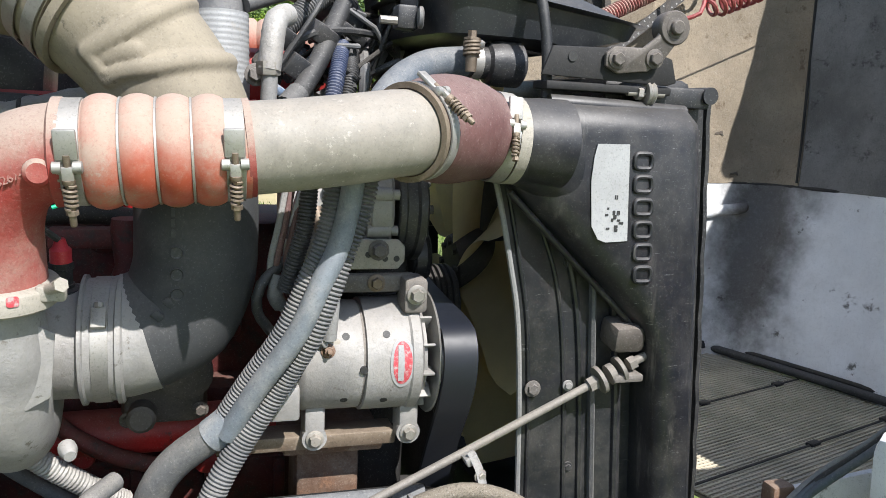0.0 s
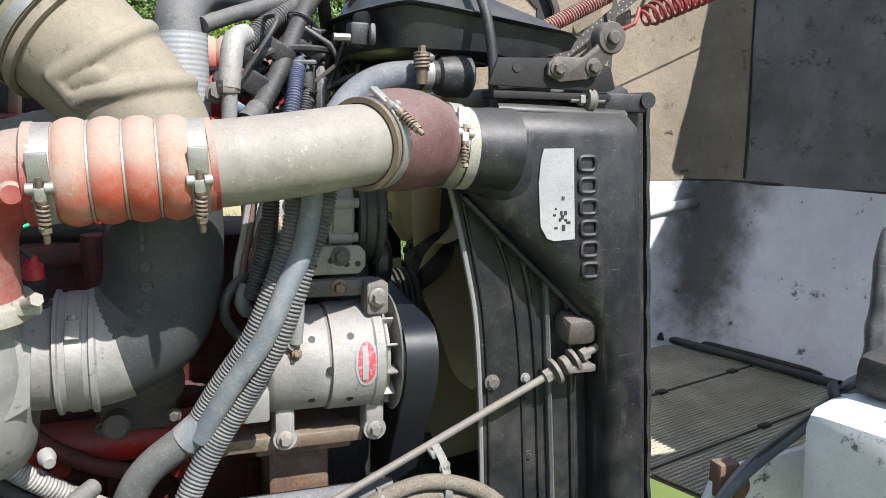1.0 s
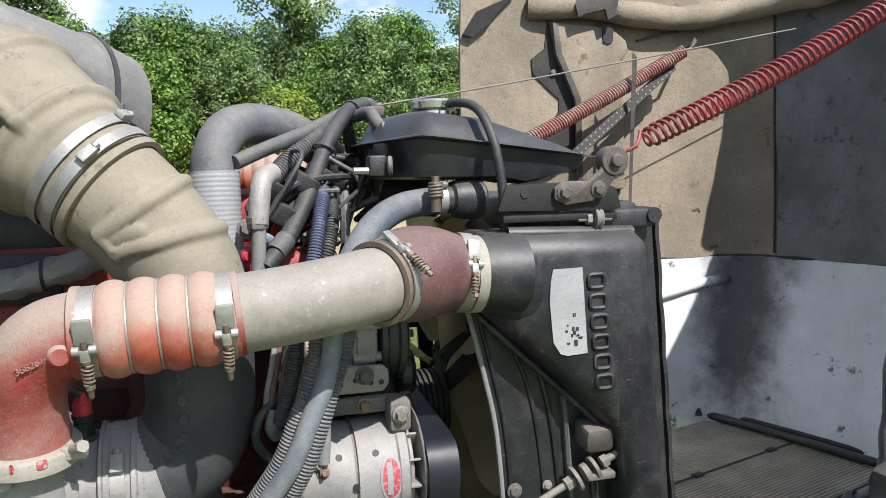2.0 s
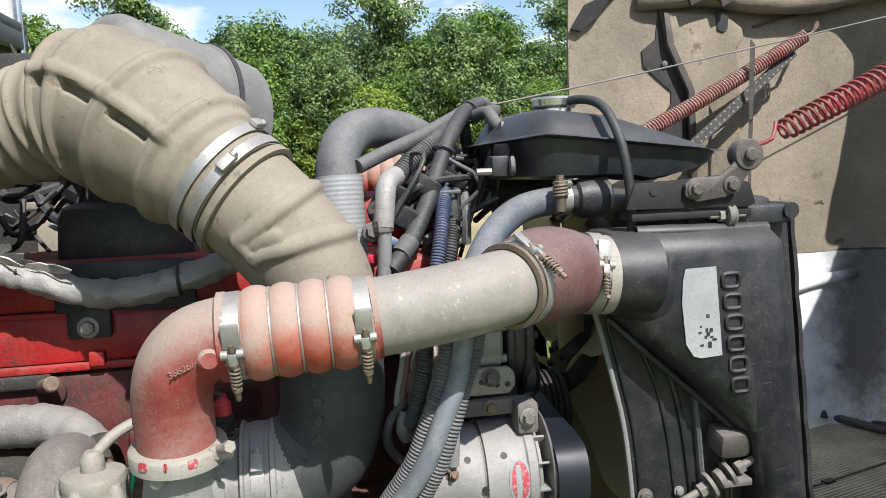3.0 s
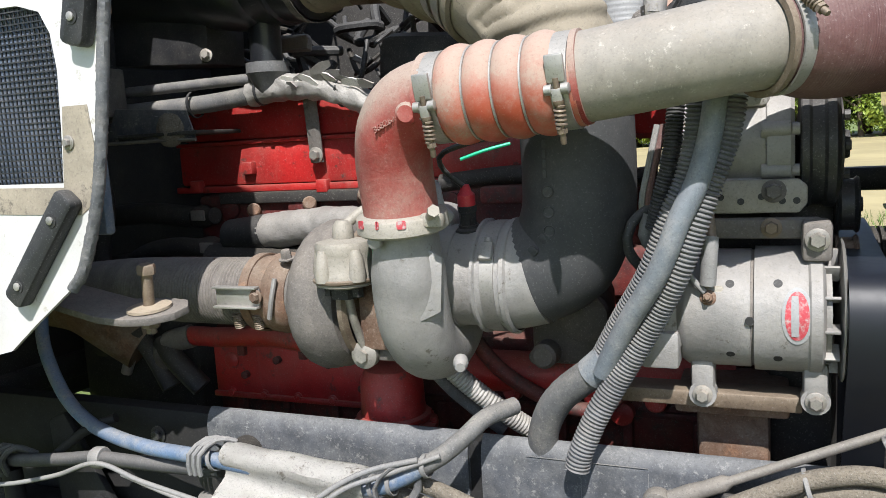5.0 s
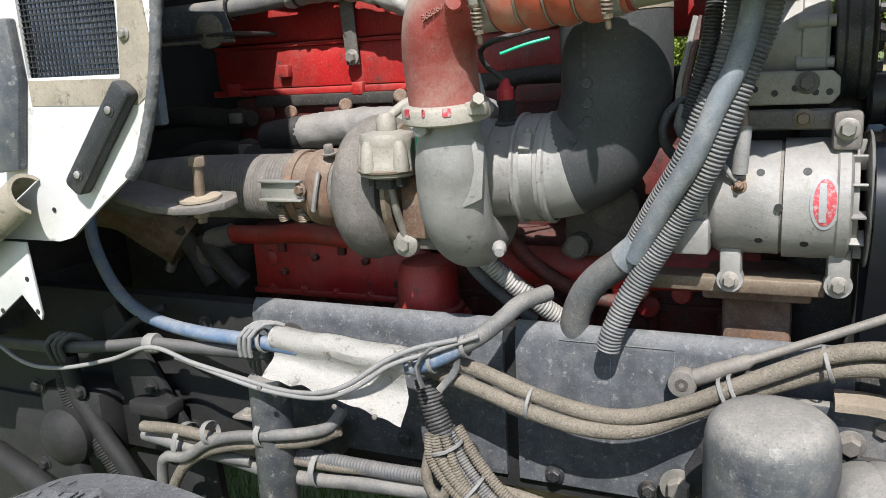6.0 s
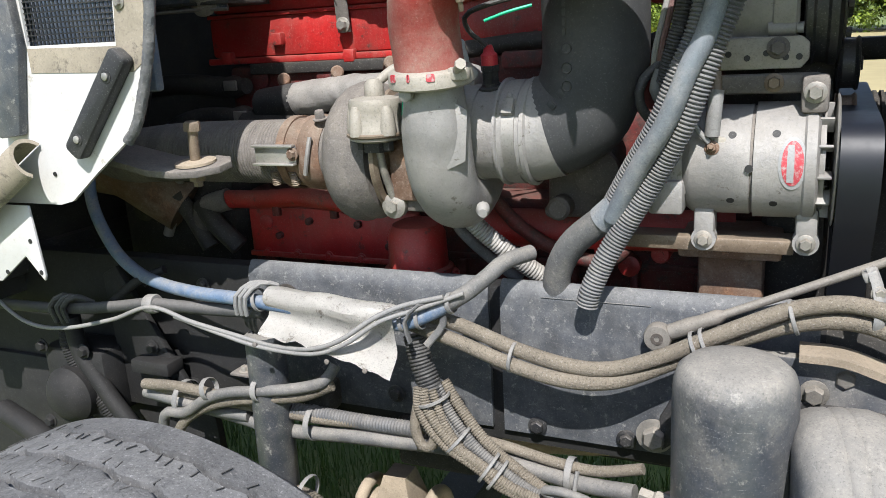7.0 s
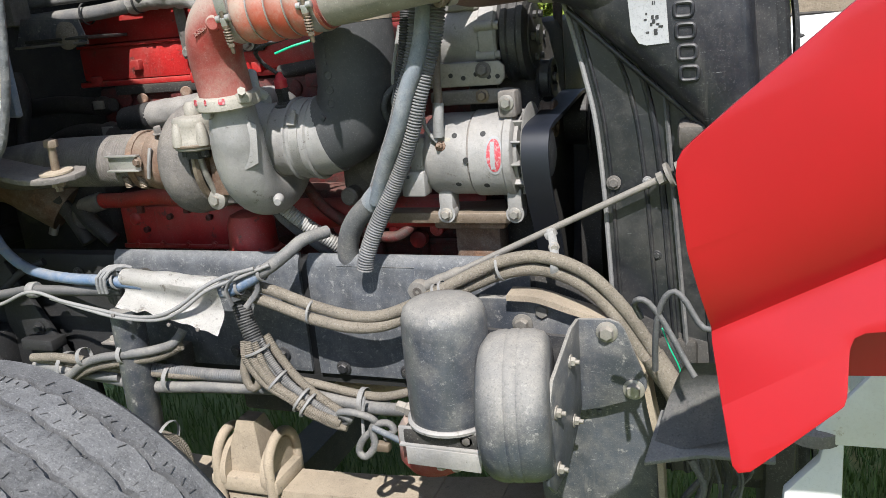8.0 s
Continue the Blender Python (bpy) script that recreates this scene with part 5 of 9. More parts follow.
    for q in range(7):
        ribs += [(0.076, 0.004 + 0.011 * q), (0.076, 0.009 + 0.011 * q), (0.068, 0.010 + 0.011 * q), (0.068, 0.0135 + 0.011 * q)]
    part("fan_clutch", turned((0.436, 1.45, 1.180), (1, 0, 0), ribs + [(0.070, 0.083), (0.04, 0.086)], 40), m_dark, b, "ribbed dark fan clutch")
    # drum added to cover the grass seen through the opening
    part("filler_drum", turned((0.436, 1.42, 0.965), (1, 0, 0), [(0.06, 0.0), (0.165, 0.004), (0.17, 0.012), (0.17, 0.046), (0.15, 0.050), (0.06, 0.056)], 48), m_dark, b)
    part("guard_post", block((0.372, 1.45, 1.36), (0.020, 0.012, 0.25), Euler((0, -0.01, 0)).to_matrix(), 0.003), m_oldsteel, b, "brown steel post")
    part("crank_pulley", turned((0.371, 1.30, 0.80), (1, 0, 0), [(0.05, 0), (0.09, 0.002), (0.09, 0.06), (0.03, 0.07)], 36), m_black, b)


def ac_compressor():
    c = thing("ac_compressor", "grey cast air conditioning compressor with black clutch pulley", "compressor", (0.26, 1.2, 1.4))
    y, z = 1.20, 1.405
    bm = turned((0.165, y, z), (1, 0, 0), [(0.06, 0), (0.078, 0.006), (0.08, 0.02), (0.08, 0.12), (0.083, 0.122), (0.083, 0.150), (0.078, 0.155)], 44)
    box(bm, (0.245, y, z - 0.055), (0.13, 0.14, 0.03), bevel=0.006)
    box(bm, (0.24, y - 0.03, z + 0.07), (0.10, 0.08, 0.04), bevel=0.01)
    part("body", bm, m_alu, c)
    for an in (15, -25, -60):
        d = V((0, -math.cos(radians(an)), math.sin(radians(an))))
        part("through_bolt", turned(V((0.30, y, z)) + d * 0.078, (1, 0, 0), [(0.011, -0.02), (0.011, 0.015), (0.008, 0.017), (0.008, 0.026)], 12), m_alu, c)
    part("clutch_pulley", turned((0.325, y, z - 0.005), (1, 0, 0), [(0.05, 0), (0.082, 0.002), (0.084, 0.004), (0.084, 0.012), (0.080, 0.016), (0.080, 0.030), (0.084, 0.034), (0.084, 0.044), (0.07, 0.05)], 48), m_black, c)
    bm = turned((0.37, y, z - 0.005), (1, 0, 0), [(0.06, 0), (0.062, 0.003), (0.062, 0.008), (0.02, 0.012), (0.018, 0.018)], 36)
    for k in range(6):
        an = radians(60 * k)
        lathe(bm, V((0.38, y + math.cos(an) * 0.045, z - 0.005 + math.sin(an) * 0.045)), (1, 0, 0), [(0.007, 0), (0.007, 0.007)], 8)
    part("clutch_plate", bm, m_black, c)
    # perforated mounting plate
    pl = part("mount_plate", plate([(0.16, 1.318), (0.325, 1.318), (0.335, 1.33), (0.335, 1.352), (0.325, 1.362), (0.16, 1.362)], 0.010, (0, 1.115, 0), AX, AZ, 0.003), m_cast, c, "dusty perforated mounting plate")
    for x in (0.18, 0.205, 0.23, 0.255, 0.28, 0.305, 0.322):
        part("plate_hole", turned((x, 1.1095, 1.334 + 0.006 * ((int(x * 1000) // 25) % 2)), (0, -1, 0), [(0.0045, -0.002), (0.0045, 0.0006)], 10), m_ink, pl)
    hexbolt((0.295, 1.108, 1.347), (0, -1, 0), 0.0105, 0.010, parent=c, mat=m_iron)
    # white and maroon connector with pigtail
    part("connector", block((0.175, 1.06, 1.41), (0.02, 0.02, 0.05), Euler((0, 0.3, 0)).to_matrix(), 0.003), m_label, c)
    for dx, m in ((0.0, m_mauve), (0.012, m_mauve), (-0.008, m_wire)):
        part("pigtail", tube([(0.165 + dx, 1.06, 1.44), (0.155 + dx, 1.05, 1.39), (0.145 + dx, 1.05, 1.34), (0.15 + dx, 1.06, 1.30), (0.165 + dx, 1.08, 1.27)], 0.0045, 8), m, c)
    part("boot", tube([(0.148, 1.045, 1.325), (0.142, 1.04, 1.30), (0.15, 1.045, 1.285)], 0.010, 10), m_greyhose, c)
    part("loop_lead", tube([(0.16, 1.06, 1.345), (0.125, 1.04, 1.315), (0.12, 1.04, 1.28), (0.14, 1.06, 1.245)], 0.007, 10), m_rubber, c)


def front_hoses():
    h = thing("loom_and_hose", "dusty ribbed split loom beside a smooth grey hose", "hose", (0.1, 1.0, 1.0))
    part("split_loom", corrugated([(0.252, 1.0, 1.47), (0.243, 1.0, 1.42), (0.223, 0.998, 1.365), (0.206, 0.995, 1.315), (0.184, 1.0, 1.255), (0.144, 1.02, 1.178), (0.102, 1.03, 1.105), (0.074, 1.028, 1.055), (0.052, 1.025, 1.004), (0.045, 1.026, 0.978)], 0.0175, 0.0056, 0.0034, 18), m_loom, h)
    part("smooth_hose", tube([(0.234, 0.99, 1.47), (0.226, 0.985, 1.42), (0.212, 0.978, 1.37), (0.193, 0.975, 1.33), (0.165, 0.983, 1.262), (0.122, 1.008, 1.19), (0.083, 1.035, 1.115)], 0.0180, 18, flat=0.8), m_palehose, h, "pale dusty blue grey hose")
    part("split_loom", corrugated([(0.213, 1.005, 1.47), (0.208, 1.0, 1.42), (0.196, 0.995, 1.37), (0.179, 0.995, 1.33), (0.152, 1.003, 1.262), (0.110, 1.028, 1.19), (0.074, 1.048, 1.125)], 0.0145, 0.0054, 0.003, 16), m_loom, h)
    part("smooth_hose", tube([(0.082, 1.047, 1.122), (0.055, 1.055, 1.10), (0.02, 1.065, 1.07), (-0.005, 1.075, 1.035), (-0.02, 1.085, 0.99), (-0.02, 1.1, 0.93)], 0.0225, 20), m_greyhose, h)
    part("sleeve", tube([(0.09, 1.044, 1.13), (0.064, 1.052, 1.106)], 0.0245, 18), m_palehose, h)
    part("split_loom", corrugated([(0.185, 1.03, 1.47), (0.178, 1.02, 1.40), (0.165, 1.02, 1.35), (0.155, 1.03, 1.31)], 0.012, 0.0045, 0.002, 12), m_rubber, h)


def upper_hoses():
    p = thing("coolant_pipe", "weathered grey coolant pipe with white bellows cuff", "pipe", (0.08, 1.3, 1.5))
    part("pipe", tube([(0.075, 1.285, 1.55), (0.078, 1.285, 1.66), (0.082, 1.295, 1.705), (0.105, 1.325, 1.745), (0.15, 1.37, 1.76), (0.215, 1.42, 1.752), (0.27, 1.46, 1.725), (0.325, 1.495, 1.68)], 0.037, 26), m_loom, p)
    part("bellows_cuff", corrugated([(0.082, 1.27, 1.50), (0.080, 1.275, 1.60), (0.079, 1.28, 1.675)], 0.043, 0.008, 0.0007, 30), m_label, p, "white ribbed rubber cuff")
    part("rubber_hose", tube([(0.315, 1.49, 1.69), (0.36, 1.505, 1.65), (0.43, 1.49, 1.622), (0.52, 1.45, 1.615)], 0.041, 24), m_rubber, p)
    for c, a in (((0.335, 1.495, 1.672), (0.7, 0.3, -0.6)), ((0.40, 1.50, 1.632), (0.9, -0.1, -0.35))):
        part("hose_clamp", band(c, a, 0.042, 0.016, 0.002), m_label, p)
    part("peeling_patch", plate(rounded(0.03, 0.022, 0.004), 0.002, (0.17, 1.352, 1.768), (0.7, 0.6, 0.0), (-0.2, 0.3, 1), 0), m_label, p)
    t = thing("hose_bundle", "tangle of dusty black hoses and looms above the engine", "hose bundle", (0.2, 1.3, 1.5))
    part("white_pipe", tube([(0.138, 1.16, 1.50), (0.142, 1.16, 1.56), (0.143, 1.16, 1.60)], 0.0115, 14), m_wire, t)
    part("pipe_sleeve", tube([(0.142, 1.16, 1.592), (0.147, 1.165, 1.635), (0.153, 1.175, 1.662), (0.17, 1.2, 1.672)], 0.0165, 16), m_tape, t)
    part("pipe_nut", turned((0.141, 1.16, 1.585), (0, 0, 1), [(0.016, 0), (0.017, 0.002), (0.017, 0.018)], 6), m_bolt, t)
    part("cross_hose", tube([(0.115, 1.27, 1.69), (0.16, 1.295, 1.71), (0.235, 1.34, 1.74), (0.31, 1.41, 1.775), (0.36, 1.46, 1.80), (0.385, 1.47, 1.805), (0.40, 1.475, 1.78), (0.395, 1.47, 1.74)], 0.013, 14), m_dullhose, t)
    part("black_hose", tube([(0.15, 1.16, 1.52), (0.19, 1.2, 1.565), (0.225, 1.24, 1.62), (0.255, 1.28, 1.68), (0.285, 1.32, 1.735), (0.33, 1.39, 1.785), (0.37, 1.44, 1.80)], 0.015, 16), m_rubber, t)
    part("crimp", tube([(0.168, 1.178, 1.543), (0.188, 1.198, 1.563)], 0.0175, 14), m_dullhose, t)
    part("split_loom", corrugated([(0.17, 1.28, 1.655), (0.205, 1.31, 1.69), (0.245, 1.34, 1.722), (0.29, 1.38, 1.75)], 0.018, 0.0058, 0.003, 16), m_dullhose, t)
    part("split_loom", corrugated([(0.222, 1.17, 1.50), (0.236, 1.19, 1.555), (0.248, 1.22, 1.60), (0.262, 1.27, 1.64)], 0.013, 0.005, 0.0022, 14), m_navy, t)
    part("split_loom", corrugated([(0.242, 1.19, 1.50), (0.258, 1.21, 1.55), (0.272, 1.25, 1.60), (0.28, 1.3, 1.64)], 0.014, 0.005, 0.0022, 14), m_rubber, t)
    part("hose", tube([(0.33, 1.41, 1.76), (0.345, 1.44, 1.70), (0.36, 1.46, 1.64)], 0.012, 12), m_rubber, t)
    part("elbow_hose", tube([(0.345, 1.39, 1.775), (0.365, 1.36, 1.78), (0.372, 1.33, 1.76), (0.385, 1.31, 1.745), (0.42, 1.30, 1.748)], 0.012, 14), m_dullhose, t)
    rnd = random.Random(5)
    for i in range(22):
        a = V((0.13 + rnd.random() * 0.17, 1.2 + rnd.random() * 0.14, 1.5 + rnd.random() * 0.10))
        b = V((0.17 + rnd.random() * 0.2, 1.25 + rnd.random() * 0.2, 1.62 + rnd.random() * 0.09))
        mid = (a + b) / 2 + V((rnd.uniform(-0.05, 0.05), rnd.uniform(-0.06, 0.02), rnd.uniform(-0.02, 0.05)))
        part("wire", tube([a, mid, b, b + V((rnd.uniform(-0.03, 0.06), 0.06, rnd.uniform(-0.05, 0.02)))], rnd.choice((0.004, 0.006, 0.009)), 7, 0.02), rnd.choice((m_rubber, m_rubber, m_dark, m_loom)), t)
    for c, s, m in (((0.19, 1.23, 1.60), (0.05, 0.04, 0.035), m_black), ((0.16, 1.2, 1.565), (0.02, 0.02, 0.014), m_blue), ((0.225, 1.26, 1.655), (0.04, 0.05, 0.03), m_black), ((0.17, 1.25, 1.645), (0.06, 0.03, 0.03), m_rubber), ((0.28, 1.28, 1.66), (0.05, 0.018, 0.018), m_black)):
        part("connector", block(c, s, Euler((0.3, 0.5, 0.4)).to_matrix(), 0.005), m, t)
    for c, a in (((0.34, 1.40, 1.785), (0.6, 0.6, 0.4)), ((0.27, 1.30, 1.71), (0.4, 0.4, 0.8))):
        tie(c, a, 0.021, t, m_rubber)
    part("red_cap", turned((0.12, 1.2, 1.54), (0.3, -1, 0), [(0.01, 0), (0.011, 0.02), (0.007, 0.024)], 12), m_labelred, t)
    hexbolt((0.125, 1.17, 1.585), (0, -1, 0.1), 0.011, 0.01, parent=t, mat=m_iron)
    # flange hose and fitting at the radiator neck
    b = thing("radiator_hose", "faded blue grey hose with spring clamp at a black fitting", "hose", (0.4, 1.15, 1.6))
    part("hose", tube([(0.255, 1.05, 1.50), (0.28, 1.075, 1.545), (0.315, 1.105, 1.585), (0.365, 1.135, 1.612), (0.43, 1.15, 1.622)], 0.0225, 20), m_bluegrey, b)
    bm = turned((0.425, 1.15, 1.622), (1, 0.1, 0), [(0.024, 0), (0.024, 0.03), (0.03, 0.034), (0.034, 0.05), (0.034, 0.085), (0.028, 0.09)], 26)
    part("fitting", bm, m_black, b)
    worm_clamp((0.438, 1.15, 1.622), (1, 0.1, 0), 0.024, (0, -0.4, 1), b, 0.014)
    bm = bmesh.new()
    coil = [V((0.418, 1.105, 1.627)) + V((0.0105 * math.cos(i * 0.6), 0.0105 * math.sin(i * 0.6), 0.0005 * i)) for i in range(44)]
    sweep(bm, coil, 0.0027, 6)
    lathe(bm, (0.418, 1.105, 1.627), (0, 0, 1), [(0.0085, -0.022), (0.0085, 0.022)], 10)
    lathe(bm, (0.418, 1.105, 1.649), (0, 0, 1), [(0.0125, 0), (0.0125, 0.003), (0.0065, 0.004), (0.0065, 0.013)], 6)
    part("spring_bolt", bm, m_brass, b)


def radiator():
    LEAN = 0.076
    r = thing("radiator", "black radiator pack with fan shroud and plastic end tank", "radiator", (0.7, 1.5, 0.6))

    def xs(x, z):
        return x + (1.567 - z) * LEAN
    # core and its side channels
    part("core", loft([[(xs(0.62, z), 1.11, z), (xs(0.76, z), 1.11, z), (xs(0.76, z), 1.87, z), (xs(0.62, z), 1.87, z)] for z in (0.52, 1.53)]), m_dark, r)
    part("top_tank", block((0.70, 1.49, 1.575), (0.15, 0.80, 0.075), bevel=0.012), m_black, r)
    # end tank with inlet neck: outline in (x, z), front face domed
    out = [(0.475, 1.572), (0.60, 1.572), (0.735, 1.572), (0.752, 1.555), (0.755, 1.30), (0.755, 0.60), (0.675, 0.60), (0.675, 1.20), (0.662, 1.235), (0.56, 1.345), (0.47, 1.435), (0.455, 1.455), (0.455, 1.555)]
    k = [(xs(x, z) if z < 1.5 else x + (1.567 - z) * LEAN, z) for x, z in out]
    cx, cz = 0.69, 1.43

    def ring(s, y):
        return [(cx + (x - cx) * s if z > 1.2 else x + (0.735 + (1.567 - z) * LEAN - x) * (1 - s) * 1.5, y, cz + (z - cz) * s if z > 1.2 else z) for x, z in k]
    bm = loft([ring(1.0, 1.13), ring(1.0, 1.070), ring(0.985, 1.048), ring(0.94, 1.03), ring(0.86, 1.017), ring(0.72, 1.011)])
    tank = part("end_tank", bm, m_tank, r, "scuffed black plastic charge cooler end tank")
    bm = turned((0.425, 1.018, 1.515), (1, 0.06, -0.05), [(0.052, -0.012), (0.054, 0), (0.056, 0.03), (0.060, 0.06), (0.062, 0.10)], 36)
    part("inlet_neck", bm, m_tank, tank)
    # neck flaring from the round pipe into the flat side of the tank
    rings = []
    for i in range(9):
        t = i / 8
        e_ = 1.0 - 0.2 * t
        o_ = V((0.452 + 0.178 * t, 1.019 + 0.083 * t, 1.5125 - 0.055 * t ** 1.3))
        d_ = V((0.02 + 0.08 * t, -0.99, 0)).normalized()
        ring_ = []
        for k_ in range(36):
            q = k_ * 2 * math.pi / 36
            c_, s_ = math.cos(q), math.sin(q)
            ring_.append(o_ + d_ * (0.057 + 0.001 * t) * math.copysign(abs(c_) ** e_, c_) + AZ * (0.057 + 0.058 * t ** 1.3) * math.copysign(abs(s_) ** e_, s_))
        rings.append(ring_)
    bm = loft(rings)
    part("neck_flare", bm, m_tank, tank)
    part("neck_band", band((0.4465, 1.018, 1.5135), (1, 0.06, -0.05), 0.0570, 0.017, 0.002), m_cast, tank, "dust coated steel neck band")
    # ridge at the front edge and the rib along the diagonal
    part("edge_ridge", tube([(xs(0.718, z), 1.046, z) for z in (1.53, 1.40, 1.25, 1.1, 0.9, 0.62)], 0.014, 14), m_tank, tank)
    part("diagonal_rib", tube([(0.468, 1.052, 1.44), (0.563, 1.05, 1.35), (0.676, 1.05, 1.245), (0.715, 1.052, 1.19), (0.744, 1.056, 0.9), (0.764, 1.056, 0.62)], 0.005, 10), m_tank, tank)
    part("top_ridge", tube([(0.52, 1.055, 1.568), (0.60, 1.05, 1.566), (0.74, 1.055, 1.562)], 0.012, 12), m_tank, tank)
    # upright raised lettering as plain bars
    for z in (1.492, 1.459, 1.426, 1.393, 1.360, 1.327):
        loop = [(0.652 + (1.5 - z) * 0.09 + a, 1.0095, z + b) for a, b in rounded(0.027, 0.021, 0.006, 2)]
        part("raised_mark", tube(loop, 0.0034, 8, 0.006, closed=True), m_tank, tank)
    # torn paper label
    lab = [(0.578, 1.514), (0.628, 1.515), (0.637, 1.377), (0.602, 1.375), (0.590, 1.379), (0.578, 1.398), (0.572, 1.462), (0.574, 1.497)]
    lb = part("label", plate([(x + (1.567 - z) * 0.0, z) for x, z in lab], 0.0015, (0.0, 1.009, 0), AX, AZ), m_label, tank, "torn white paper sticker")
    bars((0, 1.0079, 0), AX, AZ, [(0.612, 1.44, 0.002, 0.006), (0.615, 1.44, 0.002, 0.006), (0.602, 1.424, 0.003, 0.003)], m_ink, lb, "label_print", 0.0008)
    bm = bmesh.new()
    rnd = random.Random(3)
    for i in range(11):
        plate(rounded(0.003 + rnd.random() * 0.003, 0.003 + rnd.random() * 0.004, 0.001), 0.0008, (0.600 + rnd.random() * 0.026, 1.0079, 1.388 + rnd.random() * 0.032), AX, AZ, 0, bm)
    part("ink_smudge", bm, m_ink, lb)
    # rubber seal strip on the front edge, with small pegs
    seal = loft([[(xs(a, z), y, z) for a, y in ((0.780, 1.092), (0.798, 1.088), (0.806, 1.10), (0.804, 1.15), (0.780, 1.15))] for z in (0.55, 1.582)])
    sl = part("rubber_seal", seal, m_rubber, r)
    part("seal_lip", loft([[(xs(a, z) + 0.0015 * math.sin(z * 60), y, z) for a, y in ((0.812, 1.098), (0.819, 1.098), (0.819, 1.165), (0.812, 1.165))] for z in np.linspace(0.55, 1.585, 30)]), m_rubber, r)
    for z in np.arange(0.6, 1.58, 0.064):
        part("seal_peg", turned((xs(0.818, z), 1.115, z), (1, 0, 0), [(0.004, 0), (0.003, 0.006), (0.001, 0.009)], 8), m_rubber, sl)
    part("side_channel", loft([[(xs(a, z), y, z) for a, y in ((0.735, 1.082), (0.785, 1.082), (0.785, 1.12), (0.735, 1.12))] for z in (0.55, 1.575)]), m_black, r)
    # fan shroud
    n = V((1, 0, LEAN)).normalized()
    o = V((0.523, 1.48, 1.18))
    bm = turned(o, n, [(0.389, 0.060), (0.393, 0.058), (0.395, 0.065), (0.397, 0.10), (0.392, 0.10), (0.390, 0.065)], 72, caps=False)
    shroud = part("fan_shroud", bm, m_plastic, r, "black fan shroud")
    left = [(0.452, 1.475), (0.468, 1.421), (0.490, 1.33), (0.507, 1.247), (0.518, 1.13), (0.524, 1.017), (0.534, 0.80), (0.545, 0.56)]
    bm = plate([(x, z) for x, z in left] + [(xs(0.70, 0.56), 0.56), (xs(0.70, 1.47), 1.475)], 0.012, (0, 1.086, 0), AX, AZ)
    part("shroud_side", bm, m_plastic, shroud)
    part("shroud_rim", tube([(x - 0.002, 1.079, z) for x, z in left], 0.0045, 8), m_wire, shroud, "pale worn shroud rim")
    part("shroud_lip", tube([(x + 0.013, 1.078, z) for x, z in left], 0.0035, 8), m_plastic, shroud)
    for a, w in ((0.585, 0.006), (0.557, 0.004), (0.648, 0.007)):
        part("shroud_rib", tube([(xs(a - 0.05, 1.42), 1.081, 1.42), (xs(a - 0.012, 1.30), 1.079, 1.30), (xs(a, 1.15), 1.079, 1.15), (xs(a, 0.9), 1.079, 0.9), (xs(a, 0.56), 1.079, 0.56)], w, 8), m_plastic, shroud)
    part("flange_strip", loft([[(xs(0.60, z), 1.070, z), (xs(0.604, z), 1.066, z), (xs(0.608, z), 1.070, z), (xs(0.608, z), 1.082, z), (xs(0.60, z), 1.082, z)] for z in (0.56, 1.40)]), m_greyhose, shroud)
    hexbolt((0.535, 1.073, 1.137), (0, -1, 0), 0.009, 0.005, parent=shroud, mat=m_iron)
    hexbolt((0.594, 1.073, 1.139), (0, -1, 0), 0.006, 0.004, parent=shroud, mat=m_wire)
    for z in (1.33, 1.0, 0.85):
        hexbolt((xs(0.565, z), 1.08, z), (0, -1, 0), 0.006, 0.004, parent=shroud, mat=m_black)
    # top bracket with link, bolts and rubber mount
    bm = plate([(0.50, 1.605), (0.515, 1.645), (0.60, 1.648), (0.66, 1.652), (0.705, 1.638), (0.715, 1.605), (0.70, 1.600)], 0.006, (0, 1.045, 0), AX, AZ, 0.002)
    brk = part("top_bracket", bm, m_shadegrime, r, "black steel spring bracket")
    bm = plate([(0.592, 1.622), (0.612, 1.612), (0.66, 1.618), (0.684, 1.634), (0.706, 1.664), (0.712, 1.685), (0.700, 1.70), (0.684, 1.694), (0.672, 1.668), (0.650, 1.650), (0.606, 1.650), (0.592, 1.64)], 0.008, (0, 1.036, 0), AX, AZ, 0.0025)
    link = part("link_arm", bm, m_oldsteel, brk, "dusty steel link arm")
    for x, z in ((0.609, 1.632), (0.668, 1.636)):
        hexbolt((x, 1.031, z), (0, -1, 0), 0.0095, 0.007, parent=link, mat=m_oldsteel)
    bm = turned((0.697, 1.045, 1.681), (0, -1, 0), [(0.0235, -0.01), (0.0245, 0.006), (0.0245, 0.013), (0.0225, 0.016), (0.0135, 0.0165)], 32)
    lathe(bm, (0.697, 1.030, 1.681), (0, -1, 0), [(0.0155, 0), (0.0155, 0.002), (0.0105, 0.0025), (0.0105, 0.008), (0.0085, 0.010)], 12)
    part("eye_roller", bm, m_oldsteel, link)
    part("hole", turned((0.545, 1.041, 1.632), (0, -1, 0), [(0.007, 0), (0.007, 0.001)], 14), m_ink, brk)
    part("tray", block((0.61, 1.07, 1.592), (0.20, 0.05, 0.012), bevel=0.003), m_shadegrime, brk)
    bm = bmesh.new()
    lathe(bm, (0.640, 1.05, 1.588), (1, 0, 0), [(0.005, 0), (0.005, 0.06)], 10)
    lathe(bm, (0.655, 1.05, 1.588), (1, 0, 0), [(0.010, 0), (0.010, 0.008)], 6)
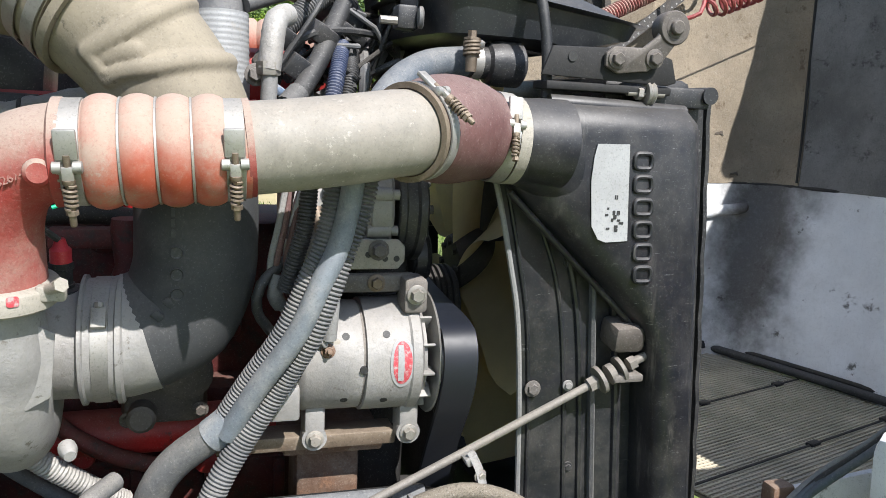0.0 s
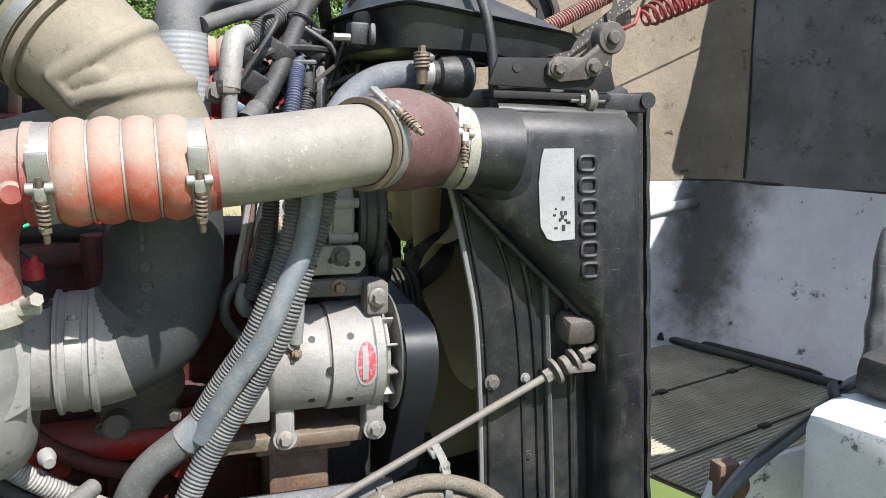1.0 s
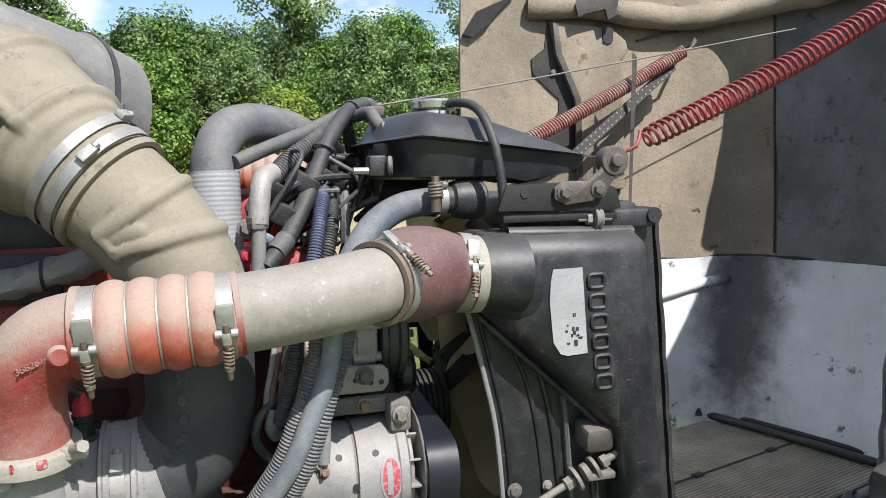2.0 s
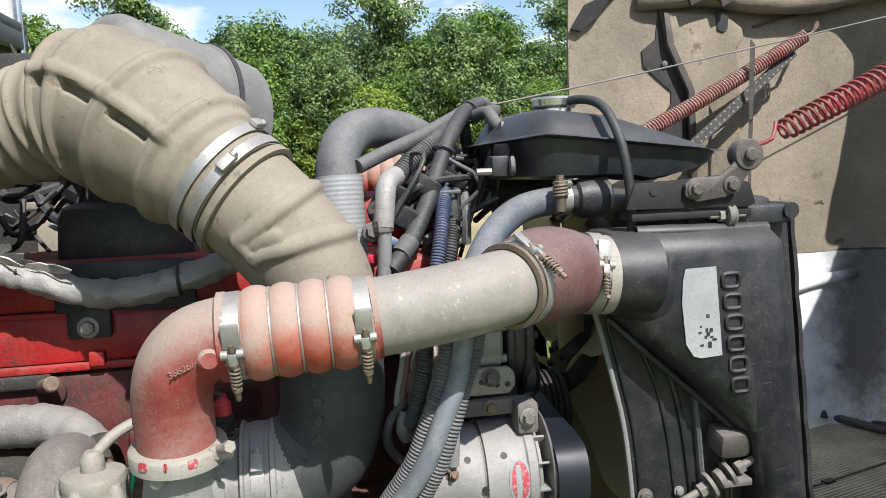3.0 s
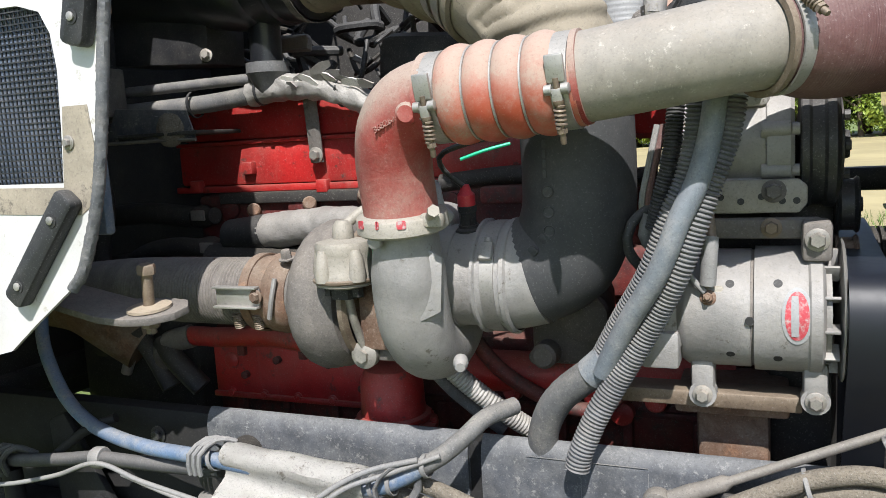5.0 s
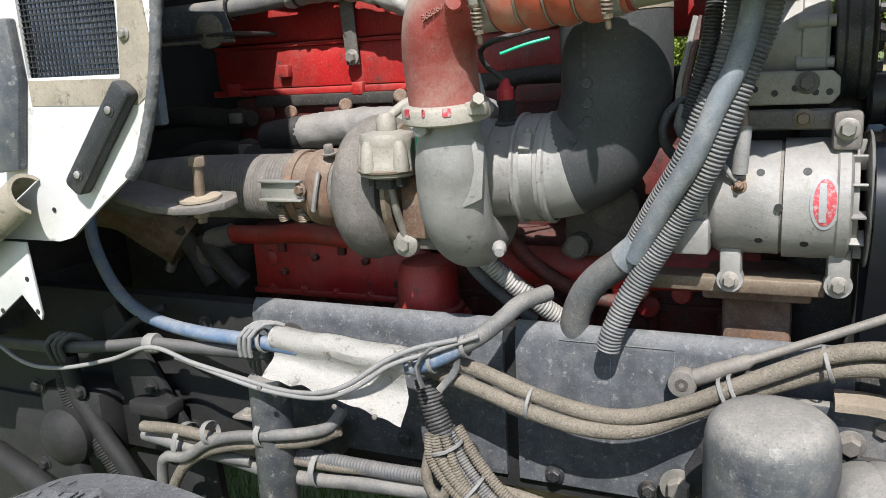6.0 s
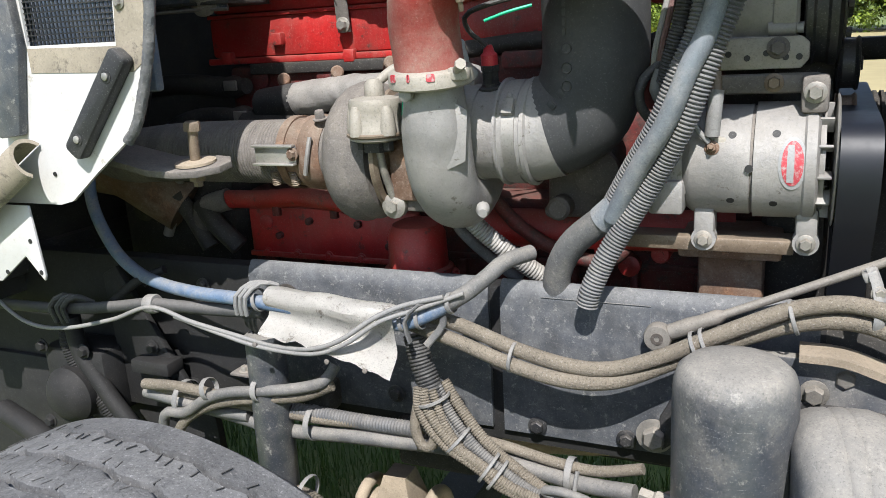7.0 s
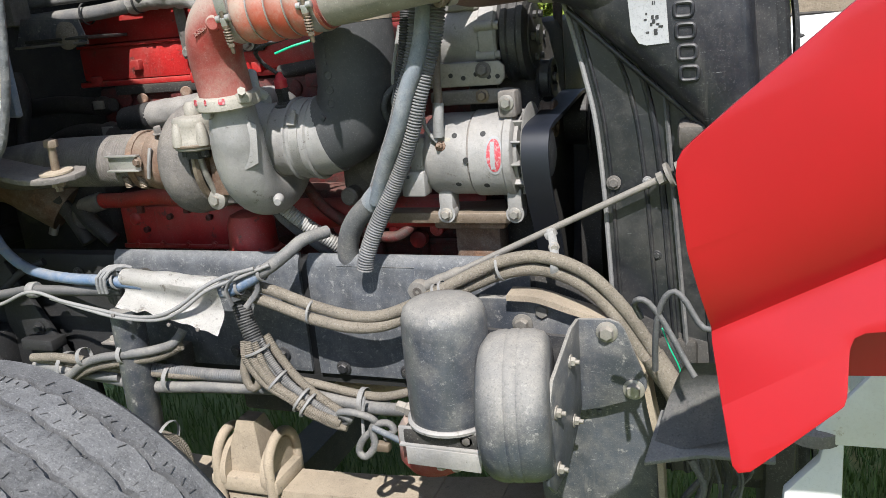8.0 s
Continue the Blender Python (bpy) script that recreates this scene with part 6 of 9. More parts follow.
    lathe(bm, (0.668, 1.05, 1.588), (1, 0, 0), [(0.016, 0), (0.018, 0.003), (0.015, 0.006), (0.018, 0.010), (0.016, 0.013)], 18)
    part("mount_stud", bm, m_bolt, brk)
    part("stay", block((0.735, 1.075, 1.585), (0.10, 0.04, 0.03), bevel=0.004), m_black, brk)
    part("stay_roll", turned((0.782, 1.05, 1.59), (0, 1, 0), [(0.013, 0), (0.013, 0.09)], 16), m_black, brk)
    part("cross_bar", block((0.47, 1.72, 1.315), (0.26, 0.03, 0.045), bevel=0.006), m_black, r)
    # strut boss on the shroud
    b = V((0.674, 1.048, 1.205))
    bm = block(b + V((0.0, 0.012, 0.018)), (0.055, 0.06, 0.045), Euler((0.15, 0, 0)).to_matrix(), 0.012)
    part("strut_boss", bm, m_oldsteel, r)
    part("strut_tab", block(b + V((0.0, -0.005, -0.045)), (0.05, 0.03, 0.012), bevel=0.003), m_iron, r)
    # fan
    f = thing("cooling_fan", "yellowed plastic radiator fan with curved blades", "fan", (0.55, 1.48, 1.2))
    hub = V((0.560, 1.48, 1.25))
    bm = turned(hub, n, [(0.03, -0.035), (0.06, -0.032), (0.068, -0.01), (0.07, 0.03), (0.05, 0.035)], 36)
    for k_ in range(8):
        a = radians(45 * k_)
        lathe(bm, hub + V((-0.034, math.cos(a) * 0.045, math.sin(a) * 0.045)), -n, [(0.007, 0), (0.007, 0.008)], 6)
    part("hub", bm, m_dark, f)
    part("shaft", turned((0.50, 1.475, 1.215), (1, 0, 0), [(0.03, 0), (0.03, 0.04)], 28), m_black, f)
    e1, e2 = AY, n.cross(AY).normalized()
    for b_ in range(9):
        a0 = radians(360 / 9 * b_ + 12)
        bm = bmesh.new()
        grid = []
        for i in range(11):
            s = i / 10
            rad = 0.07 + 0.315 * s
            row = []
            for j in range(9):
                q = j / 8 - 0.5
                w = 0.13 + 0.09 * s - 0.06 * max(0, s - 0.85) / 0.15
                an = a0 + 0.35 * s + q * w * math.cos(0.75) / rad
                d = e1 * math.cos(an) + e2 * math.sin(an)
                row.append(bm.verts.new(hub + d * rad + n * (-q * w * math.sin(0.72) + 0.02 * math.cos(q * 3))))
            grid.append(row)
        for i in range(10):
            for j in range(8):
                bm.faces.new((grid[i][j], grid[i][j + 1], grid[i + 1][j + 1], grid[i + 1][j]))
        bmesh.ops.solidify(bm, geom=bm.faces[:], thickness=0.004)
        part("blade", bm, m_fan, f)
    # expansion tank on top
    t = thing("coolant_tank", "black plastic coolant expansion tank with silver cap", "coolant tank", (0.5, 1.3, 1.65))
    outline = [(0.335, 1.25), (0.372, 1.128), (0.412, 1.10), (0.55, 1.104), (0.68, 1.112), (0.722, 1.135), (0.712, 1.20), (0.64, 1.42), (0.60, 1.50), (0.42, 1.51), (0.35, 1.49), (0.328, 1.38)]
    for _ in range(2):
        outline = [q for (a, b), (c, d) in zip(outline, outline[1:] + outline[:1]) for q in ((0.78 * a + 0.22 * c, 0.78 * b + 0.22 * d), (0.22 * a + 0.78 * c, 0.22 * b + 0.78 * d))]
    mx, my = 0.50, 1.30

    def flange_z(x):
        return 1.727 - max(0.0, x - 0.40) * 0.12 - max(0.0, 0.40 - x) * 0.12

    def crown_z(x):
        return flange_z(x) + 0.006 + 0.040 * min(1.0, max(0.0, (0.70 - x) / 0.18)) * min(1.0, max(0.15, (x - 0.31) / 0.07))

    def floor_z(x):
        return 1.655 + 0.030 * min(1.0, max(0.0, (x - 0.59) / 0.13)) - 0.010 * min(1.0, max(0.0, (x - 0.55) / 0.02))
    rings = []
    for inset, level in ((0.10, 0.0), (0.035, 0.0), (0.022, 0.08), (0.018, 0.5), (0.014, 0.93), (0.002, 0.965), (0.0, 1.0), (0.002, 1.05), (0.013, 1.07), (0.020, 1.30), (0.034, 1.80), (0.048, 1.94), (0.075, 2.0), (0.11, 2.0)):
        o_ = []
        for x, y in outline:
            L_ = math.hypot(x - mx, y - my)
            k_ = (L_ - inset * 1.25) / L_
            xx, yy = mx + (x - mx) * k_, my + (y - my) * k_
            lo, mid, hi = floor_z(xx), flange_z(xx), crown_z(xx)
            o_.append((xx, yy, lo + (mid - lo) * level if level <= 1 else mid + (hi - mid) * (level - 1)))
        rings.append(o_)
    part("tank", loft(rings), m_gloss, t)
    bm = turned((0.462, 1.26, 1.755), (0, 0, 1), [(0.030, 0), (0.030, 0.020), (0.036, 0.021), (0.040, 0.025), (0.041, 0.036), (0.037, 0.040), (0.012, 0.042)], 24)
    part("cap", bm, m_chrome, t, "silver pressure cap")
    part("vent_hose", tube([(0.474, 1.25, 1.785), (0.484, 1.20, 1.786), (0.495, 1.15, 1.778), (0.503, 1.115, 1.758), (0.512, 1.087, 1.712), (0.520, 1.076, 1.65), (0.523, 1.075, 1.60), (0.525, 1.08, 1.555)], 0.0078, 14), m_rubber, t)
    part("sensor", block((0.338, 1.18, 1.680), (0.030, 0.034, 0.034), bevel=0.004), m_black, t)
    part("sensor_collar", turned((0.352, 1.165, 1.680), (1, -0.2, 0), [(0.010, 0), (0.016, 0.003), (0.016, 0.008), (0.012, 0.010)], 18), m_greyhose, t)
    part("end_recess", plate(rounded(0.05, 0.055, 0.012), 0.004, (0.350, 1.205, 1.690), V((0.30, -0.95, 0)), AZ, 0.0015), m_plastic, t)
    part("sensor_pin", turned((0.32, 1.155, 1.672), (-1, 0, 0), [(0.006, 0), (0.006, 0.025)], 8), m_bolt, t)
    part("outlet", turned((0.40, 1.28, 1.747), (-1, 0.1, 0), [(0.012, -0.03), (0.012, 0.03)], 14), m_greyhose, t)
    part("strap", plate([(0, 0), (0.012, 0), (0.012, 0.18), (0, 0.18)], 0.006, (0.376, 1.40, 1.57), AX, AZ, 0.002), m_black, t)
    part("bracket", block((0.38, 1.47, 1.79), (0.07, 0.03, 0.02), bevel=0.004), m_iron, t)


# ================= running gear and lower hoses =================
def wheel():
    w = thing("truck_wheel", "large worn truck tyre on a dark steel rim", "wheel", (-0.31, 0.34, 0.0))
    c = V((-0.265, 0.34, 0.513))
    ax = V((0.12, 1.0, 0.0)).normalized()
    _, u, v = basis(ax, AZ)
    R = 0.505
    seg = 360
    # profile across the tread: (offset along the axle, depth below the tread, zigzag)
    prof = [(-0.135, 0.17, 0), (-0.142, 0.10, 0), (-0.140, 0.05, 0), (-0.130, 0.018, 0), (-0.115, 0.004, 0)]
    for g in (-0.075, -0.025, 0.025, 0.075):
        prof += [(g - 0.0065, 0.004 * (g / 0.1) ** 2, 0.8), (g - 0.0045, 0.0015, 1), (g - 0.0022, 0.010, 1), (g + 0.0022, 0.010, 1), (g + 0.0045, 0.0015, 1), (g + 0.0065, 0.004 * (g / 0.1) ** 2, 0.8)]
    prof += [(0.115, 0.004, 0), (0.130, 0.018, 0), (0.140, 0.05, 0), (0.142, 0.10, 0), (0.135, 0.17, 0)]
    bm = bmesh.new()
    rings = []
    for i in range(seg):
        a = 2 * math.pi * i / seg
        zig = 0.0036 * (abs((i % 8) - 4) / 2 - 1) + 0.0012 * math.sin(i * 1.7)
        d = u * math.cos(a) + v * math.sin(a)
        rings.append([bm.verts.new(c + d * (R - q) + ax * (o + zig * z)) for o, q, z in prof])
    for i in range(seg):
        q, s = rings[i], rings[(i + 1) % seg]
        for k in range(len(prof) - 1):
            bm.faces.new((q[k], q[k + 1], s[k + 1], s[k]))
    tyre = part("tyre", bm, m_tyre, w)
    # small cuts along the ribs
    bm = bmesh.new()
    rnd = random.Random(12)
    for i in range(180):
        a = 2 * math.pi * (i + rnd.uniform(-0.3, 0.3)) / 180
        d = u * math.cos(a) + v * math.sin(a)
        for o in (-0.075, -0.025, 0.025, 0.075):
            side = rnd.choice((-1, 1))
            box(bm, c + d * (R - 0.0004) + ax * (o + side * 0.011), (rnd.uniform(0.006, 0.013), 0.0013, 0.0012), Matrix.Rotation(rnd.uniform(-0.5, 0.5), 3, d) @ Matrix((ax, d.cross(ax), d)).transposed())
    tagged(part("tread_pattern", bm, m_rubber, tyre), kind="stuff")
    part("rim", turned(c, ax, [(0.335, -0.13), (0.32, -0.12), (0.29, -0.10), (0.28, 0.0), (0.30, 0.10), (0.335, 0.13)], 60, caps=False), m_dark, w)
    part("hub", turned(c, ax, [(0.28, 0.02), (0.12, 0.05), (0.11, 0.12), (0.05, 0.16)], 36), m_axle, w)


def front_axle():
    s = thing("leaf_spring", "dirt caked leaf spring clamped by thick bolts", "leaf spring", (-0.3, 1.1, 0.3))
    for k in range(3):
        ends = 0.80 - 0.16 * k
        pts = [V((-0.36 + t * ends, 1.12, 0.385 + 0.075 * (t * 1.0) ** 2 - 0.022 * k)) for t in np.linspace(-1, 1, 15)]
        rings = [[(p.x, 1.12 + a, p.z + b) for a, b in ((-0.05, -0.01), (0.05, -0.01), (0.05, 0.01), (-0.05, 0.01))] for p in pts]
        part("leaf", bevelled(loft(rings), 0.002, 1), m_axle, s)
    part("front_eye", turned((0.46, 1.05, 0.47), (0, 1, 0), [(0.045, 0), (0.045, 0.13)], 24), m_axle, s)
    part("spring_seat", block((-0.36, 1.115, 0.41), (0.19, 0.13, 0.045), bevel=0.012), m_axle, s)
    for x in (-0.43, -0.285):
        hoop = [(x, 1.06, 0.30), (x, 1.056, 0.42), (x, 1.06, 0.475), (x, 1.085, 0.51), (x, 1.12, 0.522), (x, 1.155, 0.51), (x, 1.18, 0.475), (x, 1.184, 0.42), (x, 1.18, 0.30)]
        part("u_bolt", tube(hoop, 0.0125, 14), m_axle, s)
        part("saddle", turned((x + (0.014 if x < -0.4 else -0.014), 1.12, 0.43), (1, 0, 0), [(0.03, -0.012), (0.072, -0.010), (0.075, 0.0), (0.072, 0.010), (0.03, 0.012)], 32), m_axle, s)
    part("bump_stop", bevelled(loft([[(-0.405, 1.075, 0.43), (-0.315, 1.075, 0.43), (-0.315, 1.165, 0.43), (-0.405, 1.165, 0.43)], [(-0.40, 1.08, 0.50), (-0.32, 1.08, 0.50), (-0.32, 1.16, 0.50), (-0.40, 1.16, 0.50)], [(-0.382, 1.095, 0.56), (-0.335, 1.095, 0.56), (-0.335, 1.145, 0.56), (-0.382, 1.145, 0.56)]]), 0.008, 3), m_axle, s, "dusty rubber bump stop")
    a = thing("front_axle", "dark forged front axle beam beneath the springs", "axle", (-0.36, 1.5, 0.3))
    part("beam", bevelled(loft([[(x, y, z) for x, z in ((-0.41, zz), (-0.31, zz), (-0.31, zz + 0.1), (-0.41, zz + 0.1))] for y, zz in ((0.52, 0.44), (0.75, 0.36), (1.0, 0.26), (1.5, 0.25), (2.0, 0.26), (2.4, 0.44))]), 0.012), m_dark, a)


def shock_absorber():
    s = thing("shock_absorber", "dusty dark grey shock absorber tube beside the frame", "shock absorber", (-0.55, 0.97, 0.5))
    top, bot = V((-0.541, 0.985, 0.888)), V((-0.533, 0.965, 0.42))
    d = (bot - top).normalized()
    part("tube", turned(top, d, [(0.028, 0), (0.0365, 0.004), (0.0365, 0.30), (0.034, 0.305)], 32), m_scuffed, s)
    part("stem", turned(top - d * 0.03, d, [(0.018, 0), (0.018, 0.035)], 16), m_dark, s)
    part("upper_mount", turned(top - d * 0.035 + AY * 0.10, -AY, [(0.03, 0), (0.03, 0.12), (0.012, 0.125)], 22), m_dark, s)


def air_dryer():
    a = thing("air_dryer", "scuffed black canister of the air dryer on a bracket", "air dryer", (0.273, 0.845, 0.62))
    c = (0.273, 0.845, 0.773)
    prof = [(0.070, -0.002), (0.0725, 0.004), (0.0735, 0.02), (0.0745, 0.10), (0.0745, 0.165), (0.0735, 0.186), (0.069, 0.202), (0.058, 0.212), (0.035, 0.218), (0.002, 0.219)]
    part("canister", turned(c, AZ, prof, 56), m_scuffed, a)
    part("rim_band", turned((0.273, 0.845, 0.769), AZ, [(0.074, -0.004), (0.078, -0.002), (0.079, 0.003), (0.075, 0.007)], 48), m_alu, a)
    part("head", block((0.273, 0.855, 0.75), (0.15, 0.13, 0.03), bevel=0.006), m_dark, a)
    # pressed bracket in two folded bands
    part("bracket", block((0.272, 0.796, 0.752), (0.165, 0.006, 0.030), bevel=0.001), m_alu, a)
    part("bracket", plate([(0.205, 0.700), (0.340, 0.697), (0.345, 0.732), (0.205, 0.734)], 0.005, (0, 0.786, 0), AX, AZ, 0.001), m_alu, a)
    part("bracket_flange", block((0.272, 0.80, 0.735), (0.16, 0.03, 0.005), bevel=0.001), m_alu, a)
    hexbolt((0.315, 0.792, 0.752), (0, -1, 0), 0.008, 0.003, parent=a, mat=m_iron)
    for x in (0.262, 0.290):
        hexbolt((x, 0.80, 0.696), (0, -0.3, -1), 0.009, 0.008, parent=a)
    part("purge_valve", turned((0.222, 0.88, 0.745), (0, 0, -1), [(0.055, 0), (0.068, 0.02), (0.068, 0.075), (0.055, 0.095)], 28), m_reddust, a, "reddish brown purge valve")
    part("hose_fitting", turned((0.198, 0.87, 0.755), (-1, 0.2, 0.1), [(0.015, 0), (0.015, 0.022), (0.011, 0.026), (0.011, 0.045)], 6), m_bolt, a)
    part("support_arm", block((0.27, 0.94, 0.725), (0.10, 0.20, 0.03), bevel=0.006), m_dark, a)
    # rubber-sided drum with its clamp plate
    d = thing("brake_chamber", "scuffed black drum bolted to a folded steel bracket", "brake chamber", (0.39, 0.83, 0.66))
    ax = V((1, 0.16, 0.03)).normalized()
    o = V((0.346, 0.825, 0.806))
    part("drum", turned(o, ax, [(0.096, -0.006), (0.112, 0.0), (0.123, 0.012), (0.1275, 0.026), (0.1285, 0.040), (0.1265, 0.044), (0.1285, 0.048), (0.1288, 0.060), (0.1268, 0.064), (0.1285, 0.068), (0.127, 0.088), (0.122, 0.103), (0.110, 0.112)], 64), m_scuffed, d)
    # bracket: one face against the drum, one face to the frame
    fold = V((0.476, 0.985, 0))
    e1 = V((-0.020, -0.245, 0)).normalized()
    part("clamp_plate", plate([(0.0, 0.908), (0.0, 0.735), (0.05, 0.695), (0.11, 0.665), (0.185, 0.665), (0.215, 0.695), (0.22, 0.79), (0.17, 0.865), (0.05, 0.908)], 0.007, fold, e1, AZ, 0.002), m_scuffed, d)
    part("frame_plate", plate([(0.0, 0.908), (0.058, 0.910), (0.074, 0.904), (0.083, 0.893), (0.120, 0.796), (0.121, 0.782), (0.115, 0.767), (0.094, 0.755), (0.04, 0.735), (0.0, 0.725)], 0.008, fold, AX, AZ, 0.002), m_scuffed, d)
    for x, z in ((0.529, 0.886), (0.574, 0.777)):
        hexbolt((x, 0.980, z), (0, -1, 0), 0.0135, 0.012, parent=d)
    nrm = e1.cross(AZ)
    nrm = nrm if nrm.x > 0 else -nrm
    for t, z in ((0.07, 0.855), (0.165, 0.805), (0.165, 0.70), (0.06, 0.735)):
        hexbolt(fold + e1 * t + AZ * z + nrm * 0.0045, nrm, 0.0085, 0.008, shank=0.006, parent=d)
    # spring hanger casting behind
    h = thing("spring_hanger", "dust covered cast spring hanger bolted to the frame", "spring hanger", (0.5, 1.0, 0.5))
    part("web", plate([(0.28, 0.930), (0.40, 0.930), (0.51, 0.897), (0.548, 0.882), (0.582, 0.81), (0.610, 0.65), (0.615, 0.40), (0.40, 0.40), (0.38, 0.60), (0.34, 0.78), (0.28, 0.88)], 0.02, (0, 1.025, 0), AX, AZ, 0.003), m_scuffed, h)
    rim = [(0.345, 1.005, 0.940), (0.40, 1.005, 0.938), (0.455, 1.005, 0.921), (0.515, 1.005, 0.903), (0.556, 1.005, 0.886), (0.588, 1.005, 0.813), (0.602, 1.005, 0.736), (0.616, 1.005, 0.65), (0.622, 1.005, 0.5)]
    pth = curve_through(rim, 0.015)
    rings = []
    for i, p in enumerate(pth):
        t = (pth[min(i + 1, len(pth) - 1)] - pth[max(i - 1, 0)]).normalized()
        nn = V((-t.z, 0, t.x))
        rings.append([tuple(p + nn * a + AY * b) for a, b in ((-0.0055, -0.016), (0.0055, -0.016), (0.0055, 0.035), (-0.0055, 0.035))])
    part("flange", bevelled(loft(rings), 0.002, 1), m_axle, h)
    part("lug", turned((0.405, 1.05, 0.908), (0, -1, 0), [(0.026, 0), (0.027, 0.015), (0.025, 0.028)], 22), m_axle, h)
    hexbolt((0.405, 1.022, 0.906), (0, -1, 0), 0.0135, 0.012, parent=h)
    hexbolt((0.367, 1.012, 0.881), (0, -1, 0), 0.0135, 0.014, parent=h)
    hexbolt((0.148, 1.034, 0.767), (0, -1, 0), 0.018, 0.016, washer=1.6, parent=h)
    bars((0, 1.013, 0), AX, AZ, [(0.47 + 0.018 * i, 0.725 - 0.018 * j, 0.010, 0.013) for i in range(3) for j in range(2)], m_scuffed, h, "raised_mark", 0.004)
    part("black_web", plate([(0.28, 0.87), (0.49, 0.86), (0.49, 0.74), (0.36, 0.70), (0.28, 0.75)], 0.012, (0, 1.012, 0), AX, AZ, 0.002), m_black, h)
    part("leg", plate([(0.155, 0.80), (0.235, 0.96), (0.25, 0.96), (0.20, 0.78), (0.16, 0.745)], 0.010, (0, 1.035, 0), AX, AZ, 0.002), m_black, h)


def stay_rod():
    r = thing("stay_rod", "dusty steel radiator stay rod with ball end", "stay rod", (0.15, 1.04, 0.9))
    a, b = V((0.149, 1.047, 0.929)), V((0.66, 1.045, 1.168))
    d = (b - a).normalized()
    part("rod", turned(a + d * 0.02, d, [(0.0125, 0), (0.013, 0.03), (0.011, 0.05), (0.011, 0.075), (0.0065, 0.085), (0.0062, (b - a).length - 0.05)], 18), m_greyrod, r)
    bm = turned(a, (0, -1, 0), [(0.012, 0.013), (0.0195, 0.012), (0.021, 0.008), (0.021, -0.008), (0.0195, -0.012), (0.010, -0.013)], 26)
    part("ball_end", bm, m_greyrod, r)
    bm = turned(a - AY * 0.011, (0, -1, 0), [(0.010, 0), (0.0095, 0.003), (0.004, 0.003), (0.0035, 0.001)], 16)
    part("ball_bolt", bm, m_oldsteel, r)
    for k, (rr, ln) in enumerate(((0.012, 0.014), (0.022, 0.006), (0.016, 0.010), (0.021, 0.006), (0.0115, 0.012))):
        part("washer" if k in (1, 3) else "nut", turned(b - d * (0.05 - 0.018 * k), d, [(rr, 0), (rr, ln)], 6 if k in (0, 4) else 24), m_greyrod, r)
    part("threaded_end", turned(b + d * 0.03, d, [(0.007, 0), (0.007, 0.045), (0.006, 0.047)], 12), m_greyrod, r)
    part("hanger_strap", tube([(0.425, 1.03, 1.062), (0.432, 1.015, 1.045), (0.436, 1.005, 1.025), (0.437, 0.995, 1.0), (0.436, 1.0, 0.985)], 0.008, 8, flat=0.35), m_wire, r)
    part("clip", block((0.425, 1.032, 1.052), (0.02, 0.024, 0.014), Euler((0, -0.45, 0)).to_matrix(), 0.003), m_alu, r)
    hexbolt((0.434, 1.012, 1.033), (0.3, -1, 0), 0.007, 0.006, parent=r)


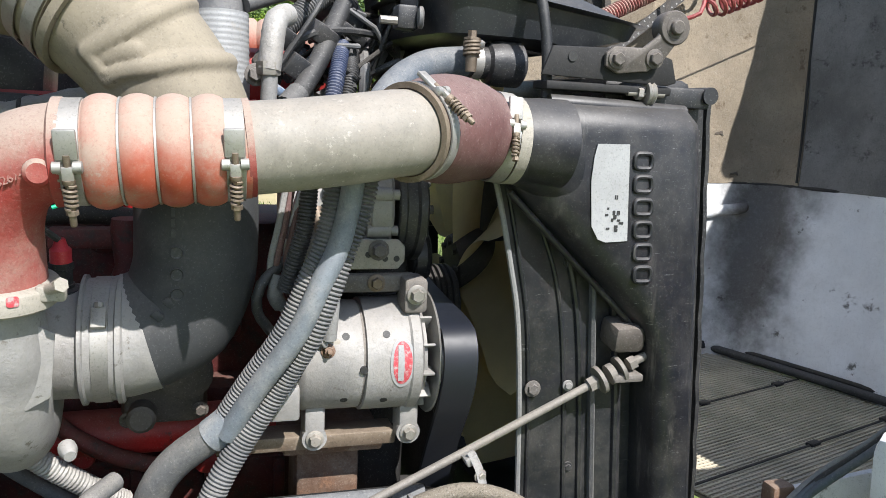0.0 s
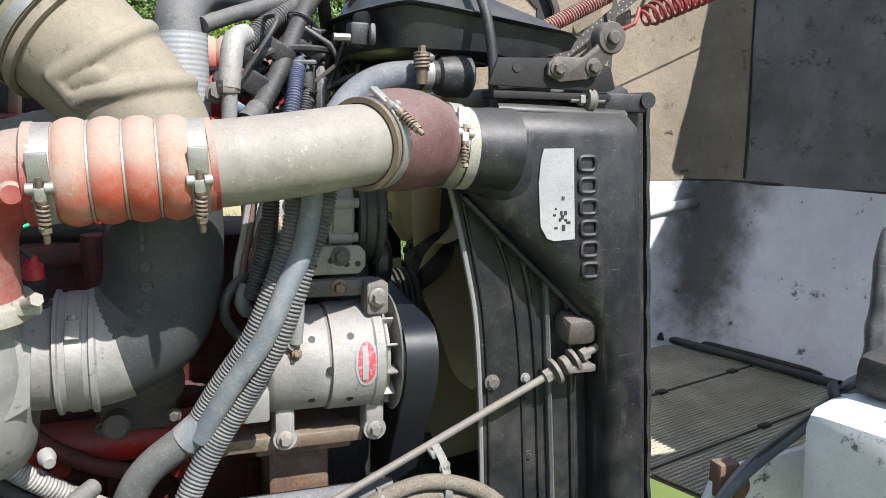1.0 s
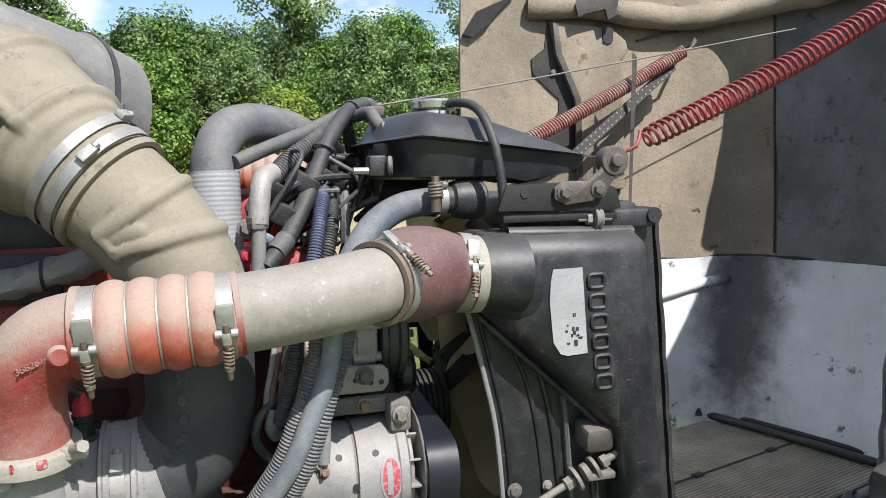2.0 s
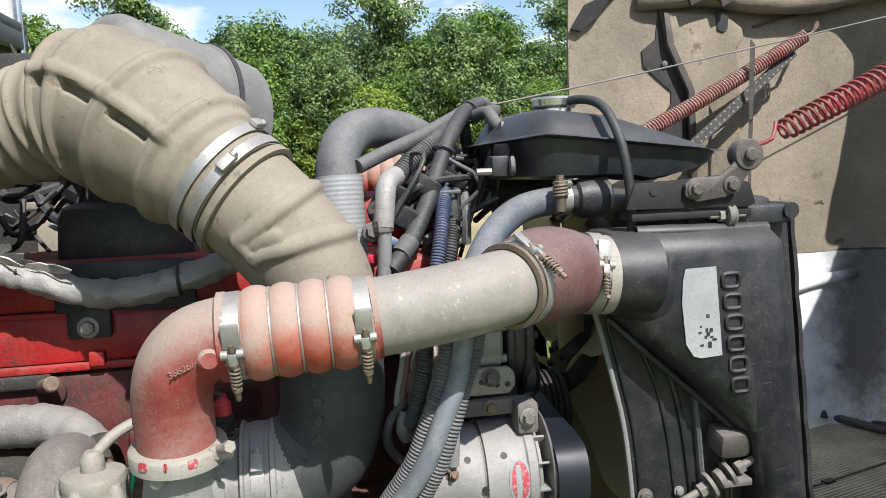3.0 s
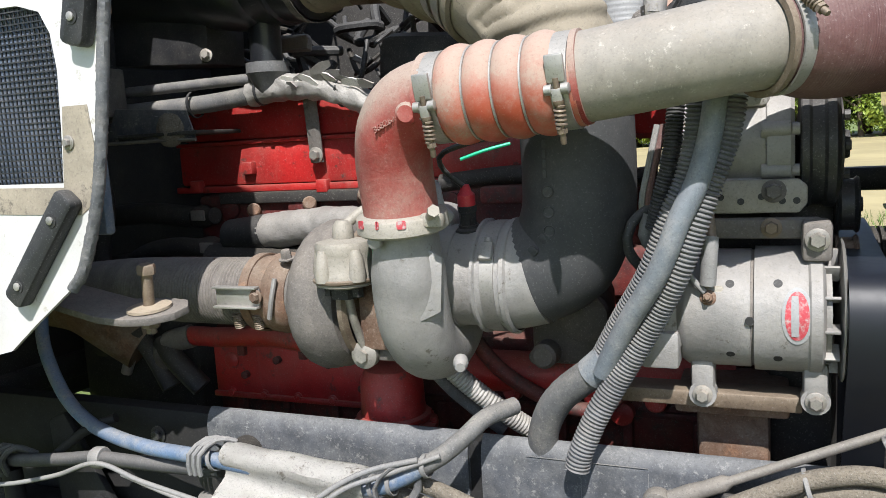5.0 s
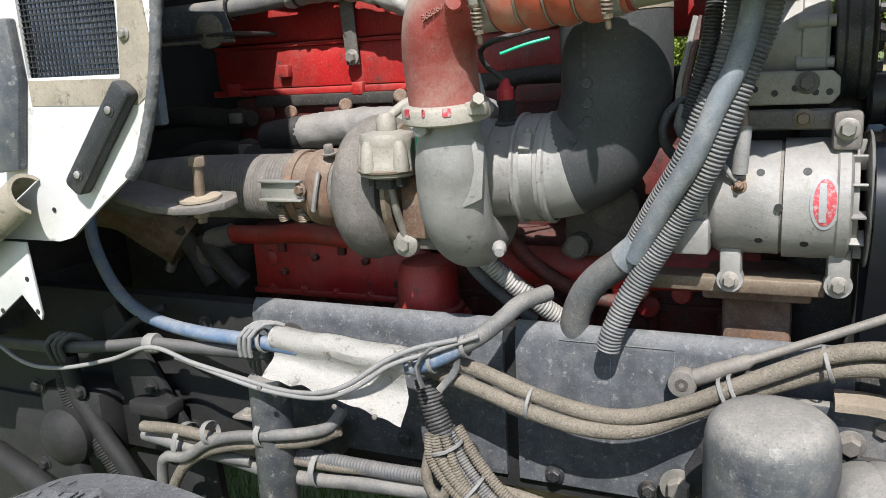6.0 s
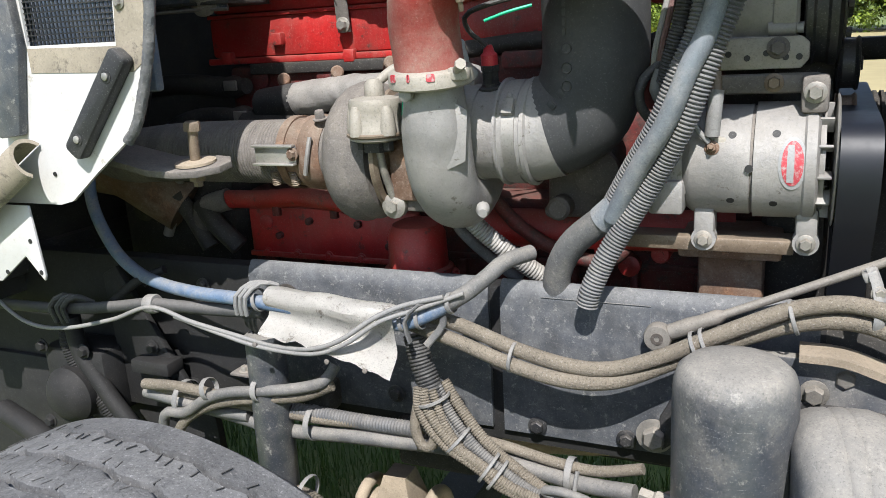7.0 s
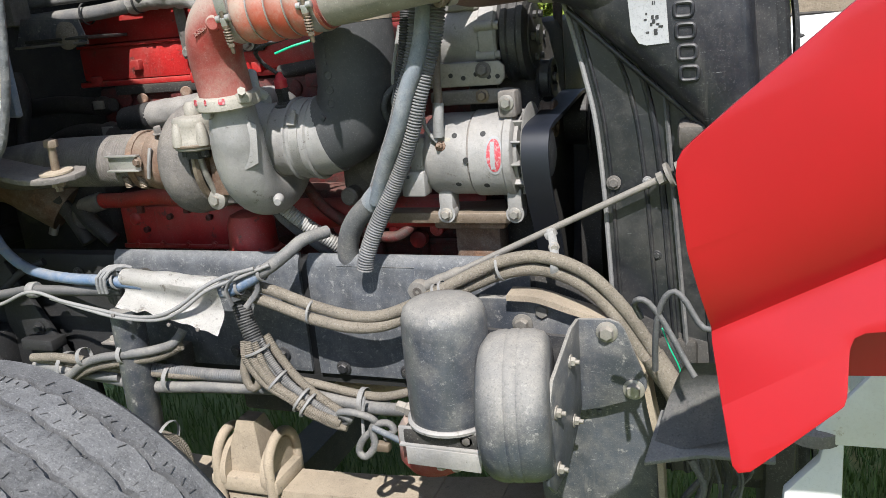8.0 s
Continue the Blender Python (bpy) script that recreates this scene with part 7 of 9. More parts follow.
def lower_hoses():
    b = thing("blue_hose", "sun faded blue hose in a cracked white vinyl sleeve", "hose", (-0.5, 0.95, 0.9))
    part("hose", tube([(-1.06, 1.12, 1.16), (-1.03, 1.09, 1.08), (-0.955, 1.055, 1.005), (-0.87, 1.025, 0.968), (-0.775, 0.995, 0.957), (-0.66, 0.965, 0.958), (-0.543, 0.95, 0.961), (-0.40, 0.95, 0.952), (-0.257, 0.95, 0.945), (-0.198, 0.952, 0.963), (-0.15, 0.967, 0.99)], 0.0125, 16), m_blue, b)
    part("hose_end", tube([(-0.165, 0.962, 0.981), (-0.135, 0.972, 0.998), (-0.105, 1.0, 1.022), (-0.088, 1.03, 1.037), (-0.06, 1.08, 1.04)], 0.0132, 16), m_greyhose, b, "dust covered grey hose end")
    # vinyl sleeve: over the hose and flaring down in front
    bm = bmesh.new()
    grid = []
    for i in range(25):
        t = i / 24
        x = -0.490 + 0.246 * t
        zc = 0.968 - 0.016 * t
        row = []
        for j in range(17):
            s = j / 16
            if s < 0.35:
                a = radians(150 - 150 * s / 0.35)
                y, z = 0.952 + 0.02 * math.cos(a) * 1.0, zc + 0.020 * math.sin(a)
                y = 0.952 + 0.024 * math.cos(radians(20 + 160 * s / 0.35))
                z = zc + 0.022 * math.sin(radians(20 + 160 * s / 0.35))
            else:
                q = (s - 0.35) / 0.65
                y = 0.928 - 0.012 * q + 0.02 * math.sin(q * 3.0) - (0.012 * max(0, q - 0.6) / 0.4)
                z = zc - (0.048 + 0.034 * t) * q
            ragged = 0.012 * noise.noise(V((x * 30, 0, 3.1))) if j == 16 else 0
            wob = 0.003 * noise.noise(V((x * 18, y * 22, z * 25)))
            row.append(bm.verts.new((x + (0.01 * noise.noise(V((z * 20, 1, 2))) if i in (0, 24) else 0), y + wob, z + wob + ragged)))
        grid.append(row)
    for i in range(24):
        for j in range(16):
            bm.faces.new((grid[i][j], grid[i][j + 1], grid[i + 1][j + 1], grid[i + 1][j]))
    bmesh.ops.solidify(bm, geom=bm.faces[:], thickness=0.003)
    sleeve = part("vinyl_sleeve", bm, m_leather, b, "cracked white vinyl sleeve")
    for x in (-0.50, -0.36, -0.29):
        part("snap", turned((x + 0.01, 0.892, 0.905 - 0.02 * (x + 0.5) / 0.2), (0, -1, 0.2), [(0.003, -0.004), (0.0045, 0.001), (0.003, 0.002)], 12), m_iron, sleeve)
    for x, z, y in ((-0.545, 0.961, 0.95), (-0.515, 0.963, 0.95), (-0.235, 0.95, 0.95), (-0.205, 0.958, 0.95), (-0.155, 0.985, 0.962)):
        tie((x, y, z), (1, 0, 0.2), 0.0155 if x > -0.5 else 0.019, b, m_wire, 0.007)
    for k in range(3):
        part("strap", tube([(-0.55 + 0.01 * k, 0.93, 0.94), (-0.545 + 0.01 * k, 0.925, 0.975), (-0.525 + 0.01 * k, 0.945, 0.995), (-0.50 + 0.01 * k, 0.96, 0.99), (-0.52 + 0.01 * k, 0.975, 0.96)], 0.004, 8), m_wire, b)
    part("strap", tube([(-0.215, 0.93, 0.925), (-0.22, 0.925, 0.96), (-0.20, 0.935, 0.985), (-0.175, 0.955, 0.985), (-0.17, 0.96, 0.95), (-0.195, 0.945, 0.915)], 0.006, 8, flat=0.5), m_greyhose, b)
    # pair of woven hoses along the frame
    t = thing("woven_hose_pair", "two tan fabric covered hoses tied along the frame rail", "hose", (0.1, 0.98, 0.9))
    up = [(-0.235, 0.995, 0.950), (-0.15, 0.982, 0.941), (-0.055, 0.978, 0.912), (0.029, 0.975, 0.896), (0.094, 0.975, 0.899), (0.162, 0.98, 0.924), (0.225, 0.985, 0.956), (0.285, 0.99, 0.986), (0.335, 0.995, 1.008), (0.385, 1.0, 1.018), (0.42, 1.0, 1.017), (0.46, 1.0, 1.006), (0.505, 1.0, 0.981), (0.555, 1.0, 0.928), (0.601, 1.0, 0.858), (0.64, 0.995, 0.795), (0.655, 0.99, 0.76)]
    part("hose", tube(up, 0.0118, 16), m_canvas, t)
    lo = [(-0.245, 0.985, 0.934), (-0.15, 0.972, 0.916), (-0.055, 0.968, 0.888), (0.03, 0.966, 0.875), (0.10, 0.975, 0.880), (0.162, 0.99, 0.905), (0.225, 0.998, 0.936), (0.285, 1.004, 0.962), (0.335, 1.006, 0.982), (0.39, 1.006, 0.992), (0.44, 1.006, 0.985), (0.495, 1.004, 0.957), (0.543, 1.0, 0.908), (0.588, 0.998, 0.84), (0.628, 0.994, 0.782), (0.645, 0.99, 0.75)]
    part("hose", tube(lo, 0.0118, 16), m_canvas, t)
    part("sleeve", tube([(0.606, 0.997, 0.838), (0.636, 0.993, 0.79), (0.660, 0.99, 0.75)], 0.021, 16), m_canvas, t)
    for p, a in (((-0.06, 0.974, 0.900), (1, 0, -0.15)), ((0.335, 1.0, 0.995), (1, 0, 0.3)), ((0.225, 0.992, 0.946), (1, 0, 0.5)), ((0.212, 0.99, 0.94), (1, 0, 0.5))):
        part("cable_tie", turned(p, a, [(0.0235, -0.003), (0.025, -0.002), (0.025, 0.002), (0.0235, 0.003)], 18, caps=False), m_wire, t)
    # white lead draped across
    g = thing("grey_cable", "thin grey cable draped across the hoses", "cable", (-0.5, 0.93, 0.9))
    part("cable", tube([(-1.25, 0.96, 0.93), (-1.12, 0.94, 0.872), (-1.0, 0.93, 0.868), (-0.86, 0.935, 0.898), (-0.755, 0.935, 0.933), (-0.66, 0.932, 0.915), (-0.561, 0.93, 0.90), (-0.47, 0.92, 0.893), (-0.392, 0.91, 0.901), (-0.33, 0.905, 0.925), (-0.27, 0.915, 0.965), (-0.224, 0.93, 0.985), (-0.16, 0.945, 1.0)], 0.0042, 10), m_wire, g)
    part("cable", tube([(-0.70, 0.935, 0.92), (-0.6, 0.93, 0.90), (-0.5, 0.92, 0.888), (-0.39, 0.908, 0.893), (-0.32, 0.905, 0.92), (-0.26, 0.915, 0.96), (-0.2, 0.935, 0.98), (-0.13, 0.955, 1.005)], 0.0038, 10), m_wire, g)
    # dark line from the firewall
    k = thing("frame_harness", "grimy cloth wrapped harness clipped to the frame", "harness", (-0.8, 1.0, 0.9))
    part("harness", tube([(-1.35, 1.03, 0.86), (-1.17, 1.0, 0.875), (-1.03, 0.985, 0.888), (-0.90, 0.98, 0.905), (-0.80, 0.975, 0.922), (-0.72, 0.972, 0.925), (-0.62, 0.97, 0.928), (-0.52, 0.968, 0.934)], 0.012, 14), m_elbow, k)
    part("clip", turned((-0.79, 0.975, 0.923), (1, 0, 0.1), [(0.017, -0.012), (0.019, -0.008), (0.019, 0.008), (0.017, 0.012)], 16), m_wire, k)
    for dx in (0, 0.02, 0.035):
        part("strap", tube([(-1.06 + dx, 0.975, 0.86), (-1.055 + dx, 0.962, 0.90), (-1.03 + dx, 0.975, 0.92), (-1.01 + dx, 1.0, 0.90)], 0.006, 8), m_elbow, k)
    # branches share the black that has shade in its colour
    part("branch", corrugated([(-1.05, 0.99, 0.87), (-1.06, 0.99, 0.80), (-1.03, 0.99, 0.73), (-0.98, 0.99, 0.67), (-0.93, 1.0, 0.55), (-0.92, 1.0, 0.40)], 0.016, 0.006, 0.002, 14), m_shadegrime, k)
    part("branch", tube([(-1.03, 0.985, 0.87), (-1.02, 0.985, 0.79), (-0.96, 0.985, 0.70), (-0.90, 0.99, 0.60), (-0.88, 1.0, 0.42)], 0.018, 14), m_shadegrime, k)
    part("branch", tube([(-0.93, 1.0, 0.90), (-0.86, 1.01, 0.95), (-0.80, 1.03, 0.975)], 0.009, 10), m_shadegrime, k)
    # brake and air lines under the rail
    a = thing("air_line_bundle", "bundle of dusty air and brake lines strapped under the rail", "hose bundle", (-0.4, 1.0, 0.6))
    lines = (([(-0.86, 1.02, 0.70), (-0.766, 1.0, 0.706), (-0.65, 0.995, 0.70), (-0.532, 0.99, 0.69), (-0.40, 0.995, 0.697), (-0.30, 1.0, 0.70), (-0.18, 1.0, 0.705), (-0.044, 0.995, 0.695), (0.05, 0.985, 0.69), (0.13, 0.97, 0.70)], 0.0135, m_greyhose),
             ([(-0.86, 1.0, 0.73), (-0.766, 0.985, 0.735), (-0.65, 0.98, 0.735), (-0.52, 0.985, 0.728), (-0.42, 0.99, 0.725), (-0.32, 1.0, 0.728), (-0.2, 1.0, 0.735), (-0.1, 1.0, 0.728), (0.0, 0.995, 0.715), (0.07, 0.99, 0.715), (0.14, 0.985, 0.735)], 0.009, m_canvas),
             ([(-0.85, 0.98, 0.745), (-0.76, 0.972, 0.755), (-0.66, 0.97, 0.752), (-0.58, 0.98, 0.742)], 0.011, m_canvas),
             ([(-0.87, 1.0, 0.715), (-0.78, 0.985, 0.718), (-0.70, 0.98, 0.713), (-0.6, 0.985, 0.71)], 0.012, m_greyhose))
    for p, r, m in lines:
        part("line", tube(p, r, 14), m, a)
    part("loom", corrugated([(-0.56, 0.99, 0.735), (-0.46, 0.995, 0.732), (-0.35, 1.0, 0.728), (-0.24, 1.0, 0.73)], 0.0145, 0.006, 0.002, 14), m_loom, a)
    part("loop", tube([(-0.85, 0.98, 0.48), (-0.81, 0.965, 0.60), (-0.78, 0.952, 0.70), (-0.725, 0.95, 0.715), (-0.66, 0.948, 0.756), (-0.60, 0.948, 0.776), (-0.535, 0.95, 0.786), (-0.46, 0.955, 0.80), (-0.41, 0.965, 0.815), (-0.395, 0.985, 0.84)], 0.0105, 14), m_greyhose, a)
    part("loop", tube([(-0.84, 0.985, 0.47), (-0.80, 0.97, 0.59), (-0.755, 0.96, 0.67), (-0.71, 0.96, 0.712), (-0.64, 0.958, 0.745), (-0.545, 0.96, 0.766), (-0.46, 0.965, 0.78), (-0.40, 0.975, 0.805)], 0.0105, 14), m_canvas, a)
    for p, ax_, r in (((-0.66, 0.953, 0.772), (1, 0, 0.25), 0.022), ((-0.545, 0.955, 0.785), (1, 0, 0.1), 0.022), ((-0.55, 0.99, 0.71), (1, 0, 0), 0.032), ((-0.46, 0.995, 0.713), (1, 0, 0), 0.033), ((-0.75, 0.985, 0.725), (1, 0, 0), 0.038), ((0.025, 0.99, 0.702), (1, 0, 0), 0.028)):
        part("cable_tie", turned(p, ax_, [(r - 0.0015, -0.006), (r, -0.005), (r, 0.005), (r - 0.0015, 0.006)], 18, caps=False), m_wire, a)
    part("bracket", block((-0.455, 1.03, 0.755), (0.05, 0.05, 0.06), bevel=0.01), m_dark, a)
    part("bracket", block((-0.60, 1.0, 0.797), (0.05, 0.05, 0.006), bevel=0.002), m_iron, a)
    hexbolt((-0.60, 0.99, 0.80), (0, 0, 1), 0.008, 0.01, parent=a)
    part("chassis_pipe", tube([(-0.45, 1.35, 0.66), (-0.33, 1.32, 0.60), (-0.2, 1.3, 0.575), (-0.05, 1.3, 0.585), (0.1, 1.32, 0.60)], 0.03, 16), m_axle, a)
    # coiled spare harness hanging down, folded on itself and tied
    c = thing("coiled_harness", "folded spare harness of ribbed tan looms, tied in bundles", "harness", (-0.15, 0.97, 0.7))
    part("black_stem", corrugated([(-0.235, 0.985, 0.915), (-0.222, 0.978, 0.87), (-0.205, 0.972, 0.83), (-0.195, 0.968, 0.805)], 0.020, 0.006, 0.002, 14), m_rubber, c)
    rnd = random.Random(11)
    for i in range(11):
        ox, oy, oz = rnd.uniform(-0.022, 0.022), rnd.uniform(-0.02, 0.02), rnd.uniform(-0.012, 0.012)
        path = [(-0.205 + ox * 0.7, 0.972 + oy, 0.835), (-0.19 + ox * 1.2, 0.966 + oy, 0.79 + oz), (-0.15 + ox * 1.2, 0.958 + oy, 0.745 + oz), (-0.10 + ox * 0.7, 0.952 + oy, 0.715 + oz), (-0.05 + ox, 0.948 + oy * 0.7, 0.685 + oz), (0.0 + ox * 0.5, 0.944 + oy * 0.5, 0.672 + oz * 0.6)]
        part("loom_strand", corrugated(path, rnd.choice((0.0075, 0.009, 0.010)), 0.0045, 0.0016, 10), m_canvas if i % 4 else m_greyhose, c)
    part("loop_end", tube([(-0.225, 0.96, 0.80), (-0.228, 0.95, 0.765), (-0.215, 0.945, 0.735), (-0.195, 0.945, 0.74), (-0.19, 0.95, 0.775), (-0.205, 0.955, 0.81)], 0.009, 12), m_canvas, c)
    for p, d in (((-0.198, 0.966, 0.812), (0.4, 0, -1)), ((-0.155, 0.958, 0.748), (0.8, 0, -0.7)), ((-0.10, 0.952, 0.712), (0.9, 0, -0.6)), ((-0.085, 0.95, 0.702), (0.9, 0, -0.6))):
        part("cable_tie", turned(p, d, [(0.0275, -0.003), (0.0292, -0.002), (0.0292, 0.002), (0.0275, 0.003)], 16, caps=False), m_wire, c)
    part("knotted_end", tube([(0.0, 0.944, 0.672), (0.02, 0.93, 0.69), (0.0, 0.925, 0.705), (0.03, 0.92, 0.712), (0.07, 0.925, 0.70), (0.075, 0.93, 0.68), (0.05, 0.92, 0.655), (0.04, 0.915, 0.63), (0.055, 0.912, 0.62), (0.075, 0.918, 0.645), (0.07, 0.925, 0.68), (0.10, 0.93, 0.69), (0.115, 0.93, 0.675), (0.095, 0.925, 0.66)], 0.0075, 10, 0.006), m_greyhose, c)
    part("tail", tube([(0.075, 0.92, 0.682), (0.12, 0.91, 0.672), (0.16, 0.90, 0.664), (0.20, 0.895, 0.658)], 0.0065, 10), m_bluegrey, c)
    part("plug", block((0.085, 0.925, 0.64), (0.04, 0.02, 0.018), bevel=0.004), m_brass, c)
    part("tie_tail", tube([(0.045, 0.93, 0.655), (0.042, 0.945, 0.70), (0.045, 0.955, 0.73)], 0.0035, 6), m_wire, c)
    # small tied bundle beside the tyre
    s = thing("tied_hose_end", "small tied bundle of ribbed hose ends", "hose bundle", (-0.48, 0.95, 0.55))
    for i in range(5):
        part("hose_end", corrugated([(-0.53 + 0.005 * i, 0.93 + 0.012 * i, 0.575), (-0.49 + 0.008 * i, 0.93 + 0.01 * i, 0.60 - 0.008 * i), (-0.455 + 0.004 * i, 0.93 + 0.01 * i, 0.59 - 0.012 * i), (-0.43, 0.935 + 0.008 * i, 0.555 - 0.014 * i)], 0.011, 0.005, 0.002, 10), m_canvas, s)
    part("cable_tie", turned((-0.465, 0.95, 0.585), (1, 0, -0.2), [(0.04, -0.004), (0.042, 0), (0.04, 0.004)], 16, caps=False), m_wire, s)


def steering_gear():
    s = thing("steering_gear", "grimy black steering gear and brackets, darkened as if shaded", "steering gear", (-1.1, 1.05, 0.5))
    bm = block((-1.05, 1.03, 0.72), (0.18, 0.10, 0.16), bevel=0.025)
    lathe(bm, (-1.05, 0.98, 0.70), (0, -1, 0), [(0.06, -0.02), (0.062, 0.02), (0.05, 0.035), (0.03, 0.05)], 24)
    # these parts lie in cab shade, which their black colour imitates
    part("housing", bm, m_shadegrime, s)
    part("arm", plate([(-1.10, 0.72), (-1.05, 0.74), (-1.0, 0.60), (-0.99, 0.47), (-1.03, 0.46), (-1.07, 0.58)], 0.03, (0, 0.97, 0), AX, AZ, 0.008), m_shadegrime, s)
    part("gusset", plate([(-0.94, 0.97), (-0.78, 0.70), (-0.80, 0.66), (-0.97, 0.66), (-0.98, 0.95)], 0.015, (0, 1.045, 0), AX, AZ, 0.003), m_shadegrime, s)
    # added backing sheet that keeps the shaded space below the rail dark
    part("shade_backing", plate([(-2.2, 0.35), (-0.74, 0.35), (-0.76, 0.66), (-0.80, 0.72), (-2.2, 0.72)], 0.02, (0, 1.075, 0), AX, AZ, 0.004), m_shadegrime, s)
    part("pad", block((-0.86, 1.03, 0.765), (0.10, 0.05, 0.03), bevel=0.006), m_shadegrime, s)
    part("tie_rod", tube([(-1.3, 0.98, 0.62), (-1.15, 0.96, 0.58), (-1.0, 0.95, 0.50), (-0.85, 0.95, 0.47)], 0.025, 14), m_shadegrime, s)
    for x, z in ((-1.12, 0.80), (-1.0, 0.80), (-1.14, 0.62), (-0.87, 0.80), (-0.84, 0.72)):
        hexbolt((x, 0.975 if x < -0.9 else 1.035, z), (0, -1, 0), 0.011, 0.010, parent=s, mat=m_shadegrime)
    # exhaust shroud and pipes in the dark behind the cowl
    d = thing("firewall_pipes", "dark pipes and fittings below the cab cowl", "pipes", (-0.9, 1.3, 1.0))
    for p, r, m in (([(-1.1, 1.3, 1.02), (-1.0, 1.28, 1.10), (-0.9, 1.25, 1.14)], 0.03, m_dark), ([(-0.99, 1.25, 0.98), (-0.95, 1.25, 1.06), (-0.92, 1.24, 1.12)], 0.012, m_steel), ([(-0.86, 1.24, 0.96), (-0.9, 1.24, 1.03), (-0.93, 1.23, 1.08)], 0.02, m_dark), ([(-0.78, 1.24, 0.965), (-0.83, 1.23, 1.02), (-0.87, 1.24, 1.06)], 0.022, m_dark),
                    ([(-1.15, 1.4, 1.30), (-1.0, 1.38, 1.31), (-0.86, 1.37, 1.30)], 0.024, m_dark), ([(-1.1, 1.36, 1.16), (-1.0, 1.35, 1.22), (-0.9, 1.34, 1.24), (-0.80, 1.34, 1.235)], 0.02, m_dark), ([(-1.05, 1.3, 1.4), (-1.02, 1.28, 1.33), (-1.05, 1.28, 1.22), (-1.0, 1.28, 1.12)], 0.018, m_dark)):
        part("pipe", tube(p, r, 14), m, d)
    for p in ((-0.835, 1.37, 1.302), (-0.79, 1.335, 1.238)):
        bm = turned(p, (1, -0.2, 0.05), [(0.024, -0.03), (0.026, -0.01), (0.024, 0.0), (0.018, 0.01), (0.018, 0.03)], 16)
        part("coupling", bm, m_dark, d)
        part("coupling_clip", block(V(p) + V((0.0, -0.026, 0.004)), (0.035, 0.006, 0.022), bevel=0.002), m_greyrod, d)
    part("duct", tube([(-1.25, 1.27, 1.14), (-1.09, 1.25, 1.13), (-1.0, 1.25, 1.09), (-0.94, 1.27, 1.045)], 0.065, 20), m_rust, d)


# ================= cab cowl =================
def pierced(outline, holes, thick, origin, u=AX, v=AZ):
    """A plate with openings right through it."""
    u, v = V(u).normalized(), V(v).normalized()
    n = u.cross(v)
    bm = bmesh.new()
    edges = []
    for loop in (outline, *holes):
        vs = [bm.verts.new(V(origin) + u * a + v * b - n * thick / 2) for a, b in loop]
        edges += [bm.edges.new((vs[i], vs[(i + 1) % len(vs)])) for i in range(len(vs))]
    bmesh.ops.triangle_fill(bm, edges=edges, use_beauty=True, use_dissolve=False)
    got = bmesh.ops.extrude_face_region(bm, geom=bm.faces[:])
    bmesh.ops.translate(bm, vec=n * thick, verts=[g for g in got["geom"] if isinstance(g, bmesh.types.BMVert)])
    return bm


def wire_mesh(x0, x1, z0, z1, y, step, r, keep, parent, mat, name="wire_mesh"):
    bm = bmesh.new()
    for x in np.arange(x0, x1, step):
        zs = [z for z in np.linspace(z0, z1, 60) if keep(x, z)]
        if len(zs) > 1:
            box(bm, (x, y, (zs[0] + zs[-1]) / 2), (r, r, zs[-1] - zs[0]))
    for z in np.arange(z0, z1, step):
        xs_ = [x for x in np.linspace(x0, x1, 60) if keep(x, z)]
        if len(xs_) > 1:
            box(bm, ((xs_[0] + xs_[-1]) / 2, y - r, z), (xs_[-1] - xs_[0], r, r))
    return tagged(part(name, bm, mat, parent), kind="stuff")


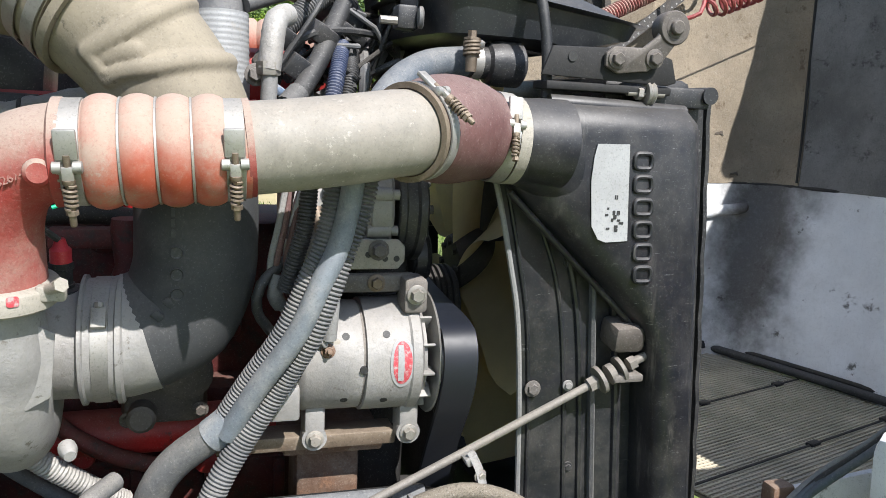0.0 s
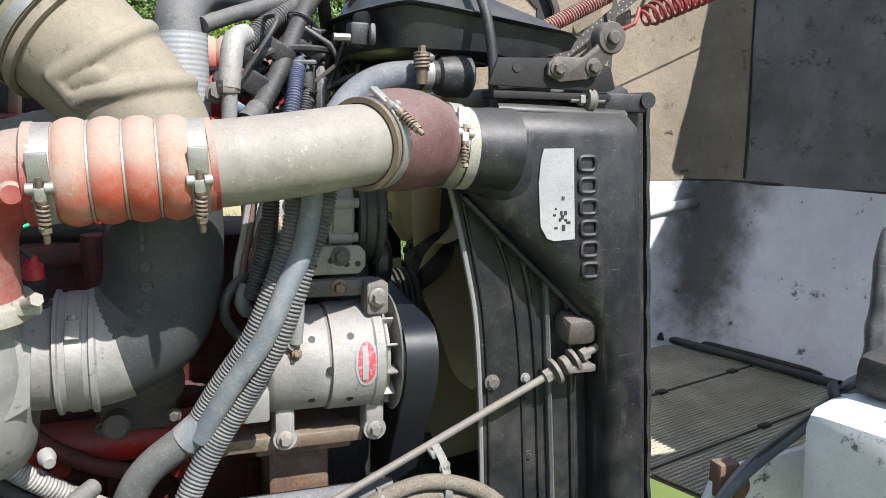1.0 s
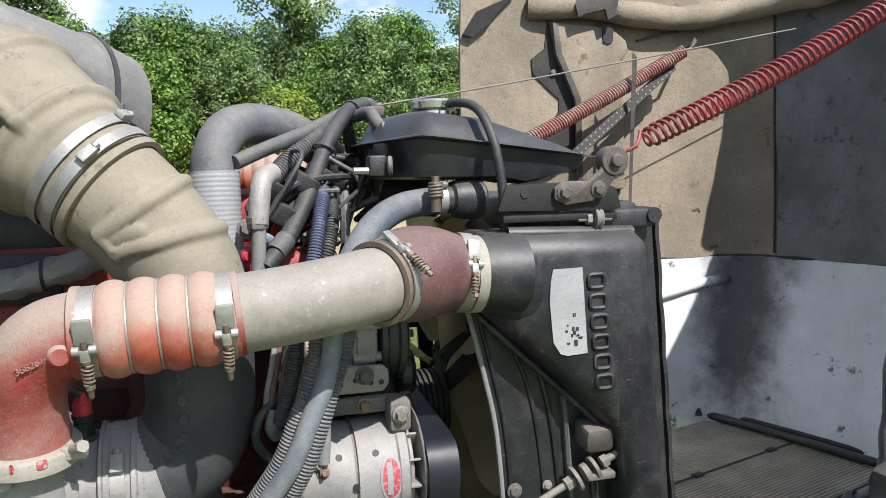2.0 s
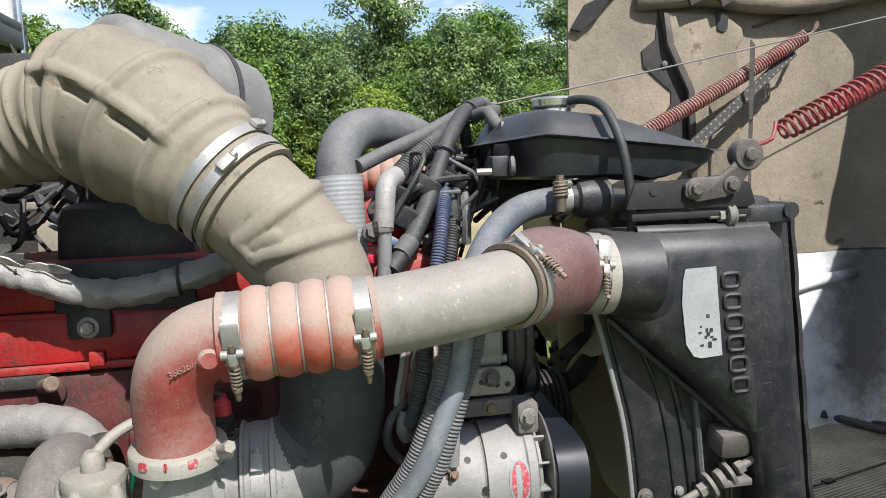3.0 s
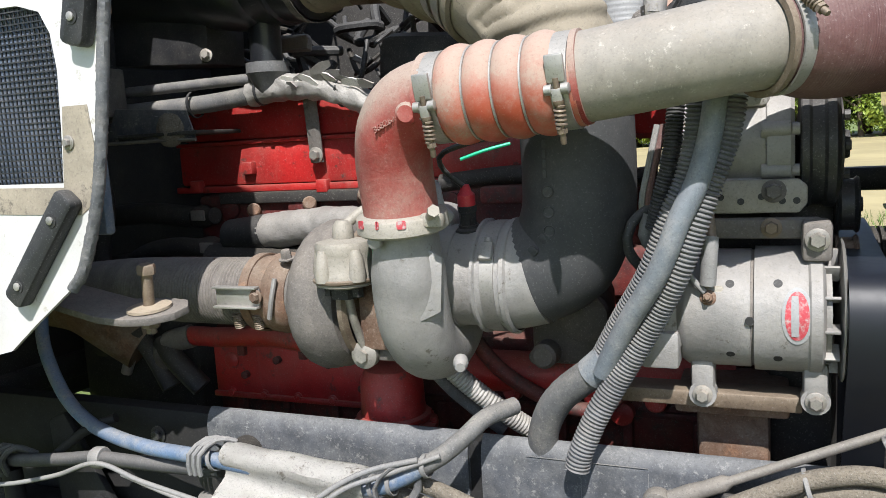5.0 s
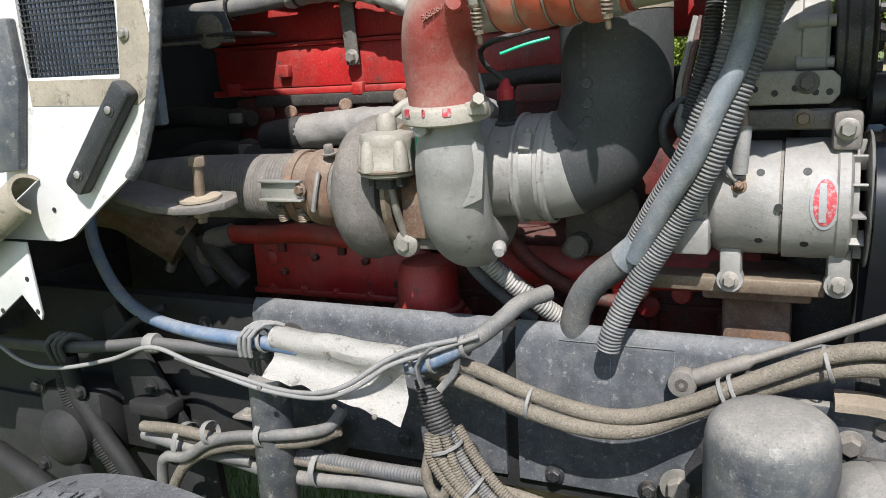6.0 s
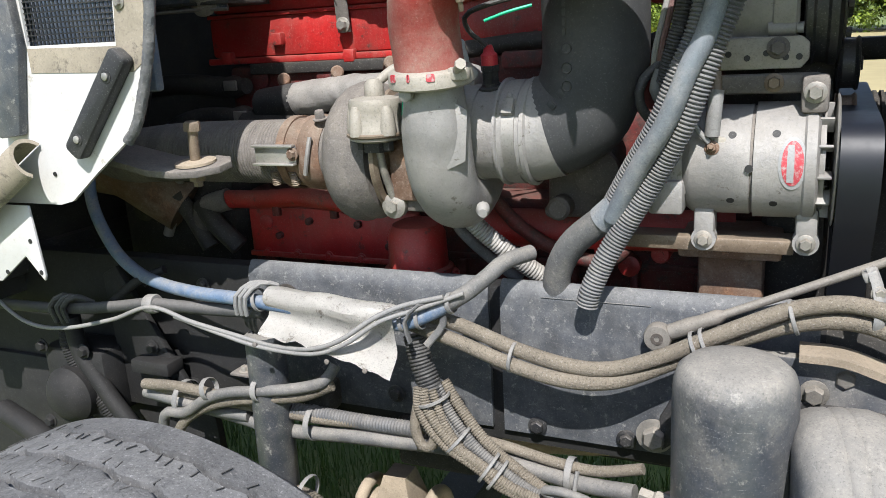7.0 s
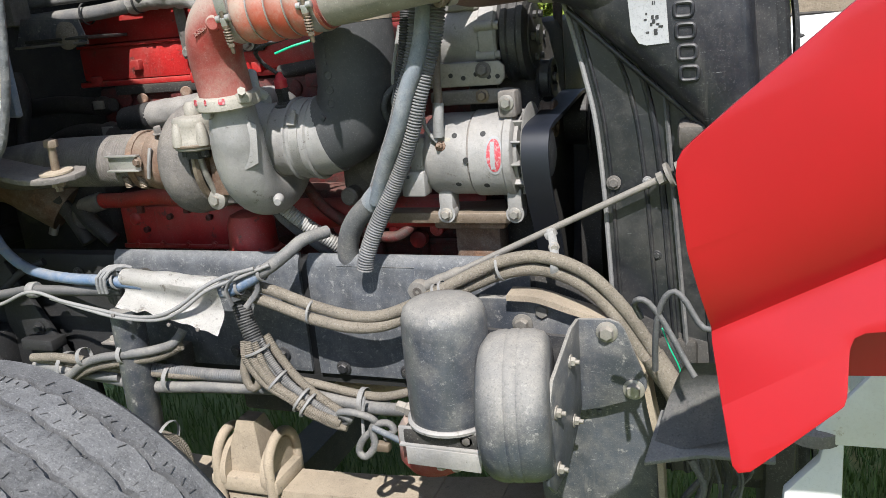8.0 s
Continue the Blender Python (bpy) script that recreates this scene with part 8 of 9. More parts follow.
def cab():
    c = thing("cab_cowl", "white painted truck cab cowl with mesh vents", "cab", (-1.2, 0.82, 1.0))
    edge = [(-0.52, 2.02), (-0.500, 1.85), (-0.489, 1.74), (-0.489, 1.69), (-0.505, 1.64), (-0.527, 1.52), (-0.545, 1.43), (-0.562, 1.37), (-0.596, 1.29), (-0.625, 1.257), (-0.70, 1.205), (-0.761, 1.160), (-0.79, 1.153), (-0.86, 1.153)]
    lo = [(-0.613, 1.408), (-0.605, 1.48), (-0.599, 1.56), (-0.604, 1.61), (-0.62, 1.64), (-0.66, 1.652), (-0.80, 1.655), (-0.80, 1.41)]
    hi = [(-0.60, 1.862), (-0.552, 1.845), (-0.524, 1.81), (-0.515, 1.765), (-0.526, 1.718), (-0.56, 1.692), (-0.62, 1.683), (-0.78, 1.683), (-0.78, 1.862)]
    part("side_panel", pierced(edge + [(-2.4, 1.15), (-2.4, 2.6), (-0.9, 2.6), (-0.75, 2.14)], (lo, hi), 0.006, (0, 0.818, 0)), m_white, c, "white painted cowl side panel")
    wire_mesh(-0.81, -0.59, 1.40, 1.66, 0.822, 0.0085, 0.0019, lambda x, z: True, c, m_black)
    wire_mesh(-0.79, -0.51, 1.68, 1.865, 0.822, 0.0085, 0.0019, lambda x, z: True, c, m_black)
    part("filter_pad", rumpled(block((-0.70, 0.85, 1.505), (0.26, 0.02, 0.35), bevel=0.006), 0.004, 40), m_meshblue, c)
    part("filter_pad", rumpled(block((-0.68, 0.855, 1.755), (0.29, 0.02, 0.25), bevel=0.006), 0.004, 40), m_rust, c)
    part("primer_patch", plate([(-0.552, 1.512), (-0.545, 1.43), (-0.567, 1.375), (-0.585, 1.363), (-0.80, 1.368), (-0.80, 1.406), (-0.612, 1.402), (-0.597, 1.512)], 0.001, (0, 0.8142, 0)), m_cream, c, "worn primer patch")
    seal = [(-0.486, 0.815, 1.70), (-0.502, 0.815, 1.64), (-0.524, 0.815, 1.52), (-0.542, 0.815, 1.43), (-0.559, 0.815, 1.37), (-0.593, 0.815, 1.29), (-0.620, 0.815, 1.258)]
    part("edge_seal", rumpled(tube(seal, 0.0085, 10, 0.003), 0.0012, 420), m_loom, c, "fuzzy grey edge seal")
    for a, b, w in (((-0.497, 1.762), (-0.546, 1.587), 0.040), ((-0.590, 1.392), (-0.720, 1.241), 0.036)):
        p, q = V((a[0], 0, a[1])), V((b[0], 0, b[1]))
        d = (q - p).normalized()
        side = V((-d.z, 0, d.x))
        L = (q - p).length
        mid = (p + q) / 2 + AY * 0.803
        rb = part("rubber_bumper", plate(rounded(L, w, 0.010), 0.024, mid, d, side, 0.005), m_rubber, c, "black rubber bumper strip")
        for k in (-0.30, 0.30) if L < 0.19 else (-0.28, 0.34):
            bm = turned(mid + d * L * k - AY * 0.0125, -AY, [(0.010, -0.004), (0.010, 0.0006), (0.0075, 0.001)], 18)
            part("recess", bm, m_ink, rb)
            part("screw", turned(mid + d * L * k - AY * 0.0135, -AY, [(0.006, -0.002), (0.006, 0.002), (0.004, 0.003)], 10), m_steel, rb)
    hexbolt((-0.592, 0.813, 1.463), (0, -1, 0), 0.006, 0.006, washer=1.7, parent=c)
    hexbolt((-0.563, 0.813, 1.595), (0, -1, 0), 0.004, 0.004, washer=1.5, parent=c)
    part("screw_hole", turned((-0.79, 0.814, 1.205), (0, -1, 0), [(0.004, 0), (0.004, 0.001)], 10), m_ink, c)
    # gutter lip, half-pipe step and lower white bracket
    part("gutter_lip", plate([(-0.805, 1.50), (-0.80, 1.41), (-0.835, 1.27), (-0.885, 1.265), (-0.87, 1.33), (-0.85, 1.50)], 0.018, (0, 0.806, 0), AX, AZ, 0.004), m_scuffed, c)
    part("half_pipe", turned((-0.80, 0.785, 1.235), V((-0.86, 0, -0.51)), [(0.03, 0), (0.037, 0.0), (0.037, 0.30), (0.03, 0.30)], 14, caps=False, arc=(-70, 130), side=(0, -1, 0.2)), m_cream, c, "worn cream half-round step rail")
    part("lower_bracket", plate([(-0.852, 1.152), (-0.842, 1.03), (-0.846, 1.02), (-0.882, 1.062), (-0.955, 1.012), (-1.3, 1.0), (-1.3, 1.152)], 0.005, (0, 0.802, 0), AX, AZ, 0.001), m_white, c)
    for x, z in ((-0.862, 1.09), (-0.85, 1.035), (-0.935, 1.03)):
        part("screw_hole", turned((x, 0.7992, z), (0, -1, 0), [(0.0045, 0), (0.0045, 0.0008)], 10), m_ink, c)
    # hood rest arm with upright bolt
    a = thing("hood_rest_arm", "flat steel arm with a round end and upright bolt", "bracket", (-0.65, 0.92, 1.19))
    bm = plate([(-0.79, -0.05), (-0.66, -0.042), (-0.60, -0.05), (-0.56, -0.042), (-0.532, -0.012), (-0.532, 0.02), (-0.555, 0.048), (-0.60, 0.055), (-0.66, 0.045), (-0.79, 0.03)], 0.012, (0, 0.925, 1.20), AX, V((0, 1, 0.12)), 0.002)
    for v in bm.verts:
        v.co.z += 0.25 * max(0, -0.66 - v.co.x)
    part("arm", bm, m_iron, a)
    part("washer", turned((-0.588, 0.922, 1.207), (0, -0.1, 1), [(0.034, 0), (0.034, 0.004), (0.02, 0.006)], 28), m_axle, a)
    bm = turned((-0.588, 0.922, 1.212), (0.09, -0.05, 1), [(0.0085, 0), (0.0085, 0.052)], 16)
    lathe(bm, V((-0.588, 0.922, 1.212)) + V((0.09, -0.05, 1)).normalized() * 0.05, (0.09, -0.05, 1), [(0.0145, 0), (0.0145, 0.012), (0.012, 0.015)], 6)
    part("bolt", bm, m_brass, a)
    part("nut", turned((-0.588, 0.922, 1.192), (0, 0, -1), [(0.014, 0), (0.014, 0.014), (0.008, 0.016), (0.008, 0.024)], 6), m_brass, a)
    # dark firewall that closes the view, and cowl top
    f = thing("cab_firewall", "dark firewall with the cowl shelf above", "cab", (-1.2, 1.5, 1.0))
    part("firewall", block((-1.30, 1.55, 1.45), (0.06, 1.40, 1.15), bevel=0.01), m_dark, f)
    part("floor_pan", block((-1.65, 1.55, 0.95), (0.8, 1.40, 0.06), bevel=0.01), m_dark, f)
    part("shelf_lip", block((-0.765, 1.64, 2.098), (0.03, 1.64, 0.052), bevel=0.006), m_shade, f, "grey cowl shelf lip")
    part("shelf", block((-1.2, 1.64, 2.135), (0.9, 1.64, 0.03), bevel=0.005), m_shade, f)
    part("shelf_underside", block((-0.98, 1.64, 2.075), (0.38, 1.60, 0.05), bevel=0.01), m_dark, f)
    part("bright_strip", block((-0.747, 1.45, 2.085), (0.006, 0.86, 0.026), bevel=0.001), m_white, f, "bright trim strip")
    for y, z in ((1.35, 1.98), (1.75, 1.94)):
        part("channel", block((-1.05, 1.6, z), (0.10, 1.3, 0.05), bevel=0.01), m_dark if y > 1.5 else m_axle, f)
    part("hanging_cable", tube([(-0.75, 1.72, 2.08), (-0.735, 1.70, 2.02), (-0.73, 1.68, 1.95), (-0.735, 1.66, 1.88)], 0.0035, 8), m_rubber, f)
    part("hanging_cable", tube([(-0.75, 2.3, 2.07), (-0.73, 2.3, 2.02), (-0.72, 2.3, 1.96), (-0.72, 2.3, 1.90)], 0.004, 8), m_rubber, f)
    part("windshield", plate([(0.82, 2.14), (2.46, 2.14), (2.40, 2.75), (0.9, 2.75)], 0.01, (-0.98, 0, 0), AY, V((-0.5, 0, 1)), 0.002), m_glass, f, "bluish windshield glass")
    part("pillar", tube([(-0.80, 2.47, 2.08), (-0.86, 2.47, 2.3), (-1.05, 2.45, 2.75)], 0.05, 18), m_white, f)
    part("mirror_stay", tube([(-0.76, 2.42, 2.05), (-0.76, 2.42, 2.6)], 0.012, 12), m_chrome, f)
    # grey box and dirt tray behind the seal
    b = thing("heater_box", "grimy grey box above a dirt filled tray", "box", (-0.85, 1.3, 1.6))
    part("box", block((-0.85, 1.36, 1.675), (0.24, 0.12, 0.115), Euler((0, 0.06, 0)).to_matrix(), 0.004), m_black, b)
    part("box_top", block((-0.86, 1.36, 1.74), (0.22, 0.14, 0.07), Euler((0, 0.14, 0)).to_matrix(), 0.01), m_rail, b)
    hexbolt((-0.735, 1.298, 1.627), (0.3, -1, 0.1), 0.009, 0.01, parent=b)
    bm = plate([(-0.935, 1.535), (-0.757, 1.521), (-0.739, 1.465), (-0.969, 1.467)], 0.004, (0, 1.25, 0), AX, AZ, 0.001)
    part("tray", bm, m_scuffed, b)
    part("tray_lip", tube([(-0.97, 1.246, 1.466), (-0.85, 1.246, 1.466), (-0.738, 1.246, 1.464)], 0.0035, 8), m_iron, b)
    part("tray_side", block((-0.83, 1.31, 1.478), (0.2, 0.14, 0.008), bevel=0.002), m_dark, b)
    part("dirt", rumpled(turned((-0.80, 1.2475, 1.487), (0, -1, 0.05), [(0.036, -0.001), (0.031, 0.002), (0.024, 0.004), (0.016, 0.006), (0.009, 0.007), (0.003, 0.008)], 36), 0.0025, 90), m_canvas, b, "small patch of dry dirt")
    part("stub", block((-0.985, 1.28, 1.57), (0.05, 0.06, 0.10), bevel=0.005), m_iron, b)
    # wiring clutter in the dark gap
    w = thing("wiring_clutter", "black wiring and connectors in the gap behind the engine", "wiring", (-0.5, 1.6, 1.6))
    rnd = random.Random(21)
    for i in range(26):
        p = V((-0.80 + rnd.random() * 0.36, 1.56 + rnd.random() * 0.16, 1.60 + rnd.random() * 0.12))
        q = p + V((rnd.uniform(-0.12, 0.12), rnd.uniform(-0.08, 0.08), rnd.uniform(-0.12, 0.14)))
        bow = V((rnd.uniform(-0.07, 0.07), -0.05, rnd.uniform(-0.09, 0.04)))
        part("wire", tube([p, p * 0.7 + q * 0.3 + bow, p * 0.3 + q * 0.7 + bow * 0.7, q, q + V((rnd.uniform(-0.05, 0.05), 0.05, -0.03))], rnd.choice((0.004, 0.006, 0.011)), 8, 0.012), rnd.choice((m_rubber, m_rubber, m_dark, m_dullhose)), w)
    for p, s in (((-0.44, 1.60, 1.66), 0.014), ((-0.47, 1.58, 1.60), 0.010), ((-0.55, 1.58, 1.62), 0.012), ((-0.42, 1.62, 1.56), 0.012)):
        part("white_plug", block(p, (s * 2, s, s), Euler((0.3, 0.6, 0.2)).to_matrix(), 0.002), m_label, w)
    part("crumpled_foil", rumpled(block((-0.68, 1.52, 1.66), (0.09, 0.02, 0.03), bevel=0.004), 0.01, 60), m_tape, w)
    # dark sheets added to close the gap against the bright field
    part("dark_filler", block((-0.75, 2.0, 1.50), (1.2, 0.04, 1.0), bevel=0.01), m_dark, w)
    part("dark_filler", block((-0.36, 1.74, 1.64), (0.16, 0.03, 0.26), Euler((0, 0, 0.3)).to_matrix(), 0.006), m_shade, w)
    part("pale_panel", plate([(-0.613, 1.50), (-0.535, 1.50), (-0.53, 1.605), (-0.575, 1.612), (-0.612, 1.59)], 0.01, (0, 1.93, 0), AX, AZ, 0.003), m_cream, w, "pale panel edge on the far side")
    part("pale_strip", block((-0.59, 1.92, 1.635), (0.10, 0.012, 0.018), bevel=0.003), m_cream, w)
    part("grey_post", block((-0.28, 1.78, 1.64), (0.07, 0.03, 0.03), bevel=0.004), m_iron, w)


# ================= hood, tilted forward =================
def hood():
    h = thing("tilted_hood", "open truck hood tilted forward, lined with beige insulation", "hood", (1.5, 1.44, 0.8))

    def corner_x(z):
        return 1.60 + 0.14 * min(1.0, max(0.0, (z - 0.85) / 0.5)) - 0.03 * max(0.0, z - 1.5)

    def plan(z, n_far=14, n_cor=10, n_front=22):
        cx = corner_x(z)
        rear = 0.88 if z < 1.45 else 0.88 - 0.11 * min(1.0, (z - 1.45) / 0.2)
        pts = [(rear + (cx - 0.12 - rear) * i / n_far, 2.075) for i in range(n_far)]
        for i in range(n_cor + 1):
            a = radians(90 * i / n_cor)
            pts.append((cx - 0.12 + 0.12 * math.sin(a) + 0.03 * i / n_cor, 2.075 - 0.12 * (1 - math.cos(a))))
        for i in range(1, n_front + 1):
            t = i / n_front
            y = 1.955 - 1.03 * t
            pts.append((cx + 0.03 + 0.14 * math.sin(math.pi * min(1, t * 1.0)) ** 0.8, y))
        return pts
    far, cor, front = 14, 10, 22

    def shell(zs, i0, i1, wob, seed):
        bm = bmesh.new()
        rows = []
        for z in zs:
            p = plan(z)[i0:i1 + 1]
            rows.append([bm.verts.new((x - wob * noise.noise(V((x * 5, y * 5 + seed, z * 4))), y + wob * noise.noise(V((x * 5 + seed, y * 5, z * 4))), z)) for x, y in p])
        for q, s in zip(rows, rows[1:]):
            for k in range(len(q) - 1):
                bm.faces.new((q[k], q[k + 1], s[k + 1], s[k]))
        bmesh.ops.recalc_face_normals(bm, faces=bm.faces)
        bmesh.ops.solidify(bm, geom=bm.faces[:], thickness=0.012)
        return bm
    last = far + cor + front
    part("grille_surround", shell(np.linspace(0.80, 1.375, 16), 0, last, 0.004, 1.0), m_hoodwhite, h, "sooty white painted inner surround")
    upper = np.linspace(1.375, 2.28, 22)
    part("side_blanket", shell(upper, 0, far - 3, 0.010, 7.0), m_blanket, h, "beige insulation blanket on the hood side")
    part("corner_blanket", shell(upper, far - 3, far + cor, 0.010, 7.0), m_blanket, h, "beige insulation in the hood corner")
    part("top_blanket", shell(upper, far + cor, last, 0.010, 7.0), m_darkblanket, h, "sooty insulation on the hood top")
    # seam welt, corner seam and ledge rib
    part("seam", tube([(x - 0.004, y - 0.006, 1.377) for x, y in plan(1.377)[::3]], 0.006, 8), m_dark, h)
    part("seam", tube([(plan(z)[far + cor][0] - 0.012, plan(z)[far + cor][1], z) for z in np.linspace(1.39, 2.26, 10)], 0.004, 8), m_ink, h)
    part("ledge", tube([(1.05, 2.062, 1.20), (1.3, 2.06, 1.238), (1.45, 2.060, 1.268), (1.555, 2.062, 1.288), (1.64, 2.045, 1.303), (1.66, 2.06, 1.306)], 0.017, 14), m_hoodwhite, h)
    # edge roll and raised panels of the far side
    part("edge_roll", rumpled(tube([(0.98, 2.062, 2.13), (1.03, 2.045, 2.128), (1.15, 2.04, 2.135), (1.30, 2.035, 2.118), (1.47, 2.03, 2.112), (1.60, 2.02, 2.13), (1.70, 1.96, 2.145), (1.76, 1.86, 2.15), (1.79, 1.70, 2.155), (1.81, 1.45, 2.16)], 0.036, 20), 0.006, 12), m_blanket, h, "pale rolled edge of the insulation")
    flap = part("lining_flap", rumpled(plate([(1.047, 2.088), (1.165, 2.081), (1.239, 2.074), (1.285, 2.041), (1.292, 2.008), (1.268, 1.985), (1.276, 1.90), (1.282, 1.60), (1.13, 1.60), (1.126, 1.768), (1.118, 1.867), (1.056, 1.999)], 0.022, (0, 2.050, 0), AX, AZ, 0.006), 0.002, 24), m_blanket, h, "pitted beige insulation flap with a slot")
    part("flap_slot", plate([(1.200, 2.085), (1.240, 2.082), (1.236, 2.036), (1.222, 2.028), (1.206, 2.034)], 0.004, (0, 2.036, 0), AX, AZ, 0), m_ink, flap)
    part("flap_edge", plate([(1.041, 2.085), (1.058, 2.08), (1.072, 1.995), (1.132, 1.867), (1.137, 1.62), (1.118, 1.62), (1.112, 1.866), (1.050, 1.998)], 0.010, (0, 2.034, 0), AX, AZ, 0.002), m_oldsteel, flap, "dark strip along the flap edge")
    # flat dark plate paints the shadow inside the cut-out
    part("lining_gap_shade", plate([(1.038, 2.10), (1.027, 2.015), (0.986, 1.983), (0.990, 1.942), (1.034, 1.901), (1.073, 1.868), (1.072, 1.832), (1.03, 1.776), (1.04, 1.66), (1.126, 1.66), (1.124, 1.867), (1.058, 1.999)], 0.006, (0, 2.060, 0), AX, AZ, 0), m_dark, h, "dark plate for the shadowed cut-out beside the torn lining")
    part("rivet", turned((1.052, 2.052, 1.945), (0, -1, 0), [(0.009, 0), (0.009, 0.003), (0.004, 0.006)], 12), m_iron, h)
    part("hood_bracket", plate([(1.106, 2.094), (1.096, 2.129), (1.145, 2.215), (1.25, 2.217), (1.225, 2.102), (1.20, 2.09), (1.19, 2.12), (1.13, 2.105)], 0.010, (0, 2.0, 0), AX, AZ, 0.002), m_oldsteel, h, "dark brown steel bracket")
    part("torn_corner", rumpled(plate([(0.775, 2.045), (0.815, 2.11), (0.93, 2.16), (0.90, 2.135), (0.865, 2.10), (0.85, 2.075), (0.80, 2.04)], 0.012, (0, 2.05, 0), AX, AZ, 0), 0.004, 16), m_shadegrime, h, "dark torn corner")
    part("crease", tube([(1.33, 2.062, 2.045), (1.40, 2.058, 2.065), (1.47, 2.06, 2.075)], 0.004, 8), m_soot, h)
    for x, z in ((1.60, 1.40), (1.53, 1.52)):
        part("tear", rumpled(plate([(0, 0), (0.020, 0.004), (0.032, -0.002), (0.026, 0.012), (0.016, 0.010), (0.004, 0.007)], 0.003, (x, 2.062, z), AX, AZ, 0), 0.002, 60), m_soot, h)
    # grille of dusty mesh panels lying at the bottom, swept to the nose
    e1, e2 = V((0.957, 0.29, 0)), V((0.34, -0.94, 0))
    g = part("grille_frame", tube([(1.585, 2.04, 0.862), (1.66, 1.83, 0.862), (1.73, 1.62, 0.862), (1.79, 1.42, 0.862)], 0.013, 10), m_rubber, h, "black rubber edging of the grille")
    part("edging", tube([(1.60, 2.05, 0.872), (1.68, 1.83, 0.874), (1.75, 1.62, 0.874), (1.80, 1.45, 0.872)], 0.008, 10), m_dark, g)
    for k in range(4):
        o = V((1.585, 2.035, 0.842)) + e2 * (0.29 * k)
        pn = part("grille_panel", plate([(-0.85, 0), (0, 0), (0, 0.282), (-0.85, 0.282)], 0.003, o - AZ * 0.006, e1, e2, 0), m_grilleback, h)
        bm = bmesh.new()
        turn = Matrix((e1, e2, AZ)).transposed()
        for i in range(71):
            box(bm, o + e1 * (-0.012 * i) + e2 * 0.141, (0.0075 if i % 3 else 0.009, 0.282, 0.003), turn)
        for j in range(25):
            box(bm, o + e1 * -0.425 + e2 * (0.0117 * j) + AZ * 0.003, (0.85, 0.0045, 0.003), turn)
        tagged(part("mesh", bm, m_grille, pn), kind="stuff")
        part("joint", tube([o + e1 * -0.85 + e2 * 0.286 + AZ * 0.004, o + e1 * 0.0 + e2 * 0.286 + AZ * 0.004], 0.004, 8), m_dark, pn)
        for q in (-0.10, -0.42):
            part("clip", block(o + e1 * q + e2 * 0.286 + AZ * 0.007, (0.035, 0.018, 0.008), turn, 0.002), m_dark, pn)
    for x, y in ((1.555, 2.045), (1.72, 1.76)):
        part("peg", turned((x, y, 0.862), AZ, [(0.012, 0), (0.009, 0.012), (0.004, 0.022)], 12), m_ink, h)
    # near edge of the hood side, and the white headlamp housing
    part("near_edge", rumpled(tube([(1.015, 0.795, 1.16), (1.03, 0.80, 1.28), (1.035, 0.805, 1.36), (1.06, 0.81, 1.41), (1.13, 0.81, 1.425), (1.28, 0.80, 1.445)], 0.014, 12), 0.005, 25), m_scuffed, h)
    # out-of-view wall, added to keep sun off the grille floor
    part("near_shade_wall", plate([(1.25, 1.38), (1.80, 1.38), (1.80, 2.26), (1.36, 2.20)], 0.02, (0, 0.83, 0), AX, AZ, 0.004), m_blanket, h, "unseen hood side wall added to shade the grille")
    part("near_side", plate([(1.03, 0.85), (1.6, 0.85), (1.6, 1.44), (1.06, 1.40), (1.04, 1.20)], 0.015, (0, 0.81, 0), AX, AZ, 0.004), m_scuffed, h)
    bm = rumpled(block((1.03, 0.70, 1.06), (0.30, 0.20, 0.27), Euler((0.0, -0.10, 0.28)).to_matrix(), 0.03), 0.002, 30)
    lamp = part("lamp_housing", bm, m_hoodwhite, h, "white painted headlamp housing")
    part("lamp_cap", block((1.02, 0.70, 1.225), (0.16, 0.13, 0.06), Euler((0.1, -0.1, 0.28)).to_matrix(), 0.015), m_black, lamp)
    part("hinge_plate", plate([(-0.07, -0.20), (0.0, -0.015), (0.03, 0.0), (0.17, 0.03), (0.17, -0.20)], 0.012, (0.862, 0.925, 1.015), V((0.97, -0.2, 0)), AZ, 0.003), m_hoodwhite, h)
    bm = block((0.878, 0.918, 0.995), (0.04, 0.03, 0.06), bevel=0.006)
    lathe(bm, (0.893, 0.905, 0.985), (0.2, -1, 0), [(0.02, 0), (0.02, 0.01), (0.012, 0.014)], 20)
    part("hinge_bolt", bm, m_rust, h)
    w = thing("lamp_wiring", "grey blue wiring draped over the headlamp housing", "wiring", (0.9, 0.8, 1.1))
    for k in range(4):
        o = V((0.004 * k, 0.006 * (k % 2), 0.007 * k))
        part("wire", tube([V((0.83, 0.89, 0.94)) + o, V((0.860, 0.885, 0.985)) + o, V((0.896, 0.868, 1.035)) + o, V((0.925, 0.815, 1.11)) + o * 0.8, V((0.945, 0.765, 1.175)) + o, V((0.975, 0.70, 1.225)) + o, V((1.02, 0.62, 1.26)) + o], 0.006, 10), (m_bluegrey, m_rubber, m_bluegrey, m_wire)[k], w)
    part("cable_tie", turned((0.943, 0.772, 1.178), (0.4, -0.7, 0.5), [(0.020, -0.008), (0.023, 0), (0.020, 0.008)], 14, caps=False), m_rubber, w)
